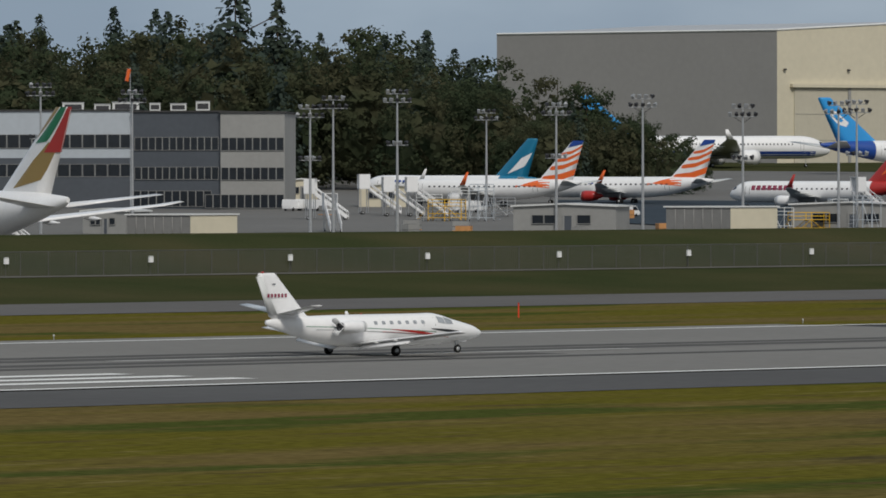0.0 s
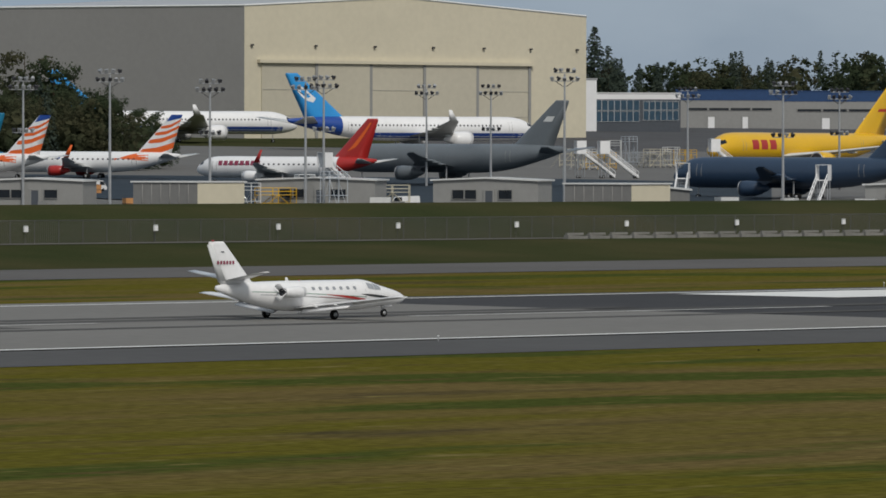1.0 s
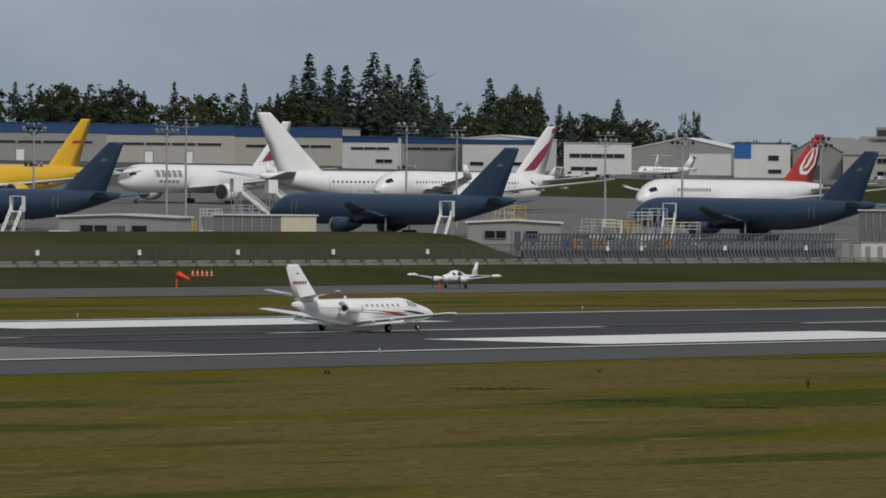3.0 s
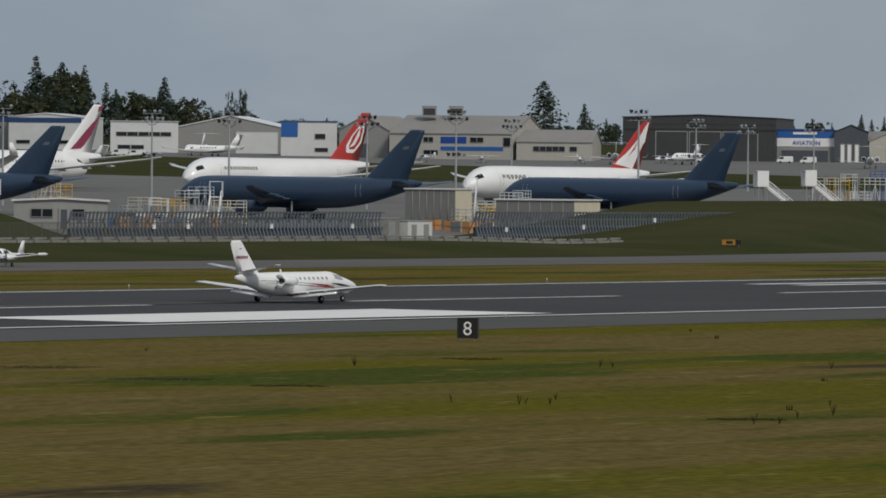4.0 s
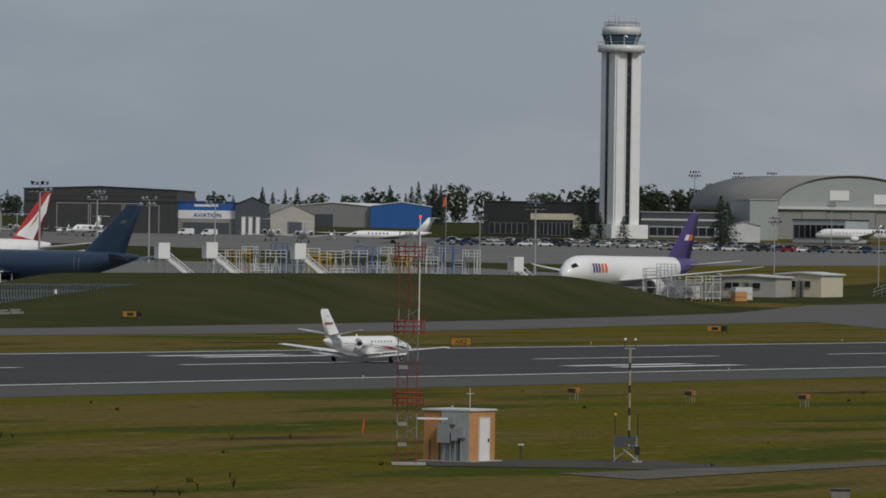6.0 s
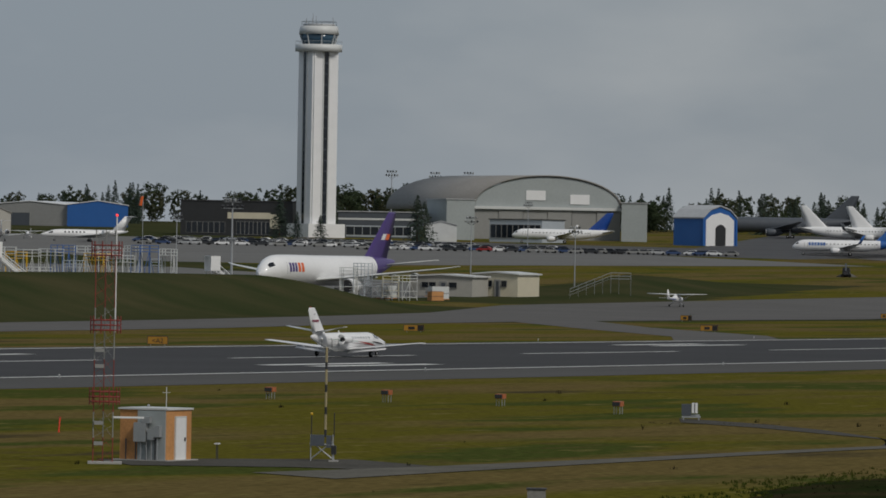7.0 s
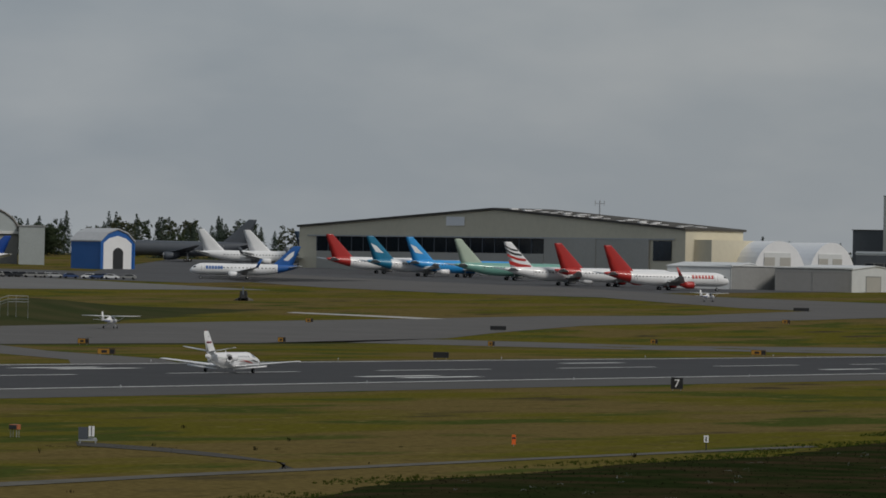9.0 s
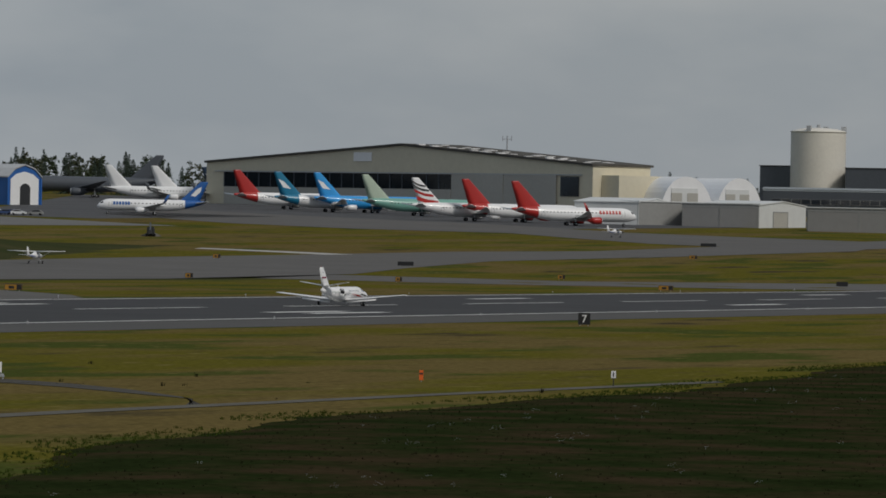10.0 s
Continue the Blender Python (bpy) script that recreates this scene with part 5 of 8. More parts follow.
block("hangar", "large charcoal hangar with closed doors and louvred cladding", (31.69, 2082), (30.38, 2076), 50, 13.4, "charcoal", "dark_roof", pitch=0.9, bands=[("black", 9.4, 10.0, 0, 1), ("charcoal", 11.4, 11.6, 0, 1)], doors=[(0.22, 0.42, 9, "charcoal"), (0.44, 0.64, 9, "charcoal"), (0.66, 0.88, 9, "charcoal")], ribs=1.6)
fbo = block("terminal", "low terminal with a blue and white sign fascia", (30.38, 2080), (29.88, 2078), 24, 9.8, "mid_grey", "dark_roof", bands=[("blue", 7.4, 10.3, 0, 1), ("white", 4.8, 7.4, 0, 1)], doors=[(0.1, 0.9, 3.6, "slate")])
part("sign_letters", text_mesh("AVIATION", 1.9, 0.05), M["royal"], fbo, "dark blue lettering", at=pose(9.6, -0.22, 5.3))
part("sign_script", box_mesh(((9.2, -0.2, 8.9), (7.5, 0.1, 0.7))), M["white"], fbo, "white script kept as a bar")
block("terminal", "dark gabled entrance hall", (29.88, 2076), (29.59, 2076), 20, 9.4, "slate", "dark_roof", pitch=2.2, doors=[(0.2, 0.3, 5.5, "white"), (0.4, 0.5, 5.5, "white"), (0.62, 0.72, 5.5, "white")])
block("hangar", "tan hangar end with sloping roof", (29.58, 2090), (29.2, 2100), 26, 6.5, "beige", "tan_roof", pitch=3.0, doors=[(0.4, 0.7, 4, "slate")])
block("hangar", "low grey hangar with pale roof", (29.36, 2360), (28.72, 2352), 60, 7.4, "mid_grey", "white", pitch=1.2, doors=[(0.2, 0.5, 4.5, "slate")])
block("hangar", "blue hangar with pale roof", (28.72, 2350), (28.2, 2350), 60, 7.6, "blue", "white", pitch=1.5)
block("terminal", "long black terminal with pale canopies", (27.75, 2150), (26.79, 2146), 26, 11.2, "black", "dark_roof", bands=[("cream", 5.6, 7.6, 0.42, 0.8), ("cream", 2.6, 7.2, 0.8, 0.88)], windows=[(0.05, 0.4, 1.0, 4.4, 7), (0.5, 0.8, 0.6, 4.6, 8)])
block("terminal", "low dark terminal with flat canopies", (26.4, 2160), (25.7, 2160), 26, 8.4, "slate", "grey_roof", bands=[("offwhite", 5.8, 6.4, 0, 1), ("pale_blue", 0.4, 4.0, 0.1, 0.95)], windows=[(0.1, 0.9, 1, 3.6, 8)])


def control_tower():
    x, y = spot(26.59, 2140)
    z = land(x, y)
    top = thing("control_tower", pose(x, y, z, 0, 0, 26.6 + 31), "tall white concrete airport control tower with glazed cab", "tower")
    s, H = 9.6, 59.5
    bm = bmesh.new()
    add_box(bm, (0, 0, H / 2), (s, s, H))
    bmesh.ops.bevel(bm, geom=[e for e in bm.edges if abs(e.verts[0].co.z - e.verts[1].co.z) > 5], offset=0.5, segments=2, affect="EDGES")
    shaft = part("shaft", bm, M["white"], top)
    for k in range(4):
        m = pose(0, 0, 0, 0, 0, 90 * k)
        bm = bmesh.new()
        add_box(bm, (0, -s / 2 - 0.02, H / 2 + 1.5), (1.7, 0.2, H - 3.2), m)
        slot = part("window_slot", bm, M["glass"], shaft, "dark glazed slot")
        bm = bmesh.new()
        for i in range(16):
            add_box(bm, (0, -s / 2 - 0.14, 4 + i * 3.45), (1.7, 0.08, 0.25), m)
        tagged(part("slot_bars", bm, M["slate"], slot), kind="stuff")
        for sx in (-1, 1):
            bm = bmesh.new()
            add_box(bm, (sx * 1.05, -s / 2 - 0.1, H / 2 + 1.5), (0.4, 0.3, H - 3.0), m)
            part("slot_edge", bm, M["offwhite"], shaft)
    part("base_hall", box_mesh(((0, 0, 2.2), (s + 4, s + 4, 4.4))), M["white"], top)
    def ring(z0, r0, z1, r1):
        return loft(bmesh.new(), [[(r * math.cos(math.pi * (2 * i + 1) / 8), r * math.sin(math.pi * (2 * i + 1) / 8), zz) for i in range(8)] for zz, r in ((z0, r0), (z1, r1))])
    part("gallery", ring(H, 7.6, H + 2.3, 7.6), M["offwhite"], top)
    rail = bmesh.new()
    for i in range(8):
        p = [Vector((7.5 * math.cos(math.pi * (2 * j + 1) / 8), 7.5 * math.sin(math.pi * (2 * j + 1) / 8), H + 3.3)) for j in (i, i + 1)]
        add_tube(rail, p[0], p[1], 0.05, sides=4)
        add_tube(rail, p[0], p[0] - Vector((0, 0, 1)), 0.05, sides=4)
    part("gallery_rail", rail, M["steel"], top)
    cab = part("cab_glass", ring(H + 2.3, 5.1, H + 5.6, 6.2), M["glass_blue"], top)
    for i in range(8):
        a0 = math.pi * (2 * i + 1) / 8
        part("mullion", tubes(((5.15 * math.cos(a0), 5.15 * math.sin(a0), H + 2.3), (6.25 * math.cos(a0), 6.25 * math.sin(a0), H + 5.6), 0.16), sides=5), M["offwhite"], cab)
    part("cab_roof", ring(H + 5.6, 6.5, H + 8.2, 6.1), M["offwhite"], top)
    part("roof_drum", ring(H + 8.2, 5.2, H + 8.9, 5.2), M["grey_roof"], top)
    for i, (ax, ay, l) in enumerate(((-3.5, -3, 2.2), (0.5, 2, 3.4), (3.6, -1, 2.8), (2, 3.5, 2.0), (-2, 3.8, 1.8), (4.4, 2.2, 1.6))):
        part("antenna", tubes(((ax, ay, H + 8.8), (ax, ay, H + 8.8 + l), 0.09), sides=5), M["steel"], top)
    rail = bmesh.new()
    for i in range(8):
        p = [Vector((5.6 * math.cos(math.pi * (2 * j + 1) / 8), 5.6 * math.sin(math.pi * (2 * j + 1) / 8), H + 9.6)) for j in (i, i + 1)]
        add_tube(rail, p[0], p[1], 0.06, sides=4)
        add_tube(rail, p[0], p[0] - Vector((0, 0, 1.4)), 0.06, sides=4)
    part("roof_rail", rail, M["dark_steel"], top)
    return top


control_tower()


def arch_ring(w, h, z, n=24, flat=0.0):
    return [(-w / 2 * math.cos(math.pi * i / n), z + h * math.sin(math.pi * i / n) ** 0.9) for i in range(n + 1)]


M["pale_panel"] = material("pale_grey_cladding", (0.34, 0.37, 0.37), 0.6, vary=0.08, scale=0.2, fine=1.5)


def arched_hangar():
    (x0, y0), (x1, y1) = spot(25.24, 2195), spot(23.98, 2205)
    w = math.hypot(x1 - x0, y1 - y0)
    top = thing("arched_hangar", pose((x0 + x1) / 2, (y0 + y1) / 2, land((x0 + x1) / 2, (y0 + y1) / 2), 0, 0, math.degrees(math.atan2(y1 - y0, x1 - x0))), "old arched hangar with grey curved roof and white front", "hangar")
    pts = arch_ring(w, 10.8, 9.8)
    bm = bmesh.new()
    prism(bm, pts + [(w / 2, -1), (-w / 2, -1)], 0, 0.8)
    part("front_wall", bm, M["pale_panel"], top)
    bm = bmesh.new()
    outer = arch_ring(w + 1.2, 11.6, 9.7)
    vs = [[bm.verts.new((x - yy * 0.28, yy, z)) for x, z in outer] for yy in (-0.6, 62)]
    for i in range(len(outer) - 1):
        bm.faces.new((vs[0][i], vs[0][i + 1], vs[1][i + 1], vs[1][i])).smooth = True
    roof = part("roof", bm, M["tan_roof"], top)
    s = roof.modifiers.new("thickness", "SOLIDIFY")
    s.thickness = 0.4
    bm = bmesh.new()
    prism(bm, arch_ring(w * 0.98, 9.6, 10.4, 20), -0.25, 0.05)
    part("gable_panel", bm, M["pale_panel"], top)
    part("door_header", box_mesh(((0, -0.8, 10.3), (w, 1.2, 0.9))), M["offwhite"], top)
    for i in range(6):
        part("door_leaf", box_mesh(((-w / 2 + w * (i + 0.5) / 6, -0.3 - 0.2 * (i % 2), 4.7), (w / 6 - 0.2, 0.3, 9.4))), M["mid_grey"], top)
    for k in (-0.08, 0.22):
        part("wall_sign", box_mesh(((w * k, -0.4, 15.2 - abs(k) * 8), (6.5, 0.2, 3.2))), M["white"], top)
    return top


arched_hangar()
block("hangar_annex", "white boxy annex of the arched hangar", (25.47, 2150), (25.23, 2152), 30, 13.0, "pale_panel")
block("hangar_annex", "white boxy annex of the arched hangar", (23.97, 2192), (23.75, 2192), 30, 12.6, "pale_panel")
block("terminal_wing", "teal glazed passenger terminal wing", (25.1, 2120), (24.65, 2110), 14, 7.2, "pale_blue", "dark_roof", windows=[(0.02, 0.98, 1.5, 5.6, 9)])
block("shed", "small white shed behind the car park", (25.65, 2090), (25.38, 2090), 10, 5.2, "offwhite", "grey_roof", pitch=1.2)


def blue_shelter():
    (x0, y0), (x1, y1) = spot(23.27, 2110), spot(22.91, 2120)
    w = math.hypot(x1 - x0, y1 - y0)
    turn = math.degrees(math.atan2(y1 - y0, x1 - x0)) + 14
    top = thing("aircraft_shelter", pose(x0, y0, land(x0, y0), 0, 0, turn), "blue and white gabled shelter with dark arched opening", "shelter")
    pr = [(0, -1), (w, -1), (w, 8.8), (w * 0.8, 11.2), (w / 2, 12.4), (w * 0.2, 11.2), (0, 8.8)]
    bm = bmesh.new()
    prism(bm, pr, 0, 12)
    part("wall", bm, M["blue"], top)
    bm = bmesh.new()
    prism(bm, [(w * 0.08, 0), (w * 0.92, 0), (w * 0.92, 8.2), (w * 0.75, 9.8), (w / 2, 10.6), (w * 0.25, 9.8), (w * 0.08, 8.2)], -0.15, 0.1)
    part("front_panel", bm, M["white"], top)
    # no hole is cut: a black panel paints the shaded inside
    bm = bmesh.new()
    prism(bm, [(w * 0.36, 0), (w * 0.66, 0), (w * 0.66, 5.6), (w * 0.6, 6.5), (w * 0.51, 6.9), (w * 0.42, 6.5), (w * 0.36, 5.6)], -0.3, 0.0)
    part("opening", bm, M["black"], top)
    bm = bmesh.new()
    prism(bm, [(-0.3, 8.7), (w * 0.2, 11.3), (w / 2, 12.6), (w * 0.8, 11.3), (w + 0.3, 8.7), (w + 0.3, 9.1), (w * 0.8, 11.7), (w / 2, 13.0), (w * 0.2, 11.7), (-0.3, 9.1)], -0.4, 12.4)
    part("roof", bm, M["grey_roof"], top)
    for xx in (0.1, w - 0.1):
        part("corner_trim", box_mesh(((xx, -0.12, 4.2), (0.7, 0.3, 8.4))), M["blue"], top)
    return top


blue_shelter()


M["brown_roof"] = material("dark_weathered_roof", (0.085, 0.08, 0.072), 0.85, vary=0.25, scale=0.2, fine=2.0)


def far_hangar():
    """The wide low-gabled hangar behind the parked row."""
    (x0, y0), (x1, y1), (x2, y2) = spot(21.57, 2290), spot(18.26, 2150), spot(17.71, 2250)
    z = land(x1, y1)
    w = math.hypot(x1 - x0, y1 - y0)
    top = thing("maintenance_hangar", pose(x0, y0, z, 0, 0, math.degrees(math.atan2(y1 - y0, x1 - x0))), "wide low-gabled cream hangar with strip windows over its doors", "hangar")
    d = 26
    pr = [(0, -2), (w, -2), (w, 16.4), (w * 0.52, 22.4), (0, 16.2)]
    bm = bmesh.new()
    prism(bm, pr, 0, d)
    part("wall", bm, M["cream"], top)
    bm = bmesh.new()
    prism(bm, [(-0.5, 16.1), (w * 0.52, 22.5), (w + 0.5, 16.3), (w + 0.5, 17.0), (w * 0.52, 23.2), (-0.5, 16.8)], -0.8, d + 1)
    part("roof", bm, M["brown_roof"], top)
    rng = random.Random(8)
    for i in range(40):
        u = 0.54 + 0.0112 * i
        zz = 23.22 - (u - 0.52) / 0.48 * 6.2
        part("roof_light", box_mesh(((w * u, rng.choice((1.5, 5.0, 9.0, 14.0)), zz), (rng.uniform(0.8, 1.5), 3.0, 0.3))), M["white"], top)
    part("door_band", box_mesh(((w * 0.35, -0.1, 10.6), (w * 0.6, 0.2, 5.0))), M["glass"], top, "dark strip of windows")
    n = 19
    bm = bmesh.new()
    for i in range(n):
        add_box(bm, (w * (0.05 + 0.6 * i / n), -0.3, 10.6), (0.3, 0.2, 5.0))
    tagged(part("window_posts", bm, M["slate"], top), kind="stuff")
    for i in range(6):
        part("door_leaf", box_mesh(((w * (0.05 + 0.1 * i + 0.05), -0.25 - 0.15 * (i % 2), 4.0), (w * 0.099, 0.3, 8.2))), M["beige"], top)
    for i in range(4):
        part("door_leaf", box_mesh(((w * (0.65 + 0.066 * i + 0.033), -0.3 - 0.15 * (i % 2), 6.6), (w * 0.065, 0.3, 13.2))), M["beige"], top)
    part("window", box_mesh(((w * 0.945, -0.2, 9.6), (w * 0.045, 0.2, 6.4))), M["glass"], top)
    part("lintel", box_mesh(((w * 0.5, -0.35, 13.35), (w * 0.95, 0.4, 0.35))), M["grey_roof"], top)
    part("wall_sign", box_mesh(((w * 0.42, -0.25, 18.6), (9.0, 0.2, 3.0))), M["white"], top)
    bm = bmesh.new()
    add_box(bm, (w + 4.0, 15, 6.2), (8, 22, 14.4))
    part("side_annex", bm, M["cream"], top)
    return top


far_hangar()


def tent(b0, b1, dist, height, mat, label, turn, depth):
    (x0, y0), (x1, y1) = spot(b0, dist), spot(b1, dist)
    w = math.hypot(x1 - x0, y1 - y0)
    top = thing("fabric_shelter", pose((x0 + x1) / 2, (y0 + y1) / 2, land((x0 + x1) / 2, (y0 + y1) / 2), 0, 0, math.degrees(math.atan2(y1 - y0, x1 - x0)) + turn), label, "shelter", "white arched shelters")
    bm = bmesh.new()
    prism(bm, arch_ring(w, height, 0, 20), 0, depth)
    part("cover", bm, M[mat], top)
    part("front_panel", box_mesh(((-w * 0.05, -0.1, height * 0.42), (w * 0.5, 0.2, height * 0.6))), M["offwhite"], top)
    for k in (-0.2, 0.1):
        part("door", box_mesh(((w * k, -0.25, height * 0.36), (w * 0.2, 0.15, height * 0.5))), M["beige"], top)
    return top


tent(17.7, 17.2, 2145, 13.6, "white", "white arched fabric shelter with pale doors", 25, 40)
tent(17.22, 16.78, 2155, 13.4, "white", "white arched fabric shelter behind the grey sheds", 25, 36)
for a, b in (((18.34, 1978), (17.86, 1960)), ((17.49, 1962), (16.83, 1956)), ((16.42, 1912), (15.5, 1905))):
    block("equipment_shed", "low grey metal hangar shed with pale gable", a, b, 24, 6.9, "mid_grey", "offwhite", ribs=2.0, group="grey sheds", doors=[(0.02, 0.48, 5.8, "grey_wall"), (0.5, 0.98, 5.8, "grey_wall")])
for a, b in (((17.86, 1960), (17.57, 1990)), ((16.83, 1956), (16.43, 1990)), ):
    block("equipment_shed", "pale gable end of a metal hangar shed", a, b, 20, 6.6, "offwhite", "offwhite", pitch=1.2, group="grey sheds", doors=[(0.3, 0.6, 4.6, "beige")])


M["tank"] = material("cream_tank_paint", (0.66, 0.63, 0.56), 0.6, vary=0.06, scale=0.1, fine=1.0)


def storage_tank():
    x, y = spot(16.335, 2500)
    top = thing("storage_tank", pose(x, y, land(x, y)), "large cream cylindrical storage tank with domed top", "tank")
    r, H = 10.3, 29.4
    rings = [[(rr * math.cos(2 * math.pi * i / 48), rr * math.sin(2 * math.pi * i / 48), z) for i in range(48)] for z, rr in ((-1, r), (-0.9, r), (0, r), (H - 0.3, r), (H, r), (H + 0.06, r + 0.2), (H + 0.36, r + 0.2), (H + 0.4, r + 0.15), (H + 1.3, r * 0.7), (H + 1.7, r * 0.3), (H + 1.8, 0.05))]
    part("shell", loft(bmesh.new(), rings), M["tank"], top)
    for k in range(6):
        zz = 4.6 * (k + 1)
        part("weld_ring", loft(bmesh.new(), [[((r + 0.02) * math.cos(2 * math.pi * i / 48), (r + 0.03) * math.sin(2 * math.pi * i / 48), z) for i in range(48)] for z in (zz, zz + 0.06)], caps=False), M["tank"], top)
    for b in (-60, 175, 0):
        m = pose((r - 0.6) * math.cos(radians(b)), (r - 0.6) * math.sin(radians(b)), H + 0.4)
        bm = bmesh.new()
        add_box(bm, (0, 0, 1), (1.6, 1.6, 2.0), m)
        part("vent_box", bm, M["grey_roof"], top)
    part("top_vent", tubes(((0, 0, H + 1.6), (0, 0, H + 3.0), 0.7), sides=10), M["grey_roof"], top)
    return top


storage_tank()
block("plant_building", "dark slate plant building beside the tank", (16.83, 2505), (16.56, 2500), 20, 16.6, "slate", "dark_roof")
block("plant_building", "dark slate plant building beside the tank", (16.1, 2485), (15.3, 2480), 20, 16.6, "slate", "dark_roof")
block("plant_building", "long low building with a pale blue roof edge", (16.8, 2300), (15.3, 2290), 30, 9.6, "slate", "pale_blue", bands=[("pale_blue", 9.0, 10.3, 0, 1)], windows=[(0.05, 0.95, 4.5, 6.2, 16)])


# ---- flight-line clutter ----
def cabin_hut(a, b, height, label, wall="offwhite", roof="offwhite", door=True, mirror=False, depth=9.0, lift=None):
    """A site cabin on blocks beside the apron."""
    ob = block("site_cabin", label, a, b, depth, height, wall, roof, pitch=0.35, eave=0.4, drop=0.4, category="cabin", group="site cabins",
               windows=[(0.18, 0.42, height * 0.45, height * 0.72, 2), (0.62, 0.76, height * 0.45, height * 0.72, 1)] if door else [(0.08, 0.22, height * 0.15, height * 0.5, 1)],
               doors=[(0.5, 0.57, height * 0.7, "slate")] if door else [], base=lift)
    return ob


HUTS = [((51.67, 1043), (51.3, 1040), 3.6, True), ((47.98, 1042), (47.1, 1038), 4.7, True), ((45.6, 1048), (44.6, 1044), 4.9, True), ((44.1, 1022), (43.2, 1018), 5.0, True),
        ((40.4, 1035), (39.4, 1030), 4.4, True), ((36.9, 1010), (36.1, 1010), 4.2, True), ((42.3, 1060), (41.9, 1060), 3.4, False)]
for a, b, hh, dr in HUTS:
    cabin_hut(a, b, hh, "pale grey site cabin with flat eaves beside the apron" if dr else "windowless grey store cabin with a cream end", door=dr, wall="mid_grey" if dr else "store_grey")


def store_cabin(b0, b1, b2, dist, height):
    """A flat-roofed store seen on its grey long side and its cream end."""
    p0, p1, p2 = (Vector((*spot(b, d), 0)) for b, d in ((b0, dist + 3), (b1, dist), (b2, dist + 8)))
    z = land(p1.x, p1.y)
    top = thing("store_cabin", pose(p1.x, p1.y, z), "windowless grey store cabin with a cream end and flat roof", "cabin", "store cabins")
    u, v = p0 - p1, p2 - p1
    def ring(k, zz):
        mid = (u + v) / 2
        return [mid + (q - mid) * k + Vector((0, 0, zz)) for q in (Vector(), v, u + v, u)]
    bm = bmesh.new()
    loft(bm, [ring(1.0, -0.4), ring(1.0, height)], mats=[0, 0])
    for f in bm.faces:
        f.smooth = False
    body = part("wall", bm, M["store_grey"], top)
    part("roof", loft(bmesh.new(), [ring(1.05, height), ring(1.05, height + 0.22)]), M["offwhite"], top).data.shade_flat()
    n = Vector((v.y, -v.x, 0)).normalized() * 0.05
    if n.dot(u) > 0:
        n = -n
    part("end_panel", loft(bmesh.new(), [[Vector((0, 0, zz)) + n, v + Vector((0, 0, zz)) + n, v + Vector((0, 0, zz)), Vector((0, 0, zz))] for zz in (0, height - 0.05)]), M["cream"], top, "cream end wall").data.shade_flat()
    e = Vector((u.y, -u.x, 0)).normalized() * 0.05
    if e.dot(v) > 0:
        e = -e
    bm = bmesh.new()
    for k in range(1, 7):
        c = u * (k / 7)
        loft(bm, [[c + e * a + u.normalized() * b + Vector((0, 0, zz)) for a, b in ((0, -0.06), (1.2, -0.06), (1.2, 0.06), (0, 0.06))] for zz in (0, height - 0.1)])
    tagged(part("wall_seams", bm, M["grey_wall"], body), kind="stuff")
    return top


for b0, b1, b2, d, hh in ((51.29, 50.75, 50.35, 1000, 3.7), (46.67, 46.12, 45.72, 1010, 4.7), (42.97, 42.4, 42.07, 1001, 4.6), (39.08, 38.5, 38.2, 1001, 5.0), (32.77, 32.1, 31.88, 980, 5.2), (33.55, 33.12, 32.98, 1060, 6.4)):
    store_cabin(b0, b1, b2, d, hh)
cabin_hut((25.77, 1232), (25.24, 1228), 3.6, "grey site cabin beside the freighter", wall="beige")
cabin_hut((25.22, 1240), (24.85, 1236), 4.1, "cream site cabin beside the freighter", wall="cream")
cabin_hut((49.93, 1300), (49.66, 1300), 4.2, "small cream cabin behind the vans", wall="cream")
cabin_hut((49.3, 1260), (48.9, 1260), 3.9, "small cream cabin by the jets", wall="cream")


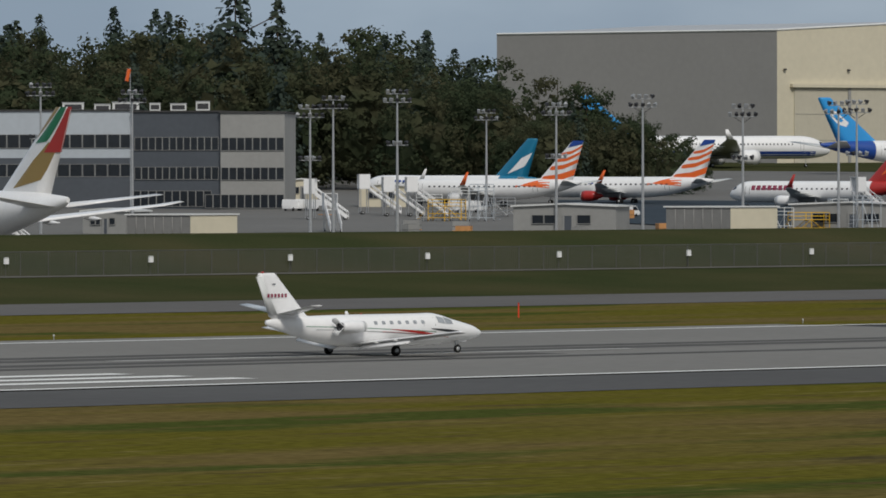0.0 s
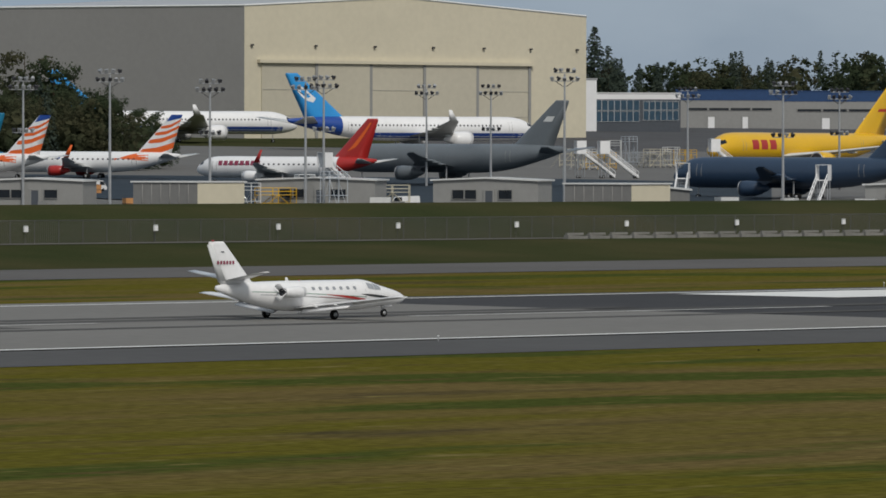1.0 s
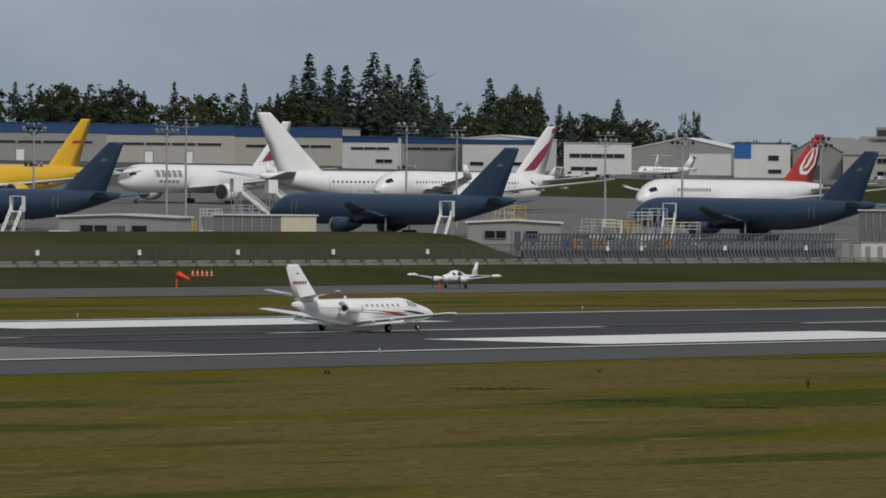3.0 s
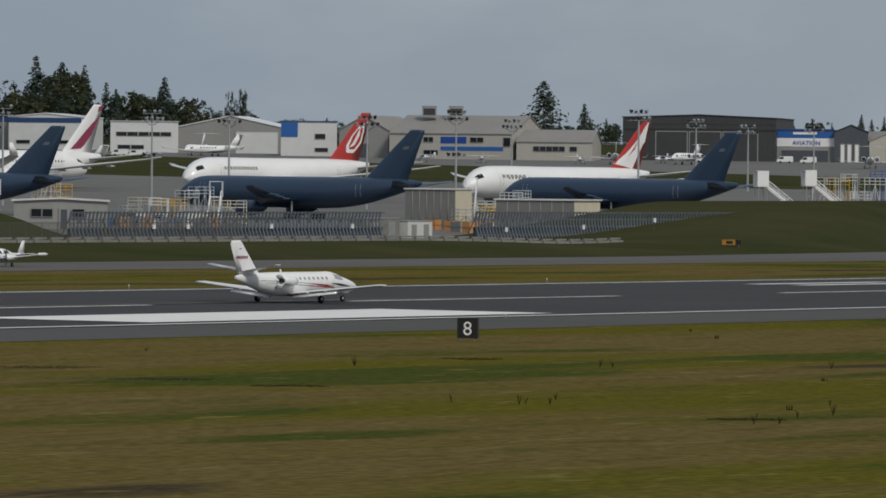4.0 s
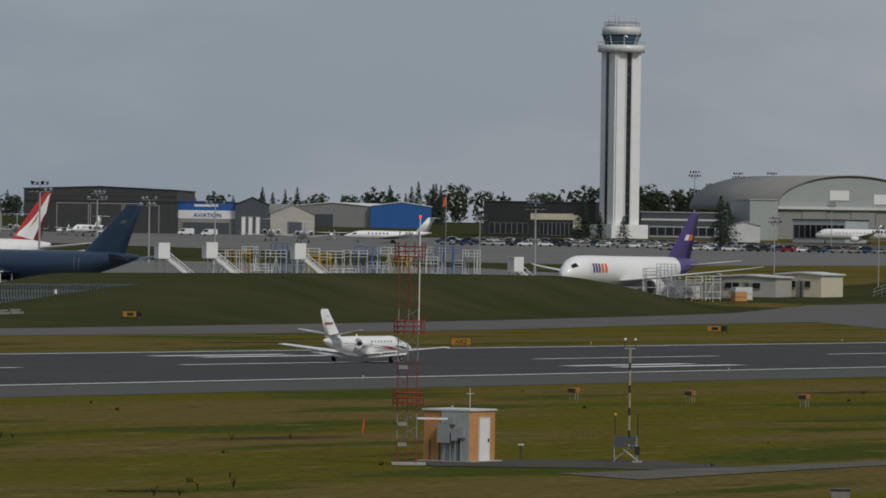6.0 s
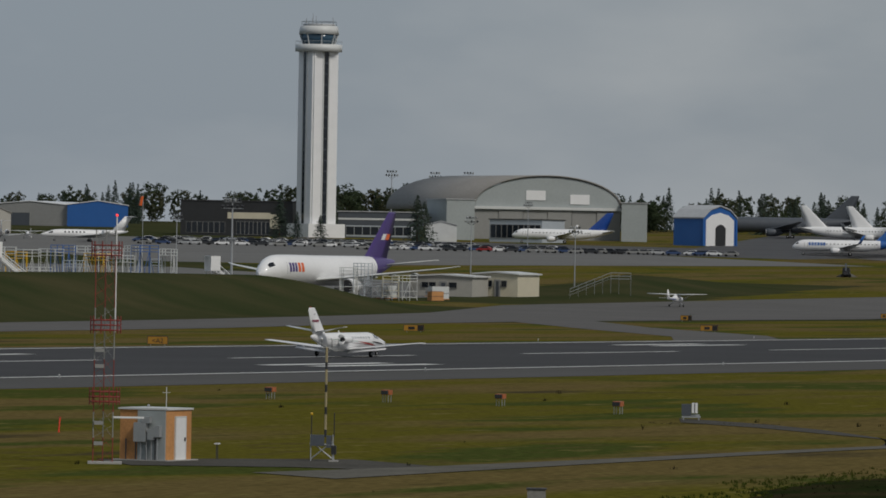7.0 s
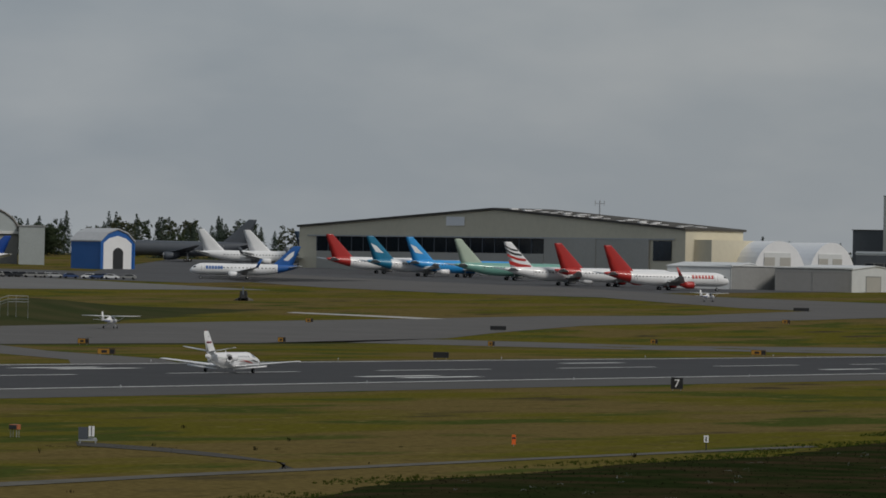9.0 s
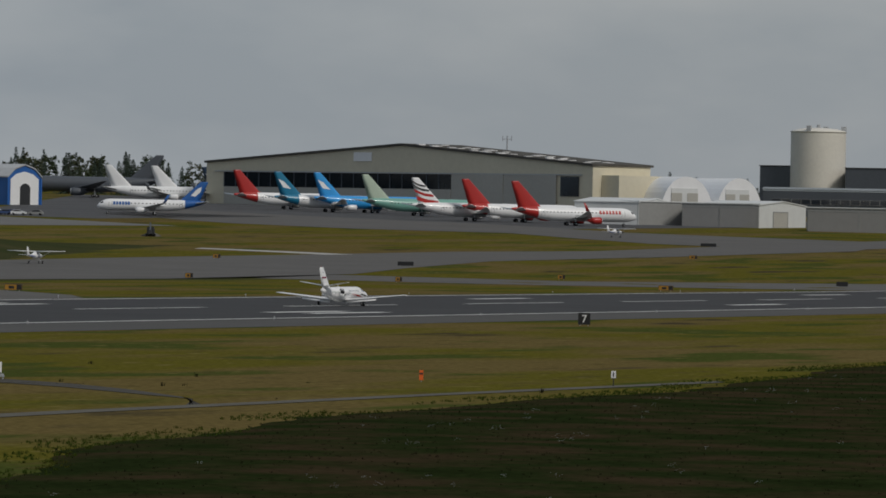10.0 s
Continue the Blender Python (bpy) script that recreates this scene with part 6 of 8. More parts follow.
def airstair(x, y, turn, height, label="white wheeled boarding stairs with canopy", canopy=True, colour="white"):
    top = thing("boarding_stairs", pose(x, y, land(x, y) + 0.03, 0, 0, turn), label, "stairs", "boarding stairs")
    run = height * 1.25
    bm = bmesh.new()
    for sd in (-0.9, 0.9):
        for z in (0.0, 1.0):
            add_tube(bm, (0, sd, 0.35 + z), (run, sd, height + z), 0.09, sides=4)
        for k in range(6):
            f = k / 5
            add_tube(bm, (run * f, sd, 0.35 + (height - 0.35) * f), (run * f, sd, 1.35 + (height - 0.35) * f), 0.05, sides=4)
        prism(bm, [(0, 0.1), (run, height - 0.3), (run, height + 0.25), (0, 0.65)], sd - 0.05, sd + 0.05)
    part("side_frame", bm, M[colour], top)
    n = max(6, int(height / 0.28))
    bm = bmesh.new()
    for i in range(n):
        add_box(bm, (run * (i + 0.5) / n, 0, 0.3 + (height - 0.3) * (i + 0.5) / n), (run / n * 1.1, 1.7, 0.06))
    tagged(part("treads", bm, M["steel"], top), kind="stuff")
    part("platform", box_mesh(((run + 0.9, 0, height), (1.9, 2.1, 0.15))), M[colour], top)
    bm = bmesh.new()
    for sx in (run + 0.2, run + 1.6):
        for sd in (-0.9, 0.9):
            add_tube(bm, (sx, sd, 0.3), (sx, sd, height), 0.08, sides=4)
    tagged(part("support_legs", bm, M["steel"], top), kind="stuff")
    if canopy:
        part("canopy", box_mesh(((run + 0.9, -1.05, height + 1.3), (2.0, 0.08, 2.5)), ((run + 0.9, 1.05, height + 1.3), (2.0, 0.08, 2.5)), ((run + 0.9, 0, height + 2.55), (2.0, 2.2, 0.1))), M[colour], top)
    for sx in (0.4, run + 1.2):
        for sd in (-0.8, 0.8):
            wheel(top, "tyre", sx, sd, 0.3, 0.3, 0.2)
    return top


for b, d, turn, hh in ((49.5, 1060, 60, 3.6), (49.4, 1150, 130, 4.5), (48.95, 1195, 150, 4.6), (48.75, 1180, 150, 4.4), (48.55, 1180, 150, 4.4), (52.0, 770, 160, 3.0), (44.75, 1190, 165, 4.6), (42.0, 1110, 35, 4.6), (40.85, 1105, 25, 4.6), (38.6, 1340, 150, 5.0), (38.3, 1330, 150, 5.0), (37.15, 1105, 25, 4.6),
                       (35.2, 1110, 30, 4.5), (41.4, 1380, 150, 5.2), (33.0, 1180, 30, 4.6), (31.95, 1290, 150, 5.0), (30.02, 1110, 140, 7.2), (29.6, 1110, 140, 7.4), (28.87, 1110, 140, 7.0), (27.2, 1190, 150, 4.6), (26.95, 1195, 20, 4.8), (42.55, 1350, 150, 5.0), (42.35, 1350, 150, 5.0)):
    x, y = spot(b, d)
    airstair(x, y, turn, hh)


def floodlight_mast(x, y, height, kind):
    z = land(x, y)
    top = thing("floodlight_mast", pose(x, y, z, 0, 0, math.degrees(math.atan2(y, x)) - 90), "grey steel apron floodlight mast with lamp clusters", "floodlight", "apron floodlight masts")
    part("pole", tubes(((0, 0, 0), (0, 0, height - 0.8), 0.26 if height > 14 else 0.14, 0.13 if height > 14 else 0.08), sides=8), M["steel"], top)
    s = 1.0 if height > 14 else 0.6
    yaw = random.Random(int(x * 7 + y))
    levels = [(height - 1.5 * s, 5), (height - 0.2 * s, 4)] + ([(height - 8.2, 4)] if kind == 0 and height > 16 else [])
    for z0, n in levels:
        part("crossarm", box_mesh(((0, 0, z0 - 0.4 * s), (4.4 * s if n == 5 else 3.4 * s, 0.14, 0.14))), M["steel"], top)
        for i in range(n):
            xx = (i - (n - 1) / 2) * (0.98 * s)
            bm = bmesh.new()
            m = pose(xx, -0.2, z0 + 0.05 * s, 0, 0, yaw.uniform(-60, 60)) @ pose(0, 0, 0, yaw.uniform(20, 45))
            add_box(bm, (0, -0.18 * s, 0), (0.56 * s, 0.22 * s, 0.5 * s), m)
            add_box(bm, (0, 0.1 * s, 0), (0.34 * s, 0.36 * s, 0.3 * s), m)
            add_box(bm, (xx, -0.05, z0 - 0.25 * s), (0.1, 0.1, 0.36 * s))
            part("lamp_head", bm, M["steel"] if yaw.random() < 0.45 else M["dark_steel"], top)
    part("head_frame", tubes(((0, -0.6 * s, height - 1.9 * s), (0, 0.6 * s, height - 1.9 * s), 0.07), ((-1.5 * s, 0, height - 1.9 * s), (-0.2, 0, height - 2.8 * s), 0.05), ((1.5 * s, 0, height - 1.9 * s), (0.2, 0, height - 2.8 * s), 0.05), sides=4), M["dark_steel"], top)
    return top


MASTS = [(640, 820, 23.5), (651, 811, 22.5), (672, 793, 20.3), (675, 791, 21.7), (683, 785, 22.7), (833, 932, 18.5), (701, 768, 20.8), (711, 759, 22.1), (722, 748, 20.6), (733, 738, 21.0), (735, 736, 21.2), (897, 871, 19.1), (905, 862, 19.2), (761, 709, 22.4), (784, 684, 20.4), (930, 835, 19.0), (949, 814, 19.1), (967, 792, 20.2), (949, 814, 19.0), (965, 795, 19.1), (993, 760, 19.5), (998, 752, 18.8), (1015, 730, 18.1), (1023, 718, 17.8), (1047, 683, 18.7), (1038, 697, 17.5), (1263, 809, 15.6), (1065, 654, 19.1), (1285, 774, 16.1), (1291, 764, 14.9), (1298, 751, 15.5), (1194, 629, 13.4), (1199, 619, 16.5), (1816, 838, 13.4), (1230, 557, 12.1), (1221, 576, 13.8), (2158, 1050, 21.6), (2165, 1036, 21.3), (2170, 1025, 21.5)]
for k, (x, y, hh) in enumerate(MASTS):
    floodlight_mast(x, y, hh, k % 2)


# ---- fence, barriers, blast fence ----
M["fence_post"] = material("dull_fence_steel", (0.1, 0.1, 0.092), 0.6, 0.3, vary=0.2, scale=1.0, fine=8.0)


def fence():
    top = thing("perimeter_fence", pose(0, 434, 0), "grey chain-link perimeter fence on steel posts", "fence", kind="structure")
    post = None
    for i in range(112):
        x = 296 + 2.9 * i
        if post is None:
            post = part("post", tubes(((0, 0, 0), (0, 0, 2.0), 0.05), sides=5), M["fence_post"], top)
        m = pose(x, 0, land(x, 434))
        if i == 0:
            post.matrix_basis = m
        else:
            share(post, m, top)
    bm = bmesh.new()
    for i in range(112):
        x = 296 + 2.9 * i
        z0, z1 = land(x, 434), land(x + 2.9, 434)
        add_tube(bm, (x, 0, z0 + 2.0), (x + 2.9, 0, z1 + 2.0), 0.03, sides=4, caps=False)
        for k in range(19):
            add_tube(bm, (x, 0, z0 + 0.06 + 0.105 * k), (x + 2.9, 0, z1 + 0.06 + 0.105 * k), 0.017, sides=3, caps=False)
        for k in range(12):
            add_tube(bm, (x + 0.24 * k, 0.01, z0), (x + 0.24 * k, 0.01, z0 + 2.0), 0.012, sides=3, caps=False)
    tagged(part("wire_mesh", bm, M["fence_post"], top), kind="stuff")
    return top


fence()
marker = thing("fence_marker", pose(334.9, 433.8, land(334.9, 433.8)), "small white marker box on a fence post", "marker", "fence markers")
part("box", box_mesh(((0, -0.1, 1.22), (0.46, 0.14, 0.44))), M["white"], marker)
part("lid", box_mesh(((0, -0.1, 1.5), (0.4, 0.16, 0.1))), M["offwhite"], marker)
part("stake", tubes(((0, 0, 0), (0, 0, 1.2), 0.03), sides=5), M["fence_post"], marker)
for x in (350.1, 365.3, 380.8, 396.2, 411.9, 427.3, 442.9, 458.9, 474.3, 490.3, 506.3, 522.2, 538.1, 554.1, 570.5, 603.6, 610.1, 626.5, 643, 676.1, 693.6, 710.3):
    copy_thing(marker, pose(x, 433.8, land(x, 433.8) + (0.0 if x < 600 else 0.3)))

barrier = thing("concrete_barrier", pose(458.3, 425.5, land(458.3, 425.5) - 0.05), "weathered concrete barrier block beside the perimeter road", "barrier", "roadside concrete barriers")
bm = bmesh.new()
prism(bm, [(-1.35, 0), (1.35, 0), (1.35, 0.3), (-1.35, 0.42)], -0.28, 0.28)
prism(bm, [(-1.3, 0.42), (0.95, 0.42), (0.95, 0.62), (-1.3, 0.62)], -0.12, 0.12)
part("block", bm, M["old_concrete"], barrier)
for i in range(1, 76):
    x = 458.3 + 3.06 * i
    copy_thing(barrier, pose(x, 425.5, land(x, 425.5) - 0.05))


def blast_fence(x0, x1, label):
    """Curved slats of a jet blast deflector, leaning back from the apron."""
    z0 = 0.75
    top = thing("blast_fence", pose(x0, 441, z0), label, "fence", "blast fences")
    bm = bmesh.new()
    prof = [(0.0, 0.0), (0.5, 0.9), (0.8, 1.9), (0.9, 2.8), (0.7, 3.75)]
    for (y0, za), (y1, zb) in zip(prof, prof[1:]):
        vs = [bm.verts.new(p) for p in ((-0.12, y0, za), (0.12, y0, za), (0.12, y1, zb), (-0.12, y1, zb))]
        ve = [bm.verts.new(p) for p in ((-0.12, y0 + 0.12, za), (0.12, y0 + 0.12, za), (0.12, y1 + 0.12, zb), (-0.12, y1 + 0.12, zb))]
        bm.faces.new(vs)
        bm.faces.new(ve[::-1])
        bm.faces.new((vs[0], vs[3], ve[3], ve[0]))
        bm.faces.new((vs[2], vs[1], ve[1], ve[2]))
    n = int((x1 - x0) / 0.72)
    slat = part("slat", bm, M["slat"], top)
    for i in range(1, n):
        share(slat, pose(i * 0.72, 0, 0), top)
    for z, y in ((0.9, 0.68), (1.9, 0.95), (2.8, 1.05), (3.6, 0.9)):
        part("rail", box_mesh((((x1 - x0) / 2, y, z), (x1 - x0, 0.1, 0.16))), M["slat"], top)
    part("footing", box_mesh((((x1 - x0) / 2, 0.6, -0.2), (x1 - x0 + 1, 2.2, 0.5))), M["concrete"], top)
    panel = part("back_panel", box_mesh((((x1 - x0) / 2, 1.25, 0.95), (x1 - x0, 0.08, 1.8))), M["slat_dark"], top)
    m0 = n // 3
    stay = part("stay", tubes(((0, 2.6, 0), (0, 0.9, 3.2), 0.07), sides=5), M["slat"], top)
    for i in range(1, m0):
        share(stay, pose(i * 2.16, 0, 0), top)
    return top


M["slat"] = material("galvanised_slats", (0.13, 0.15, 0.175), 0.55, 0.2, vary=0.2, scale=0.3, fine=3.0, per=0.3)
M["slat_dark"] = material("dark_slat_panel", (0.045, 0.06, 0.085), 0.6, vary=0.2, scale=0.2, fine=2.0)
blast_fence(599, 662, "tall grey slatted jet blast fence behind the road")
blast_fence(682, 757, "tall grey slatted jet blast fence by the grass mound")


# ---- trees ----
def leaf_quads(pts, dirs, size, rng, rough=0.4):
    """Small leaf faces at pts, about size across, turned roughly towards dirs."""
    n = len(pts)
    d = dirs + rng.normal(scale=rough, size=(n, 3))
    d /= np.linalg.norm(d, axis=1)[:, None]
    a = np.cross(rng.normal(size=(n, 3)), d)
    a /= np.linalg.norm(a, axis=1)[:, None] + 1e-9
    b = np.cross(d, a)
    s = (size * rng.uniform(0.5, 1.4, n))[:, None]
    return np.stack([pts - a * s, pts - b * s * 0.7, pts + a * s, pts + b * s * 0.7], 1)


def conifer_quads(seed, full=0.17):
    rng = np.random.default_rng(seed)
    pts, dirs = [], []
    n = 34
    for k in range(n):
        z = 0.06 + 0.93 * (k / n) ** 0.95
        reach = full * (1 - z) ** 0.8 * rng.uniform(0.75, 1.15) + 0.006
        boughs = 13 if z < 0.8 else 8
        for j in range(boughs):
            a = rng.uniform(0, 2 * math.pi)
            far = reach * rng.uniform(0.7, 1.15)
            for f in ((0.4, 0.7, 1.0) if z < 0.85 else (0.5, 1.0)):
                pts.append((math.cos(a) * far * f, math.sin(a) * far * f, z - far * f * 0.3 + rng.normal() * 0.006))
                dirs.append((math.cos(a), math.sin(a), 0.75))
    pts, dirs = np.array(pts), np.array(dirs)
    size = 0.014 + 0.055 * np.hypot(pts[:, 0], pts[:, 1])
    return leaf_quads(pts, dirs, size, rng, 0.4)


def broadleaf_quads(seed, wide=0.3, clumps=44, leaves=20, leaf=0.026):
    rng = np.random.default_rng(seed)
    out = []
    for k in range(clumps):
        z = rng.uniform(0.08, 0.93)
        r = wide * math.sqrt(max(0.03, 1 - ((z - 0.5) / 0.5) ** 2)) * rng.uniform(0.45, 1.0)
        a = rng.uniform(0, 2 * math.pi)
        c = np.array([r * math.cos(a), r * math.sin(a), z])
        d = rng.normal(size=(leaves, 3)) + np.array([0.8 * math.cos(a), 0.8 * math.sin(a), 0.4])
        d /= np.linalg.norm(d, axis=1)[:, None]
        rad = rng.uniform(0.02, 0.085, leaves)[:, None]
        out.append(leaf_quads(c + d * rad, d, leaf, rng))
    # the dense heart of the crown
    d = rng.normal(size=(150, 3))
    d /= np.linalg.norm(d, axis=1)[:, None]
    out.append(leaf_quads(np.array([0, 0, 0.47]) + d * np.array([wide * 0.68, wide * 0.68, 0.36]), d, 0.05, rng, 0.3))
    return np.concatenate(out)


def quads_mesh(q):
    v = q.reshape(-1, 3)
    f = np.arange(len(v)).reshape(-1, 4)
    return v.tolist(), [], f.tolist()


CONIFERS = [conifer_quads(s, w) for s, w in ((1, 0.2), (2, 0.24), (3, 0.18), (4, 0.27))]
BROADS = [broadleaf_quads(s, w, 44, 16, 0.026) for s, w in ((5, 0.3), (6, 0.36), (7, 0.27), (8, 0.33))]
FINE_BROADS = [broadleaf_quads(s, w, 46, 56, 0.0135) for s, w in ((5, 0.3), (6, 0.36), (7, 0.27), (8, 0.33))]


def limbs(height, r, n, seed):
    rng = random.Random(seed)
    bm = bmesh.new()
    add_tube(bm, (0, 0, -0.5), (0, 0, height * 0.92), r, r * 0.15, 7)
    for i in range(n):
        z = height * rng.uniform(0.25, 0.75)
        a = rng.uniform(0, 6.28)
        l = height * 0.2
        add_tube(bm, (0, 0, z), (l * math.cos(a), l * math.sin(a), z + l * 0.5), r * 0.3, r * 0.08, 4, False)
    return bm


def tree(bearing, dist, height, kind, label, seed):
    x, y = spot(bearing, dist)
    rng = random.Random(seed)
    top = thing("conifer" if kind in "cw" else "poplar" if kind == "p" else "tree", pose(x, y, land(x, y) - 0.1, 0, 0, rng.uniform(0, 360)), label, "tree")
    part("trunk", limbs(height, 0.016 * height, 8, seed), M["trunk"], top)
    q = (CONIFERS[seed % 4] if kind in "cw" else FINE_BROADS[seed % 4]) * height
    if kind == "c":
        q = q * np.array([1.35, 1.35, 1.0])
    if kind == "w":
        q = q * np.array([1.9, 1.9, 1.0])
    if kind == "p":
        q = q * np.array([0.38, 0.38, 1.0])
    ob = part("crown", quads_mesh(q), M["conifer" if kind in "cw" else "broadleaf"], top)
    return top


for k, (b, d, hh, kind) in enumerate(((50.36, 1500, 47, "c"), (50.0, 1520, 43, "c"), (49.85, 1540, 36, "c"), (48.1, 1480, 24, "c"), (52.3, 1520, 37, "c"), (42.72, 2450, 36, "c"), (42.6, 2460, 29, "c"), (38.27, 2450, 40, "c"), (38.1, 2480, 36, "c"), (37.95, 2460, 36, "c"), (37.72, 2450, 41, "c"),
                                      (37.6, 2470, 37, "c"), (37.5, 2480, 33, "c"), (37.35, 2450, 39, "c"), (38.4, 2500, 32, "c"), (36.72, 2470, 32, "c"), (36.5, 2500, 30, "c"), (35.62, 2380, 25, "c"), (35.05, 2420, 20, "p"), (34.95, 2420, 21, "p"), (32.37, 2180, 25, "w"), (32.02, 2350, 17, "c"),
                                      (26.9, 2080, 14, "c"), (26.75, 2085, 9, "c"), (26.55, 2085, 8, "c"), (25.72, 2060, 15, "c"), (25.66, 2070, 13, "c"), (47.35, 1430, 24, "b"), (47.6, 1440, 25, "b"), (46.95, 1420, 18, "b"), (34.0, 2085, 7, "b"), (33.9, 2085, 6, "b"), (22.2, 2480, 14, "c"), (21.9, 2500, 13, "c"), (17.6, 2450, 14, "c"), (17.45, 2440, 12, "c"), (22.75, 2500, 16, "c"))):
    tree(b, d, hh, kind, {"c": "dark green conifer with drooping branches", "w": "broad dense dark green conifer behind the hangars", "p": "slim dark poplar behind the hangars", "b": "dark green broadleaf tree before the hangar"}[kind], k + 11)


def woods(name, label, profile, near, far, count, seed, mix=0.35, fine=False):
    """A wood as one mass of leaves: profile is bearings and tree heights."""
    rng = np.random.default_rng(seed)
    con, bro = [], []
    pb, ph = [p[0] for p in profile][::-1], [p[1] for p in profile][::-1]
    for i in range(count):
        b = rng.uniform(min(pb), max(pb))
        d = near + (far - near) * rng.random() ** 0.8
        c = rng.random() < mix
        hh = float(np.interp(b, pb, ph)) * (d / ((near + far) / 2)) * rng.uniform(0.66, 1.0) * (1.08 if c else 1.0)
        x, y = spot(b, d)
        a = rng.uniform(0, 6.28)
        rot = np.array([[math.cos(a), -math.sin(a), 0], [math.sin(a), math.cos(a), 0], [0, 0, 1]])
        q = (CONIFERS if c else FINE_BROADS if fine else BROADS)[rng.integers(4)]
        q = (q * (np.array([1, 1, 1]) if c else np.array([1.15, 1.15, 1]))) @ rot.T * hh + np.array([x, y, land(x, y) - 0.04 * hh])
        (con if c else bro).append(q)
    for kind, l in (("conifer", con), ("broadleaf", bro)):
        if l:
            me = quads_mesh(np.concatenate(l))
            tagged(part(name, me, M[kind]), label, "woodland", kind="stuff")


woods("woods", "dark mixed autumn woods behind the office", [(54, 36), (52.4, 37), (51.9, 38.5), (51.2, 39.5), (50.6, 39), (50.0, 36), (49.6, 33), (49.2, 36), (48.9, 35), (48.5, 32), (48.2, 29), (48.0, 25)], 1400, 1680, 170, 3, 0.3, True)
woods("woods", "dark mixed trees before the paint hangar", [(48.1, 17), (47.5, 20), (47.0, 18), (46.7, 15), (46.4, 11)], 1380, 1460, 44, 4, 0.15, True)
woods("woods", "far mixed woods on the rise", [(43.2, 27), (42.2, 25), (41.5, 27), (40.6, 29), (39.9, 31), (39.3, 28), (38.6, 28), (37.6, 28), (36.9, 23), (36.4, 29), (35.9, 23), (35.4, 19), (34.8, 11), (33, 8)], 2420, 2560, 220, 5, 0.5)
woods("woods", "low far woods beyond the airfield", [(33, 10), (31.5, 10), (30, 12), (28.8, 14), (28, 17), (27, 18), (26, 18), (25, 16), (24, 17), (23, 17), (22, 16), (21, 13), (18, 11), (17, 12), (15, 10)], 2480, 2600, 300, 6, 0.45)


# ---- signs, hut, mast and lamps in the grass ----
def panel_sign(name, x, y, w, hh, colour, label, category, words="", letter="white", faces=199.0, frame_colour="black", group=""):
    z = land(x, y)
    top = thing(name, pose(x, y, z, 0, 0, faces + 90), label, category, group)
    leg = 0.18
    part("panel", box_mesh(((0, 0, leg + hh / 2), (w, 0.22, hh))), M[colour], top)
    part("rim", box_mesh(((0, 0, leg + hh + 0.02), (w + 0.06, 0.26, 0.05)), ((0, 0, leg - 0.02), (w + 0.06, 0.26, 0.05)), ((-w / 2 - 0.02, 0, leg + hh / 2), (0.05, 0.26, hh)), ((w / 2 + 0.02, 0, leg + hh / 2), (0.05, 0.26, hh))), M[frame_colour], top)
    for sx in (-0.35, 0.35):
        part("leg", tubes(((sx * w, 0, -0.05), (sx * w, 0, leg), 0.04), sides=6), M["steel"], top)
    if words:
        part("letters", text_mesh(words, hh * 1.02 if len(words) < 2 else hh * 0.9, 0.01), M[letter], top, at=pose(0, -0.125, leg + hh * 0.14))
    return top


M["sign_black"] = paint("black_sign_face", (0.012, 0.012, 0.013), 0.4, 0.1)
M["sign_yellow"] = paint("yellow_sign_face", (0.36, 0.18, 0.015), 0.5, 0.1)
panel_sign("distance_sign", 312.6, 203.0, 1.1, 1.06, "sign_black", "black distance board with a white number eight", "sign", "8", group="runway distance boards")
panel_sign("distance_sign", 616.5, 204.0, 1.1, 1.06, "sign_black", "black distance board with a white number seven", "sign", "7", group="runway distance boards")
panel_sign("taxiway_sign", 578.2, 306.5, 1.95, 0.72, "sign_yellow", "yellow taxiway sign with black letters", "sign", "<A2", "sign_black", faces=206, group="taxiway signs")
for x, y, w, col in ((722, 348, 2.4, "sign_yellow"), (787.3, 337.5, 2.2, "sign_yellow"), (915, 396, 1.6, "sign_yellow"), (837.5, 310.4, 2.0, "sign_black"), (1015, 404, 1.2, "sign_yellow"), (1180, 426, 2.9, "sign_black"), (1030, 373, 1.0, "sign_yellow"),
                     (1105, 370, 1.2, "sign_yellow"), (982, 311.8, 2.2, "sign_yellow"), (1115, 322, 1.9, "sign_black"), (693.3, 412.4, 2.4, "sign_yellow"), (1335, 418, 1.6, "sign_yellow"), (1500, 466, 3.6, "sign_black"), (1200, 472, 1.4, "sign_yellow")):
    s = panel_sign("taxiway_sign", x, y, w, 0.68, col, "yellow taxiway guidance sign in the grass" if col == "sign_yellow" else "black back of a taxiway sign in the grass", "sign", faces=180 + math.degrees(math.atan2(y, x)), group="taxiway signs")
    if col == "sign_yellow":
        part("unread_bar", box_mesh(((-w * 0.12, -0.13, 0.5), (w * 0.32, 0.02, 0.34)), ), M["sign_black"], s)
        part("black_panel", box_mesh(((w * 0.33, -0.125, 0.52), (w * 0.3, 0.02, 0.6))), M["sign_black"], s)


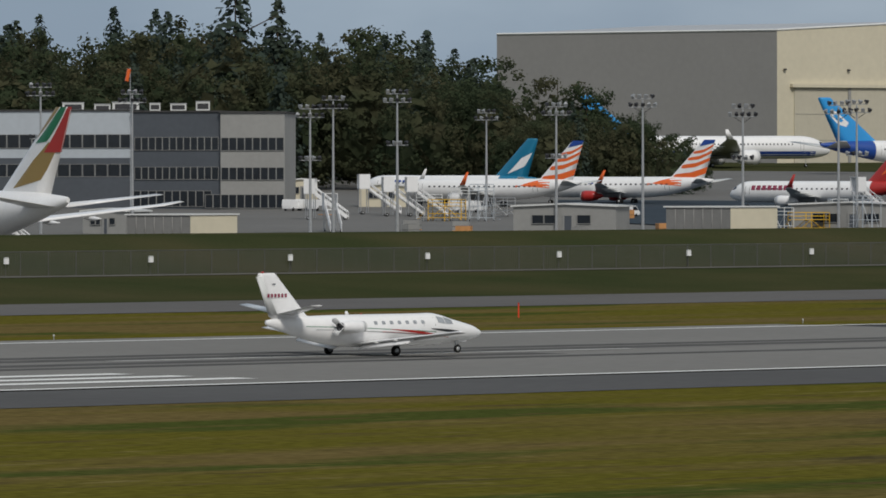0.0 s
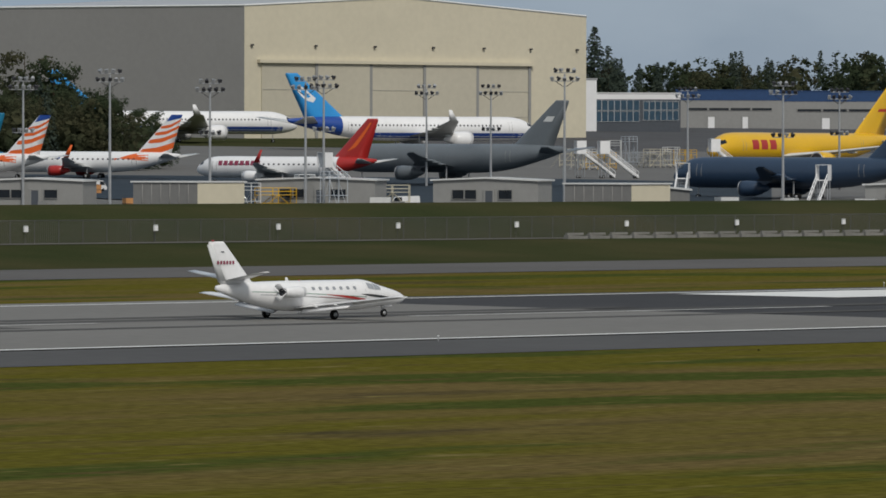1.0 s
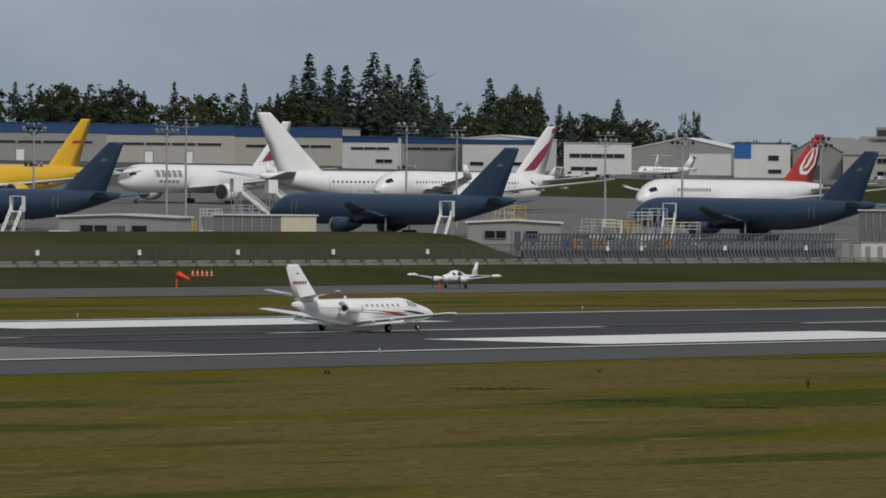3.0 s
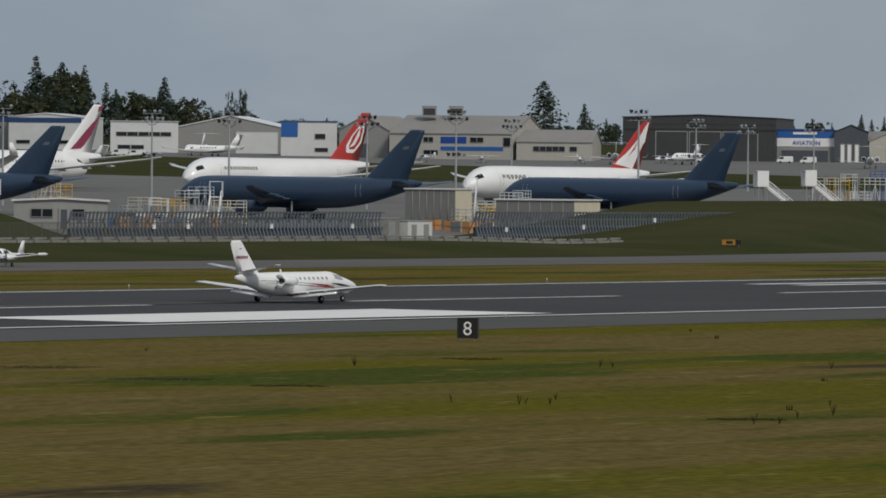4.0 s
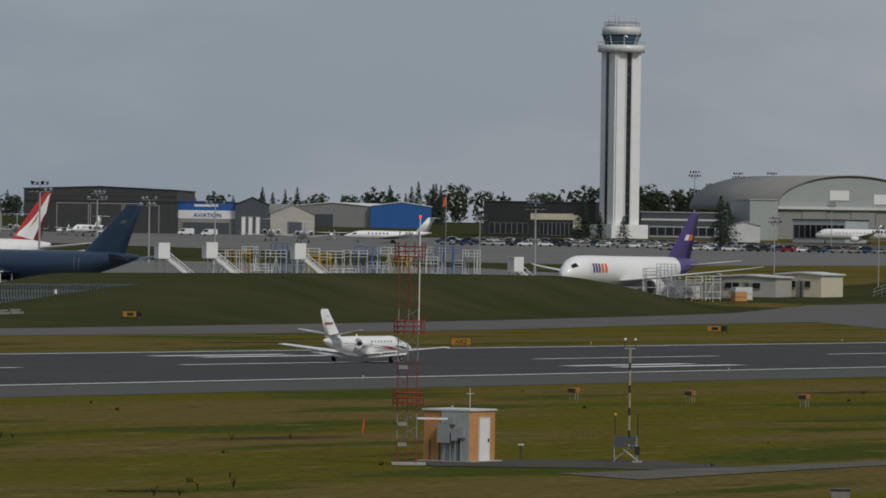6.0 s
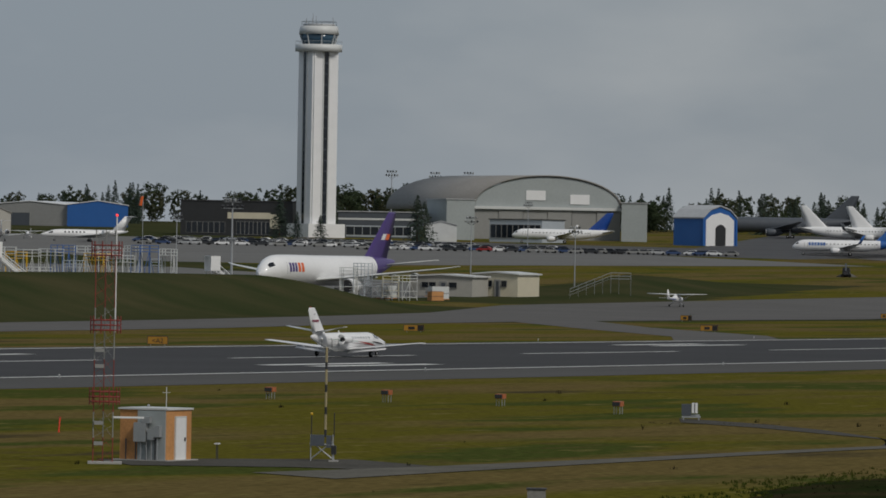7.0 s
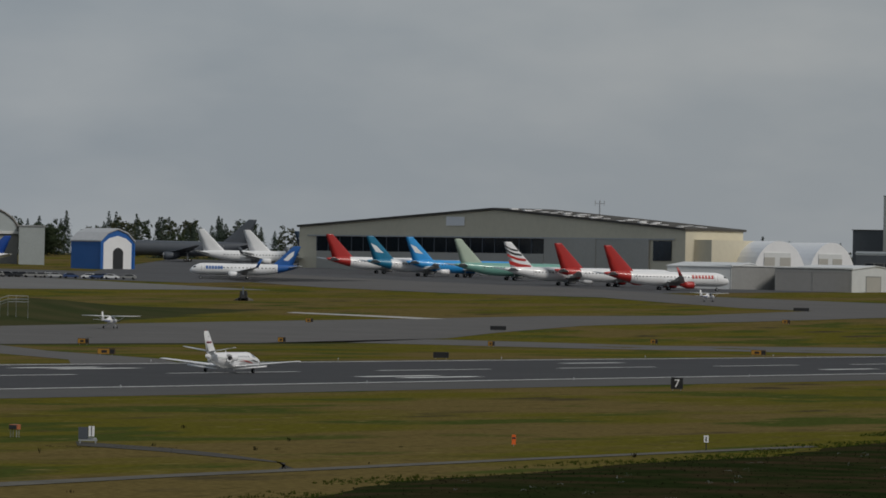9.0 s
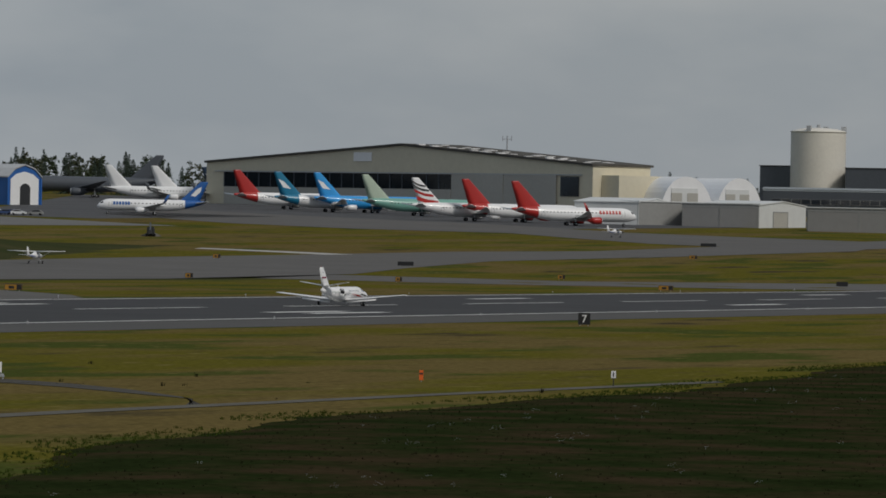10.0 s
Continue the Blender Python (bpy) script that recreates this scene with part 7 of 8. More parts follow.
def antenna_mast():
    """Red and white lattice mast with dipole crowns."""
    top = thing("lattice_mast", pose(259.3, 140.1, 0, 0, 0, 28.4 - 90), "red and white lattice antenna mast with dipole crowns", "mast")
    r, H = 0.43, 10.3
    legs = [(-r, -0.2), (r, -0.2), (0, 0.5)]
    bands = 9
    for k in range(bands):
        z0, z1 = H * k / bands, H * (k + 1) / bands
        col = M["mast_red"] if k in (0, 2, 3, 6, 7) else M["mid_grey"]
        bm = bmesh.new()
        for x, y in legs:
            add_tube(bm, (x, y, z0), (x, y, z1), 0.026, sides=5)
        n = 2
        for j in range(n):
            za, zb = z0 + (z1 - z0) * j / n, z0 + (z1 - z0) * (j + 1) / n
            for i in range(3):
                a, b = legs[i], legs[(i + 1) % 3]
                add_tube(bm, (*a, za), (*b, zb), 0.007, sides=3)
        part("lattice_section", bm, col, top)
    for z in (2.95, 6.1, 9.4):
        bm = bmesh.new()
        for ring_z in (-0.22, 0.0, 0.22):
            n = 10
            p = [Vector((0.04 + 0.66 * math.cos(2 * math.pi * i / n), 0.05 + 0.62 * math.sin(2 * math.pi * i / n), z + ring_z)) for i in range(n)]
            for i in range(n):
                add_tube(bm, p[i], p[(i + 1) % n], 0.03, sides=4)
                if ring_z < 0:
                    add_tube(bm, p[i] - Vector((0, 0, 0.14)), p[i] + Vector((0, 0, 0.62)), 0.025, sides=4)
            for i in range(0, n, 2):
                add_tube(bm, (0.04, 0.05, z + ring_z), p[i], 0.02, sides=4)
        part("dipole_crown", bm, M["mast_red"], top)
    for z in (0.9, 1.8, 4.3, 5.0):
        part("junction_box", box_mesh(((-0.2, -0.3, z), (0.4, 0.12, 0.16))), M["mid_grey"], top)
    part("side_pole", tubes(((0.46, -0.2, 5.8), (0.46, -0.2, 10.9), 0.028), sides=6), M["white"], top)
    part("obstruction_light", lathe([(0.06, 0.01), (0.04, 0.05), (-0.04, 0.06), (-0.06, 0.02)], pose(0.46, -0.2, 10.95, 0, -90, 0), 10), M["lamp_red"], top, "red obstruction light")
    part("cable_tray", box_mesh(((1.1, 0, 2.05), (1.4, 0.2, 0.08))), M["white"], top)
    part("footing", box_mesh(((0.1, 0.1, 0.02), (1.5, 1.4, 0.14))), M["concrete"], top)
    return top


M["mast_red"] = paint("faded_red_paint", (0.24, 0.035, 0.025), 0.5, 0.15)
lamp = bpy.data.materials.new("red_lamp")
lamp.use_nodes = True
lamp.node_tree.nodes["Principled BSDF"].inputs["Base Color"].default_value = (0.5, 0.02, 0.02, 1)
lamp.node_tree.nodes["Principled BSDF"].inputs["Emission Color"].default_value = (1, 0.05, 0.04, 1)
lamp.node_tree.nodes["Principled BSDF"].inputs["Emission Strength"].default_value = 1.5
M["lamp_red"] = lamp
antenna_mast()


def equipment_hut():
    top = thing("equipment_hut", pose(265.2, 140.6, 0, 0, 0, -91), "plywood and white equipment hut with cabinets on a gravel pad", "hut")
    s = 2.35
    part("wall", box_mesh(((0, 0, 1.15), (s, s, 2.3))), M["wood"], top, "bare plywood wall")
    part("roof", box_mesh(((0, 0, 2.34), (s + 0.14, s + 0.14, 0.08))), M["offwhite"], top)
    h2 = s / 2
    part("white_panel", box_mesh(((h2 - 0.72, -h2 - 0.02, 1.15), (1.42, 0.06, 2.26)), ), M["pale_panel"], top)
    dr = part("door", box_mesh(((h2 + 0.03, 0.1, 0.98), (0.07, 0.86, 1.92))), M["white"], top, "white metal door")
    part("door_frame", box_mesh(((h2 + 0.02, 0.1, 1.98), (0.1, 1.0, 0.07)), ((h2 + 0.02, -0.37, 0.98), (0.1, 0.07, 1.96)), ((h2 + 0.02, 0.57, 0.98), (0.1, 0.07, 1.96))), M["offwhite"], dr)
    part("door_handle", box_mesh(((h2 + 0.1, 0.42, 0.98), (0.06, 0.05, 0.16))), M["dark_steel"], dr)
    for x, z, w, hh in ((0.0, 1.3, 0.62, 0.85), (0.55, 1.2, 0.3, 0.45), (0.85, 1.35, 0.32, 0.5), (0.3, 1.85, 0.4, 0.3)):
        cb = part("cabinet", box_mesh(((x, -h2 - 0.2, z), (w, 0.25, hh))), M["steel"], top)
        part("conduit", tubes(((x, -h2 - 0.2, 0), (x, -h2 - 0.2, z), 0.03), sides=5), M["steel"], cb)
    for x in (-0.8, -0.3, 0.25, 0.7):
        part("pipe", tubes(((x, -h2 - 0.12, 0), (x, -h2 - 0.12, 1.0), 0.035), sides=6), M["dark_steel"], top)
    part("whip_antenna", tubes(((0.3, 0.4, 2.36), (0.3, 0.4, 3.3), 0.015), ((0.1, 0.4, 3.05), (0.5, 0.4, 3.05), 0.01), sides=5), M["offwhite"], top)
    part("vent_cap", tubes(((-0.5, 0.2, 2.36), (-0.5, 0.2, 2.5), 0.06), sides=8), M["steel"], top)
    part("slab", box_mesh(((0, 0, 0.03), (s + 0.5, s + 0.5, 0.08))), M["concrete"], top)
    return top


equipment_hut()


def weather_station():
    top = thing("weather_station", pose(271.1, 135.2, 0, 0, 0, 26.5 - 90), "weather station frame with cabinets and banded mast", "weather station")
    bm = bmesh.new()
    for x in (-0.5, 0.5):
        for y in (-0.35, 0.35):
            add_tube(bm, (x, y, 0), (x, y, 1.2), 0.03, sides=5)
    for y in (-0.35, 0.35):
        add_tube(bm, (-0.5, y, 0.1), (0.5, y, 0.9), 0.02, sides=4)
        add_tube(bm, (0.5, y, 0.1), (-0.5, y, 0.9), 0.02, sides=4)
        add_tube(bm, (-0.55, y, 0.75), (0.55, y, 0.75), 0.03, sides=4)
    part("frame", bm, M["steel"], top)
    part("cabinet", box_mesh(((-0.2, -0.3, 0.95), (0.62, 0.3, 0.5))), M["slate"], top)
    part("cabinet", box_mesh(((0.32, -0.25, 0.9), (0.24, 0.25, 0.55))), M["slate"], top)
    for k in range(12):
        part("mast_section", tubes(((0.15, 0, 1.1 + 0.34 * k), (0.15, 0, 1.1 + 0.34 * (k + 1)), 0.055), sides=8), M["black"] if k % 3 == 0 else M["pole_yellow"], top)
    part("crossarm", box_mesh(((0.15, 0, 5.15), (0.5, 0.05, 0.05))), M["steel"], top)
    for x in (-0.08, 0.38):
        part("sensor_stem", tubes(((x, 0, 5.15), (x, 0, 5.5), 0.015), sides=5), M["dark_steel"], top)
        part("sensor", lathe([(0.06, 0.01), (0.03, 0.06), (-0.03, 0.06), (-0.06, 0.01)], pose(x, 0, 5.55, 0, -90, 0), 10), M["white"], top)
    for x, l in ((-0.48, 2.1), (0.55, 2.2)):
        part("side_mast", tubes(((x, -0.1, 1.1), (x, -0.1, l), 0.025), sides=5), M["black"], top)
    part("side_lamp", lathe([(0.06, 0.01), (0.03, 0.06), (-0.05, 0.05), (-0.08, 0.01)], pose(-0.48, -0.1, 2.15, 0, -90, 0), 8), M["yellow"], top)
    return top


M["pole_yellow"] = paint("weathered_yellow_paint", (0.36, 0.3, 0.17), 0.6, 0.15)
weather_station()
cw = thing("camera_box", pose(270.3, 134.2, 0, 0, 0, 20), "black sensor box on a short stand", "instrument")
part("box", box_mesh(((0, 0, 0.55), (0.2, 0.22, 0.4))), M["black"], cw)
part("stand", tubes(((0, 0, 0), (0, 0, 0.4), 0.03), sides=6), M["steel"], cw)
part("base", box_mesh(((0, 0, 0.04), (0.4, 0.4, 0.1))), M["concrete"], cw)
st = thing("ground_stub", pose(268.9, 139.4, 0, 0, 0, 10), "low white instrument plate on thin legs", "instrument")
part("plate", box_mesh(((0, 0, 0.72), (0.26, 0.2, 0.06))), M["white"], st)
part("legs", tubes(((-0.1, 0, 0), (-0.1, 0, 0.7), 0.02), ((0.1, 0, 0), (0.1, 0, 0.7), 0.02), sides=5), M["dark_steel"], st)

papi = thing("approach_light_unit", pose(381.5, 194.0, 0, 0, 0, 190), "orange approach light unit on legs", "airfield light", "approach light units")
part("housing", box_mesh(((0, 0, 0.62), (0.85, 0.5, 0.3))), M["orange_box"], papi)
part("lens_hood", box_mesh(((0.5, 0, 0.62), (0.2, 0.44, 0.24))), M["black"], papi)
for sx in (-0.3, 0.3):
    for sy in (-0.18, 0.18):
        part("leg", tubes(((sx, sy, 0), (sx, sy, 0.5), 0.025), sides=5), M["steel"], papi)
for x, y in ((381.9, 185.9), (379.7, 176.9), (368.4, 163.8)):
    copy_thing(papi, pose(x, y, 0, 0, 0, 190))

bx = thing("control_cabinet", pose(358.9, 154.9, 0, 0, 0, 23 - 90), "white and black control cabinet on a steel rack", "cabinet")
part("rack", box_mesh(((0, 0, 0.2), (1.1, 0.5, 0.08)), ((-0.45, 0, 0.08), (0.08, 0.4, 0.2)), ((0.45, 0, 0.08), (0.08, 0.4, 0.2)), ((0, 0.1, 0.3), (1.0, 0.1, 0.1))), M["steel"], bx)
part("white_box", box_mesh(((0.2, 0, 0.72), (0.34, 0.4, 0.6))), M["white"], bx)
part("black_box", box_mesh(((-0.28, 0, 0.62), (0.56, 0.42, 0.66))), M["slate"], bx)
part("door_gap", box_mesh(((0.2, -0.21, 0.72), (0.05, 0.02, 0.58))), M["black"], bx)
vb = thing("valve_box", pose(237.0, 108.8, land(237.0, 108.8), 0, 0, 24.7 - 90), "low weathered concrete valve box in the grass", "box")
part("body", box_mesh(((0, 0, 0.16), (0.72, 0.6, 0.4))), M["old_concrete"], vb)
part("lid", box_mesh(((0, 0, 0.39), (0.8, 0.68, 0.06))), M["dark_steel"], vb)
om = thing("marker_board", pose(381.3, 136.5, 0, 0, 0, 20 - 90), "orange marker board with black bars", "marker")
part("board", box_mesh(((0, 0, 0.4), (0.24, 0.06, 0.6))), M["orange"], om)
part("post", tubes(((0, 0.04, 0), (0, 0.04, 0.5), 0.03), sides=5), M["steel"], om)
part("bar", box_mesh(((0, -0.04, 0.5), (0.2, 0.02, 0.1)), ), M["black"], om)
sp = thing("marker_post", pose(383.3, 124.9, 0, 0, 0, 18 - 90), "white-topped black marker post by the track", "marker")
part("post", tubes(((0, 0, 0), (0, 0, 0.9), 0.035), sides=6), M["black"], sp)
part("plate", box_mesh(((0, -0.04, 0.72), (0.28, 0.04, 0.42))), M["white"], sp)
part("number_bar", box_mesh(((0, -0.07, 0.72), (0.07, 0.02, 0.28))), M["black"], sp)


def windsock(x, y, hh, label, lean=1.0):
    top = thing("windsock", pose(x, y, land(x, y), 0, 0, math.degrees(math.atan2(y, x)) - 90), label, "windsock")
    part("pole", tubes(((0, 0, 0), (0, 0, hh), 0.06), sides=6), M["orange"] if hh < 4 else M["steel"], top)
    if hh > 4:
        part("sock", tubes(((-0.15, 0, hh - 0.2), (-0.55, 0, hh - 2.1), 0.3), sides=8), M["orange"], top)
        part("swivel_ring", tubes(((0, 0, hh - 0.2), (-0.3, 0, hh - 0.2), 0.05), sides=5), M["steel"], top)
        return top
    s = 0.32
    part("sock", lathe([(0.0, s), (0.7 * lean, s * 0.85), (1.6 * lean, s * 0.6), (2.3 * lean, s * 0.45)], pose(0.05, 0, hh - 0.1, 0, 25 if lean > 0 else 65, 0), 10), M["orange_red"], top)
    return top


M["orange_red"] = paint("fluorescent_red_fabric", (0.75, 0.05, 0.015), 0.7, 0.1)
windsock(471.3, 387.0, 1.5, "low fluorescent red windsock beside the taxiway", 0.55)
windsock(*spot(51.262, 1043), 26.0, "orange windsock on a pole above the office mast")
windsock(1245, 664, 16.5, "orange windsock on a tall white pole", -0.8)
cone = thing("traffic_cone", pose(503, 411, land(503, 411)), "orange traffic cone on the bank", "cone", "traffic cones")
part("cone", lathe([(0.6, 0.03), (0.05, 0.15), (0.0, 0.2)], pose(0, 0, 0, 0, -90, 0), 12), M["orange"], cone)
part("collar", lathe([(0.42, 0.075), (0.3, 0.1)], pose(0, 0, 0, 0, -90, 0), 12), M["white"], cone)
for i in range(1, 5):
    copy_thing(cone, pose(503 + i * 0.6, 411 - 0.1 * i, land(503 + i * 0.6, 411 - 0.1 * i)))
for x, y in ((300.5, 333.0), (478.6, 362.5)):
    mk = thing("red_marker_stake", pose(x, y, 0), "thin red marker stake in the grass", "marker", "marker stakes")
    part("stake", tubes(((0, 0, 0), (0, 0, 0.95), 0.05), sides=6), M["orange_red"], mk)
    part("cap", tubes(((0, 0, 0.95), (0, 0, 1.0), 0.07), sides=6), M["red"], mk)

edge = thing("runway_edge_light", pose(240, NEAR_EDGE - 2.2, 0.02), "small white runway edge light", "airfield light", "runway edge lights")
part("stem", tubes(((0, 0, 0), (0, 0, 0.2), 0.03), sides=6), M["steel"], edge)
part("lens", lathe([(0.06, 0.01), (0.04, 0.05), (-0.03, 0.055), (-0.05, 0.03)], pose(0, 0, 0.25, 0, -90, 0), 10), M["offwhite"], edge)
for k in range(1, 20):
    copy_thing(edge, pose(240 + 61 * k, NEAR_EDGE - 2.2, 0.02))
for k in range(0, 20):
    copy_thing(edge, pose(240 + 61 * k, FAR_EDGE + 6.2, 0.02))


# ---- vehicles and ground equipment ----
def car(colour, van=False):
    top = thing("van" if van else "car", pose(0, 0, 0), f"parked {colour[1]} {'van' if van else 'car'} on the asphalt", "vehicle", "parked vans" if van else "parked cars")
    if van:
        pr = [(-2.5, 0.35), (2.5, 0.35), (2.55, 0.9), (2.0, 1.15), (1.45, 2.0), (-2.45, 2.1), (-2.55, 1.0)]
        gl = [(1.35, 1.2), (1.85, 1.2), (1.42, 1.85), (0.4, 1.9), (0.4, 1.2)]
    else:
        pr = [(-2.15, 0.3), (2.15, 0.3), (2.2, 0.75), (1.2, 0.95), (0.6, 1.42), (-1.2, 1.46), (-1.95, 0.98), (-2.2, 0.9)]
        gl = [(1.05, 0.98), (0.55, 1.36), (-1.15, 1.4), (-1.75, 1.0)]
    bm = bmesh.new()
    prism(bm, pr, -0.88, 0.88)
    bmesh.ops.bevel(bm, geom=list(bm.edges), offset=0.07, segments=2, affect="EDGES")
    bmesh.ops.recalc_face_normals(bm, faces=bm.faces)
    part("body", bm, M[colour[0]], top)
    for sy in (-0.89, 0.89):
        bm = bmesh.new()
        prism(bm, gl, sy - 0.012, sy + 0.012)
        part("side_window", bm, M["glass"], top)
    part("windscreen", box_mesh(((0, 0, 0), (0.7, 1.5, 0.02))), M["glass"], top, at=pose(1.74 if van else 0.93, 0, 1.58 if van else 1.2, 0, 58 if van else 38, 0))
    for sx in (-1.35, 1.35):
        for sy in (-0.8, 0.8):
            part("tyre", lathe([(-0.1, 0.02), (-0.1, 0.3), (0, 0.33), (0.1, 0.3), (0.1, 0.02)], pose(sx, sy, 0.32, 0, 0, 90), 12), M["rubber"], top)
    for sy in (-0.6, 0.6):
        part("headlight", box_mesh(((2.17 if not van else 2.52, sy, 0.68), (0.06, 0.3, 0.14))), M["white"], top)
    return top


M["silver"] = paint("silver_paint", (0.4, 0.41, 0.42))
M["dark_car"] = paint("dark_car_paint", (0.03, 0.032, 0.036))
M["car_red"] = paint("car_red_paint", (0.3, 0.02, 0.02))
M["car_blue"] = paint("car_blue_paint", (0.03, 0.06, 0.15))
FLEET = [car(c) for c in (("white", "white"), ("silver", "silver"), ("dark_car", "black"), ("car_red", "red"), ("car_blue", "blue"), ("mid_grey", "grey"))]
rng = random.Random(8)
first = [True] * 6
def park(x, y, turn):
    k = rng.choice((0, 0, 1, 1, 2, 2, 2, 5, 5, 4, 3 if rng.random() < 0.15 else 1))
    m = pose(x, y, land(x, y) + 0.07, 0, 0, turn)
    if first[k]:
        FLEET[k].matrix_basis, first[k] = m, False
    else:
        copy_thing(FLEET[k], m)
for row, (d, n, b0, b1) in enumerate(((1868, 46, 26.2, 22.95), (1905, 44, 28.05, 24.4), (1950, 40, 28.1, 25.2), (1985, 30, 28.0, 25.9))):
    for i in range(n):
        if rng.random() < 0.13:
            continue
        b = b0 + (b1 - b0) * (i + rng.uniform(-0.2, 0.2)) / n
        x, y = spot(b, d + rng.uniform(-2, 2))
        park(x, y, b + rng.choice((90, 90, 70, -90)) + rng.uniform(-12, 12))
for k in range(6):
    if first[k]:
        park(*spot(24.5 - 0.1 * k, 1990), 90)
van = car(("white", "white"), True)
spots = [(49.87, 1222, 20), (49.76, 1224, 20), (49.66, 1222, 20), (35.66, 1066, 200), (31.0, 2040, 120), (30.1, 2030, 120), (48.45, 1215, 20), (48.3, 1215, 20), (44.35, 1072, 140), (36.0, 2050, 120), (35.85, 2040, 120), (30.3, 2040, 120), (47.0, 1180, 10), (41.1, 1700, 120), (37.3, 1800, 120)]
for k, (b, d, t) in enumerate(spots):
    x, y = spot(b, d)
    m = pose(x, y, land(x, y) + 0.05, 0, 0, t)
    if k == 0:
        van.matrix_basis = m
    else:
        copy_thing(van, m)


def work_stand(colour, tall, seed):
    r = random.Random(seed)
    top = thing("work_stand", pose(0, 0, 0), "tubular aircraft work stand with platforms and rails", "work stand", "aircraft work stands")
    w, d = r.uniform(3, 6), r.uniform(2, 3)
    bm = bmesh.new()
    for x in (-w / 2, 0, w / 2):
        for y in (-d / 2, d / 2):
            add_tube(bm, (x, y, 0), (x, y, tall + 1.1), 0.07, sides=4)
    for z in (0.6, tall * 0.5, tall, tall + 0.55, tall + 1.1):
        for y in (-d / 2, d / 2):
            add_tube(bm, (-w / 2, y, z), (w / 2, y, z), 0.055, sides=4)
        for x in (-w / 2, w / 2):
            add_tube(bm, (x, -d / 2, z), (x, d / 2, z), 0.055, sides=4)
    for y in (-d / 2, d / 2):
        add_tube(bm, (-w / 2, y, 0.2), (0, y, tall), 0.05, sides=4)
        add_tube(bm, (w / 2, y, 0.2), (0, y, tall), 0.05, sides=4)
    part("frame", bm, M[colour], top)
    part("deck", box_mesh(((0, 0, tall), (w, d, 0.1))), M["steel"], top)
    bm = bmesh.new()
    for i in range(9):
        add_box(bm, (w / 2 + 0.25 * (9 - i), 0, tall * (i + 0.5) / 9), (0.3, 0.8, 0.05))
    tagged(part("steps", bm, M[colour], top), kind="stuff")
    for x in (-w / 2, w / 2):
        for y in (-d / 2, d / 2):
            wheel(top, "caster", x, y, 0.15, 0.15, 0.1)
    return top


kinds = [work_stand(c, t, s) for c, t, s in (("offwhite", 3.4, 1), ("yellow", 2.6, 2), ("offwhite", 4.6, 3), ("pale_blue", 5.2, 4), ("steel", 2.2, 5), ("cream", 3.0, 6), ("offwhite", 7.4, 7), ("yellow", 6.6, 8), ("blue", 7.8, 9))]
rs = random.Random(21)
used = [False] * 9
SITES = [(29.95 - 0.1 * i, 1150 + rs.uniform(-40, 60)) for i in range(22)] + [(33.0 - 0.09 * i, 1075 + rs.uniform(-20, 40)) for i in range(6)] + [(35.9 - 0.12 * i, 1075 + rs.uniform(-20, 60)) for i in range(8)] + [(38.2 - 0.15 * i, 1290 + rs.uniform(-20, 40)) for i in range(7)] + [(36.55 + 0.05 * i, 1270 + rs.uniform(-8, 8)) for i in range(3)] \
    + [(46.2 - 0.25 * i, 1045 + rs.uniform(-15, 15)) for i in range(8)] + [(48.7 - 0.15 * i, 1150 + rs.uniform(-30, 30)) for i in range(5)] + [(42.9 - 0.12 * i, 1480 + rs.uniform(-40, 40)) for i in range(9)] + [(26.3 - 0.12 * i, 1185 + rs.uniform(-10, 20)) for i in range(5)] + [(39.4 - 0.3 * i, 1060 + rs.uniform(-15, 15)) for i in range(4)]
for k, (b, d) in enumerate(SITES):
    x, y = spot(b, d)
    j = (6, 7, 6, 2, 6, 8, 3)[k % 7] if k < 22 else k % 6
    m = pose(x, y, land(x, y) + 0.03, 0, 0, rs.uniform(0, 180))
    if not used[j]:
        kinds[j].matrix_basis, used[j] = m, True
    else:
        copy_thing(kinds[j], m)


def crate(label, mat, s):
    top = thing("crate", pose(0, 0, 0), label, "crate", "crates and containers")
    part("box", box_mesh(((0, 0, s[2] / 2 + 0.12), s)), M[mat], top)
    part("pallet", box_mesh(((0, 0, 0.06), (s[0] * 1.05, s[1] * 1.05, 0.12))), M["wood"], top)
    part("band", box_mesh(((0, 0, s[2] + 0.14), (s[0] * 1.02, s[1] * 0.1, 0.04)), ((0, 0, s[2] * 0.5), (s[0] * 1.03, s[1] * 1.03, 0.06))), M["dark_steel"], top)
    return top


CRATES = [crate("timber crate on a pallet beside the aircraft", "wood", (2.4, 1.6, 1.5)), crate("white steel container on the apron", "offwhite", (3.2, 2.2, 2.2)), crate("blue tarpaulin-covered load on the apron", "blue", (3.0, 2.0, 1.2)), crate("grey ground power unit on the apron", "mid_grey", (2.6, 1.5, 1.5))]
seen = [False] * 4
for k in range(64):
    zone = (36.3, 35.2, 1030, 1110) if k < 18 else (33.4, 32.4, 1000, 1090) if k < 28 else (50.3, 46.5, 1030, 1200) if k < 40 else (45.5, 40.0, 1030, 1080) if k < 52 else (26.5, 25.0, 1150, 1230) if k < 57 else (30.0, 27.8, 1090, 1140)
    x, y = spot(rs.uniform(*sorted(zone[:2])), rs.uniform(*zone[2:]))
    j = rs.choice((0, 0, 1, 3, 2) if k < 28 else (1, 3, 3, 0))
    m = pose(x, y, land(x, y) + 0.03, 0, 0, rs.uniform(0, 180))
    if not seen[j]:
        CRATES[j].matrix_basis, seen[j] = m, True
    else:
        copy_thing(CRATES[j], m)
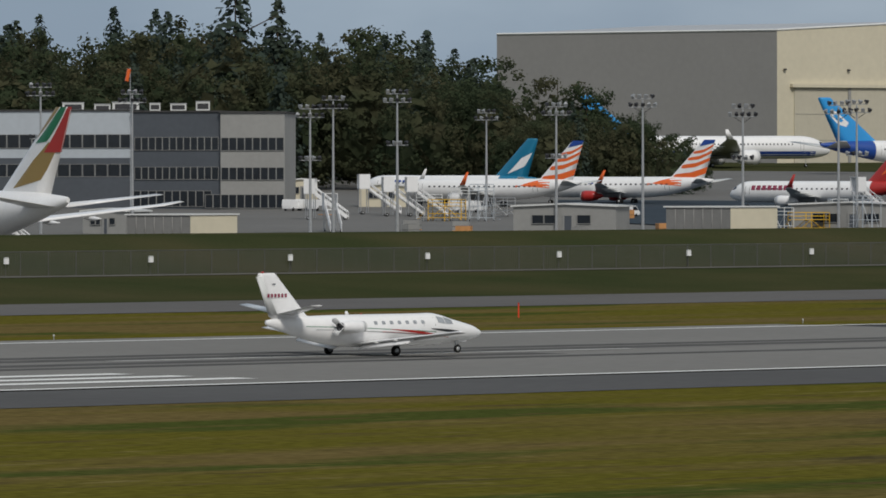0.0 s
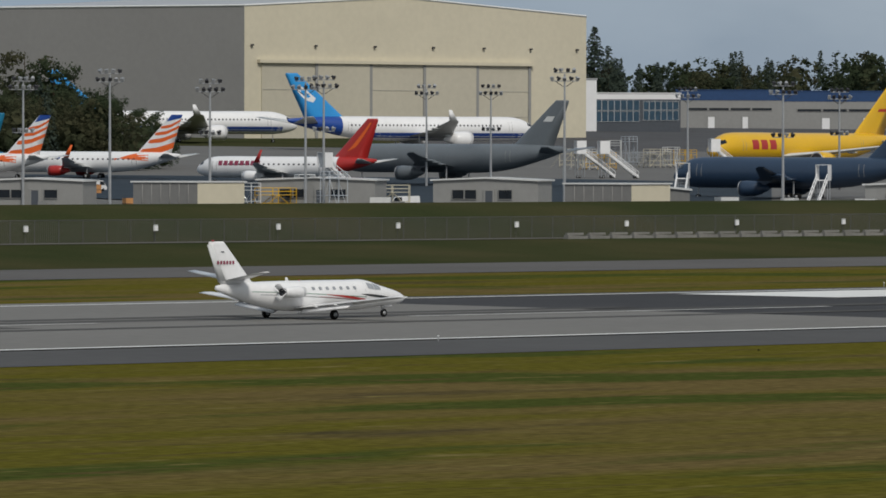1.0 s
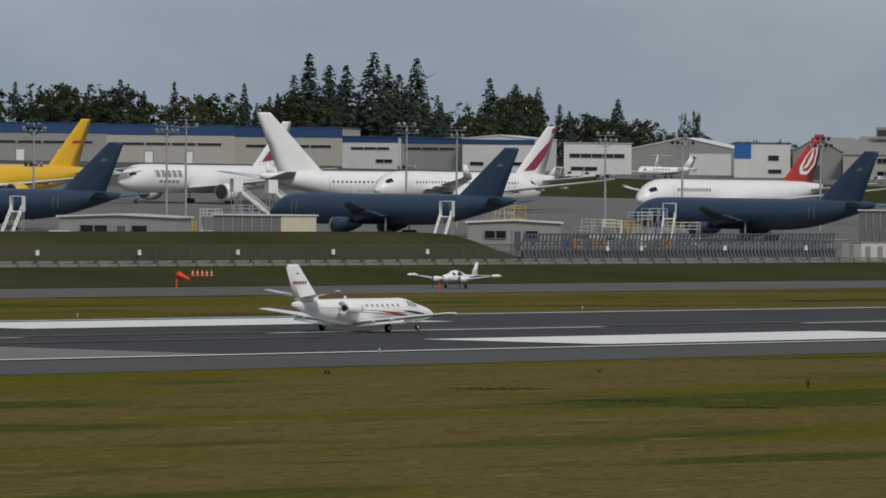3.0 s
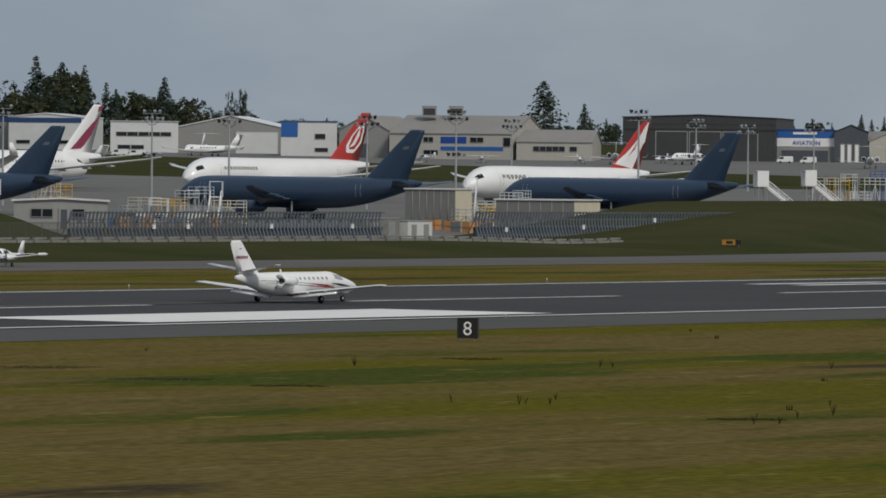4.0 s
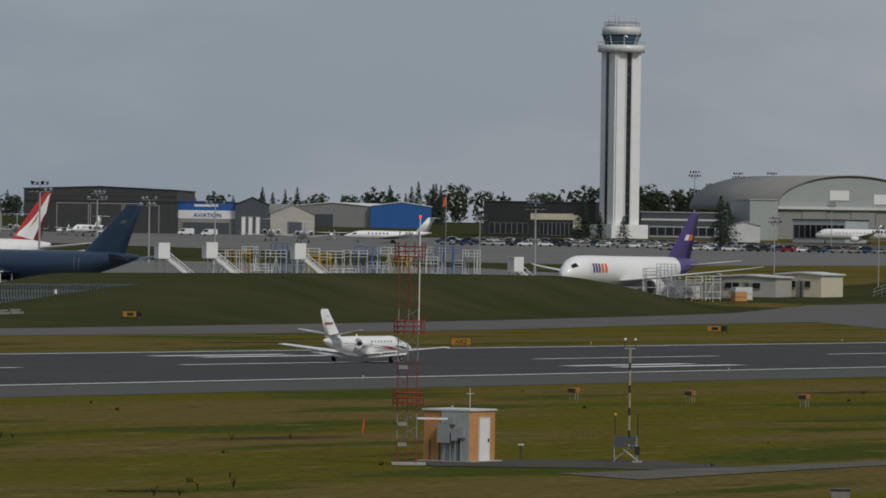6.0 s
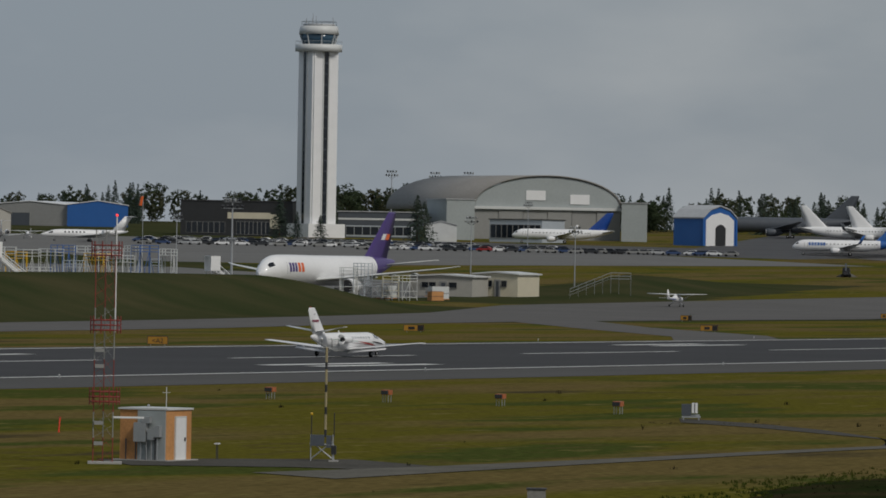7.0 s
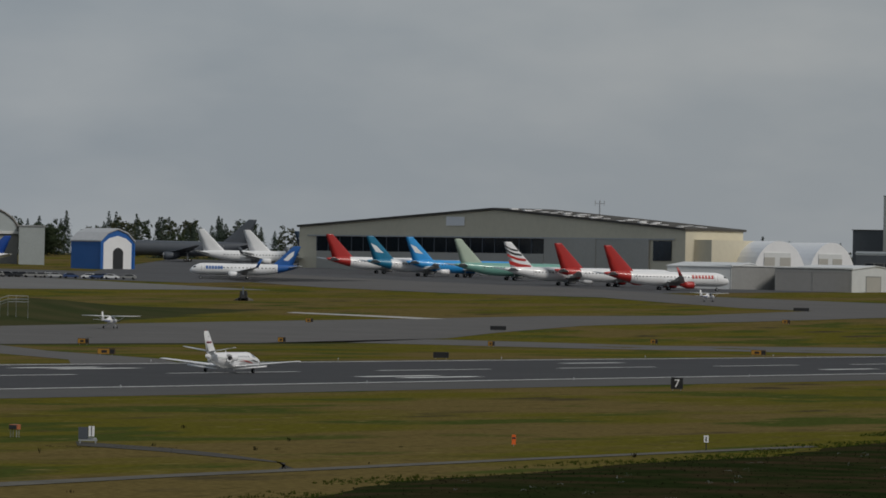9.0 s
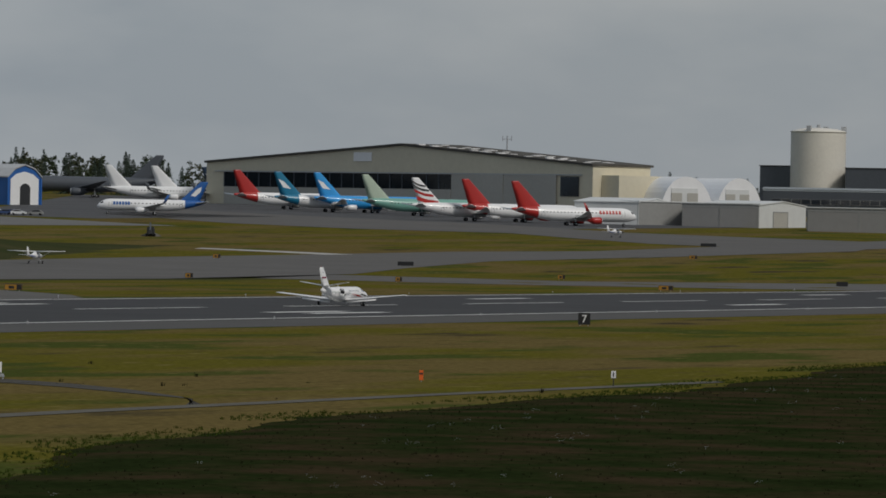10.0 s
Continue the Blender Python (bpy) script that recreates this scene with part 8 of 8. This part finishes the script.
for k in range(4):
    if not seen[k]:
        x, y = spot(35.5 + 0.1 * k, 1100)
        CRATES[k].matrix_basis = pose(x, y, land(x, y) + 0.03)


def ramp_jet(x, y, heading, label, L=20.0, tail=6.4):
    """A business jet parked on the far ramp, with a T-tail."""
    top = thing("parked_business_jet", pose(x, y, land(x, y) + 0.04, 0, 0, heading), label, "aircraft", "parked business jets")
    k = L / 20.0
    bd = Body([(10 * k, 0.03, 0.03, 1.9), (9.3 * k, 0.45, 0.42, 1.95), (8 * k, 0.85, 0.85, 2.1), (6.5 * k, 1.1, 1.15, 2.25), (-2 * k, 1.1, 1.15, 2.25), (-5 * k, 0.8, 0.85, 2.5), (-8 * k, 0.3, 0.35, 2.95), (-9 * k, 0.05, 0.08, 3.1)])
    hull = part("fuselage", bd.mesh(20, 30), M["white"], top)
    for sd in (-1, 1):
        bm = bmesh.new()
        bd.patch(bm, [(7.4 * k, 2.4, 2.9), (7.9 * k, 2.35, 2.75), (8.3 * k, 2.25, 2.5)], sd, 0.02)
        part("windscreen", bm, M["glass"], hull)
        for i in range(6):
            bm = bmesh.new()
            bd.patch(bm, [(4.6 * k - i * 1.1, 2.5, 2.9), (4.6 * k - i * 1.1 + 0.5, 2.5, 2.9)], sd, 0.015)
            part("cabin_window", bm, M["glass"], hull)
        wg = part("wing", wing_mesh([((2.5 * k, sd * 0.5, 1.5), 5.0 * k, 0.5, False), ((-2.2 * k, sd * 9.6 * k, 2.3), 1.3, 0.12, False)]), M["offwhite"], top)
        part("winglet", wing_mesh([((-2.2 * k, sd * 9.6 * k, 2.3), 1.3, 0.08, True), ((-3.2 * k, sd * 9.9 * k, 3.4), 0.6, 0.05, True)]), M["offwhite"], wg)
        en = part("engine", lathe([(0, 0.55), (0.1, 0.62), (-0.8, 0.72), (-2.6, 0.66), (-3.6, 0.42)], pose(-3.2 * k, sd * 1.95, 2.75), 16), M["white"], top)
        part("exhaust", lathe([(-3.5, 0.5), (-3.75, 0.4), (-3.6, 0.05)], pose(-3.2 * k, sd * 1.95, 2.75), 16), M["dark_steel"], en)
        part("pylon", box_mesh(((-4.6 * k, sd * 1.2, 2.72), (2.0, 0.8, 0.2))), M["white"], en)
        part("tailplane", wing_mesh([((-8.6 * k, 0, tail), 1.7, 0.18, False), ((-9.8 * k, sd * 3.6 * k, tail - 0.1), 0.9, 0.08, False)]), M["white"], top)
        lg = part("main_gear", tubes(((-0.8, sd * 1.5, 0.3), (-0.8, sd * 1.4, 1.5), 0.09), sides=6), M["steel"], top)
        wheel(lg, "tyre", -0.8, sd * 1.6, 0.4, 0.4, 0.28)
    lg = part("nose_gear", tubes(((7 * k, 0, 0.3), (7 * k, 0, 1.4), 0.07), sides=6), M["steel"], top)
    wheel(lg, "tyre", 7 * k, 0, 0.3, 0.3, 0.22)
    part("fin", wing_mesh([((-5.2 * k, 0, 3.0), 3.8, 0.35, True), ((-8.2 * k, 0, tail + 0.1), 2.2, 0.2, True)]), M["white"], top)
    return top


for b, d, head, L, lab in ((28.55, 1930, 128, 27, "large white business jet on the ramp"), (29.57, 1930, 30, 19, "white business jet seen from behind on the ramp"), (31.75, 1960, 33, 19, "white business jet by the charcoal hangar"), (31.15, 1975, 180, 16, "white business jet before the charcoal hangar"), (29.3, 1900, 35, 15, "small white jet on the ramp"), (35.35, 2080, 200, 24, "white jet parked before the pale hangar"), (35.2, 2060, 160, 22, "white jet with blue stripe beside the pale hangar"), (36.4, 1750, 120, 18, "white jet near the workshop")):
    x, y = spot(b, d)
    ramp_jet(x, y, head, lab, L, 6.4 + (L - 19) * 0.12)
for b, d, head in ((32.9, 1960, 40), (32.05, 1960, 20), (31.35, 2000, 150), (33.4, 1970, 80), (30.9, 1990, 10), (29.05, 1980, 200)):
    x, y = spot(b, d)
    light_aircraft(pose(x, y, land(x, y) + 0.04, 0, 0, head), "small white propeller aeroplane parked on the ramp", group="parked light aircraft")


def digger():
    x, y = spot(22.04, 1542)
    top = thing("mini_excavator", pose(x, y, land(x, y), 0, 0, 200), "dark tracked excavator with raised arm in the grass", "excavator")
    part("cab", box_mesh(((0, 0, 1.5), (1.7, 1.6, 1.5)), ((-1.2, 0, 1.2), (1.2, 1.8, 1.0))), M["black"], top)
    for sy in (-0.9, 0.9):
        part("track", box_mesh(((0, sy, 0.35), (3.0, 0.45, 0.7))), M["rubber"], top)
    part("boom", tubes(((0.8, 0, 1.3), (2.4, 0, 3.1), 0.2), ((2.4, 0, 3.1), (3.6, 0, 1.4), 0.16), sides=6), M["slate"], top)
    part("bucket", box_mesh(((3.7, 0, 1.0), (0.8, 0.9, 0.8))), M["dark_steel"], top)
    part("spoil", lathe([(1.3, 0.1), (0.6, 1.5), (0.0, 2.6)], pose(-3.4, 0, 0, 0, -90, 0), 12), M["track"], top)
    return top


digger()


def gangway():
    """Steel walkway and steps up the small mound."""
    x, y = spot(24.4, 1236)
    top = thing("inspection_platform", pose(x, y, land(x, y), 0, 0, 24.4 - 90), "galvanised inspection platform with stairs by the mound", "platform")
    bm = bmesh.new()
    for i in range(6):
        add_tube(bm, (i * 1.5, 0, 0), (i * 1.5, 0, 0.6 + i * 0.62 + 1.1), 0.03, sides=4)
        add_tube(bm, (i * 1.5, 1.2, 0), (i * 1.5, 1.2, 0.6 + i * 0.62 + 1.1), 0.03, sides=4)
    for z in (0.5, 1.1):
        add_tube(bm, (0, 0, 0.6 + z), (7.5, 0, 3.7 + z), 0.05, sides=4)
        add_tube(bm, (0, 1.2, 0.6 + z), (7.5, 1.2, 3.7 + z), 0.05, sides=4)
        for yy in (0, 1.2):
            add_tube(bm, (7.5, yy, 3.7 + z), (11.2, yy, 3.7 + z), 0.05, sides=4)
    for xx in (9.0, 11.2):
        for yy in (0, 1.2):
            add_tube(bm, (xx, yy, 0), (xx, yy, 4.8), 0.03, sides=4)
    part("frame", bm, M["steel"], top)
    bm = bmesh.new()
    for i in range(16):
        add_box(bm, (i * 0.47, 0.6, 0.55 + i * 0.2), (0.4, 1.2, 0.06))
    tagged(part("treads", bm, M["steel"], top), kind="stuff")
    part("deck", box_mesh(((9.4, 0.6, 3.7), (3.9, 1.4, 0.1))), M["steel"], top)
    return top


gangway()


# ---- weeds and flowers in the near grass ----
def tufts(name, label, count, area, size, mat, seed, category="weeds", test=None):
    rng = np.random.default_rng(seed)
    verts, faces = [], []
    n = 0
    while n < count:
        x, y = rng.uniform(*area[0]), rng.uniform(*area[1])
        if test and not test(x, y):
            continue
        n += 1
        z = land(x, y)
        s = size * rng.uniform(0.4, 1.4)
        for k in range(9):
            a, l = rng.uniform(0, 6.28), s * rng.uniform(0.5, 1.0)
            d = np.array([math.cos(a), math.sin(a)]) * l * 0.45
            w = np.array([-math.sin(a), math.cos(a)]) * s * 0.1
            i = len(verts)
            o = rng.normal(scale=s * 0.3, size=2)
            verts += [(x + o[0] - w[0], y + o[1] - w[1], z - 0.02), (x + o[0] + w[0], y + o[1] + w[1], z - 0.02), (x + o[0] + d[0] * 0.6 + w[0], y + o[1] + d[1] * 0.6 + w[1], z + l * 0.7), (x + o[0] + d[0], y + o[1] + d[1], z + l)]
            faces.append((i, i + 1, i + 2, i + 3))
    return tagged(part(name, (verts, [], faces), mat), label, category, kind="stuff")


tufts("weeds", "scattered low weeds in the mown grass", 26, ((230, 420), (95, 212)), 0.24, M["weed_leaf"], 31, test=lambda x, y: y > bank_line(x) + 3)
tufts("bank_weeds", "tall rough weeds on the near bank", 9000, ((200, 520), (50, 142)), 0.11, M["weed_leaf"], 33, "weeds", test=lambda x, y: bank_line(x) - 60 < y < bank_line(x) - 1.0)


tufts("fresh_grass", "fringe of fresh green grass along the weedy bank", 2600, ((215, 520), (85, 142)), 0.13, M["fresh_leaf"], 37, "grass",
      test=lambda x, y: -2.5 < y - bank_line(x) < 2.2 and noise.noise(Vector((x * 0.05, 3.0, y * 0.2))) > -0.15)


def weed_clump(x, y, size, seed):
    """One upright dock or thistle in the mown grass."""
    r = random.Random(seed)
    top = thing("weed", pose(x, y, land(x, y)), "dark tall weed standing in the mown grass", "weed", "tall weeds")
    bm = bmesh.new()
    for k in range(7):
        a, l = r.uniform(0, 6.28), size * r.uniform(0.6, 1.1)
        tip = Vector((math.cos(a) * l * 0.35, math.sin(a) * l * 0.35, l))
        add_tube(bm, (0, 0, 0), tip, 0.012, 0.006, 3, False)
        for j in range(6):
            p = tip * r.uniform(0.3, 1.0)
            d = Vector((r.uniform(-1, 1), r.uniform(-1, 1), r.uniform(-0.2, 0.8))).normalized() * size * 0.2
            w = d.cross(Vector((0, 0, 1))).normalized() * size * 0.05
            bm.faces.new([bm.verts.new(q) for q in (p, p + d * 0.5 + w, p + d, p + d * 0.5 - w)])
    part("stems", bm, M["dead_leaf"], top)
    return top


for k, (x, y, size) in enumerate(((218.3, 128.8, 0.6), (219.2, 128.2, 0.45), (229.0, 146.2, 0.6), (229.8, 146.4, 0.5), (234.8, 148.1, 0.5), (267.0, 179.9, 0.7), (275.9, 171.5, 0.65), (276.6, 171.2, 0.5), (283.5, 162.9, 0.6), (288.6, 162.5, 0.5), (224.7, 130.6, 0.6), (228.5, 131.2, 0.7), (336.0, 147.9, 0.5), (229.5, 149.8, 0.5), (238.5, 137.1, 0.4), (230.4, 145.6, 0.5))):
    weed_clump(x, y, size * 0.62, k)
tall_stake = thing("red_marker_stake", pose(300.8, 165.1, 0, 0, 8, 0), "leaning red marker stake in the mown grass", "marker", "marker stakes")
part("stake", tubes(((0, 0, 0), (0, 0, 0.75), 0.04), sides=6), M["orange_red"], tall_stake)
part("cap", tubes(((0, 0, 0.75), (0, 0, 0.8), 0.06), sides=6), M["red"], tall_stake)


def bare_streak(x, y, reach, depth, count, seed):
    """A low dark streak of dead weeds lying across the mown grass."""
    a = math.atan2(y, x)
    def inside(px, py):
        u, v = (px - x) * math.sin(a) - (py - y) * math.cos(a), (px - x) * math.cos(a) + (py - y) * math.sin(a)
        return (u / reach) ** 2 + (v / depth) ** 2 < 0.5 + 0.6 * noise.noise(Vector((px * 0.5, py * 0.5, 0)))
    tufts("dead_weeds", "dark streak of dead weeds in the mown grass", count, ((x - reach - depth, x + reach + depth), (y - reach - depth, y + reach + depth)), 0.045, M["dead_leaf"], seed, "weeds", inside)


for k, (x, y, reach, depth) in enumerate(((253.9, 188.8, 3.2, 3.0), (243.9, 174.4, 3.6, 2.2), (240.7, 165.7, 2.2, 1.6), (282.5, 183.1, 2.0, 3.0), (222.0, 131.5, 2.4, 1.2), (352.0, 150.5, 5.0, 3.5))):
    bare_streak(x, y, reach, depth, 420, 60 + k)


def flowers():
    rng = np.random.default_rng(35)
    verts, faces = [], []
    n = 0
    while n < 80:
        x, y = rng.uniform(200, 430), rng.uniform(60, 132)
        if not bank_line(x) - 30 < y < bank_line(x) - 4 or noise.noise(Vector((x * 0.06, y * 0.12, 0))) < 0.02:
            continue
        n += 1
        z = land(x, y) + rng.uniform(0.08, 0.18)
        for k in range(11):
            c = np.array([x, y, z]) + rng.normal(scale=0.09, size=3) * np.array([1.0, 1.0, 0.5])
            s = rng.uniform(0.007, 0.016)
            i = len(verts)
            verts += [tuple(c + s * np.array(p)) for p in ((1, 0, 0), (0, 1, 0), (-1, 0, 0), (0, -1, 0), (0, 0, 0.9), (0, 0, -0.9))]
            faces += [(i, i + 1, i + 4), (i + 1, i + 2, i + 4), (i + 2, i + 3, i + 4), (i + 3, i, i + 4), (i + 1, i, i + 5), (i + 2, i + 1, i + 5), (i + 3, i + 2, i + 5), (i, i + 3, i + 5)]
    tagged(part("flower_heads", (verts, [], faces), M["pale_panel"]), "small white flower heads among the weeds", "flowers", kind="stuff")


flowers()
mast_x, mast_y = spot(19.0, 2260)
aerial = thing("roof_aerial", pose(mast_x, mast_y, land(mast_x, mast_y)), "thin steel aerial mast behind the hangar roof", "aerial")
part("pole", tubes(((0, 0, 0), (0, 0, 25.4), 0.22), sides=6), M["steel"], aerial)
part("crossbar", tubes(((0, -1.6, 24.3), (0, 1.6, 24.3), 0.1), ((-1.6, 0, 24.3), (1.6, 0, 24.3), 0.1), ((0, -1.6, 23.6), (0, -1.6, 25.4), 0.12), ((0, 1.6, 23.6), (0, 1.6, 25.4), 0.12), sides=5), M["steel"], aerial)
for k, (x, y, w, hh) in enumerate(((666, 446, 8.0, 2.6), (674, 446, 6.0, 2.4))):
    top = thing("storage_container", pose(x, y, land(x, y), 0, 0, 4), "pale storage container at the end of the blast fence", "container", "storage containers")
    part("body", box_mesh(((0, 0, hh / 2), (w, 2.4, hh))), M["offwhite" if k else "old_concrete"], top)
    part("roof_rail", box_mesh(((0, 0, hh + 0.05), (w + 0.1, 2.5, 0.1))), M["steel"], top)
    for sx in (-0.25, 0.25):
        part("door", box_mesh(((sx * w, -1.23, hh * 0.45), (w * 0.2, 0.06, hh * 0.8))), M["mid_grey" if k else "steel"], top)


def motions():
    # the jet's take-off roll along the centre line: seconds and distance
    run = [(0.0, 230.2), (0.5, 247.0), (1.0, 265.2), (1.5, 283.4), (2.0, 303.4), (3.0, 344.0), (3.5, 365.8), (4.0, 388.5), (4.5, 412.1), (5.0, 436.3), (5.5, 461.2), (6.0, 486.9), (7.0, 540.2), (7.5, 568.1), (8.0, 597.0), (9.0, 656.8), (10.0, 719.0)]
    walk(jet, [(t, pose(x, CENTRE, 0.06)) for t, x in run])
    walk(cessna, [(t, pose(1082 + 10.3 * (t - 7.5), 468.3 + 0.9 * (t - 7.5), land(1082 + 10.3 * (t - 7.5), 468.3 + 0.9 * (t - 7.5)) + 0.05, 0, 0, 4)) for t in (0.0, 2.5, 5.0, 7.5, 8.7, 10.0)])


motions()
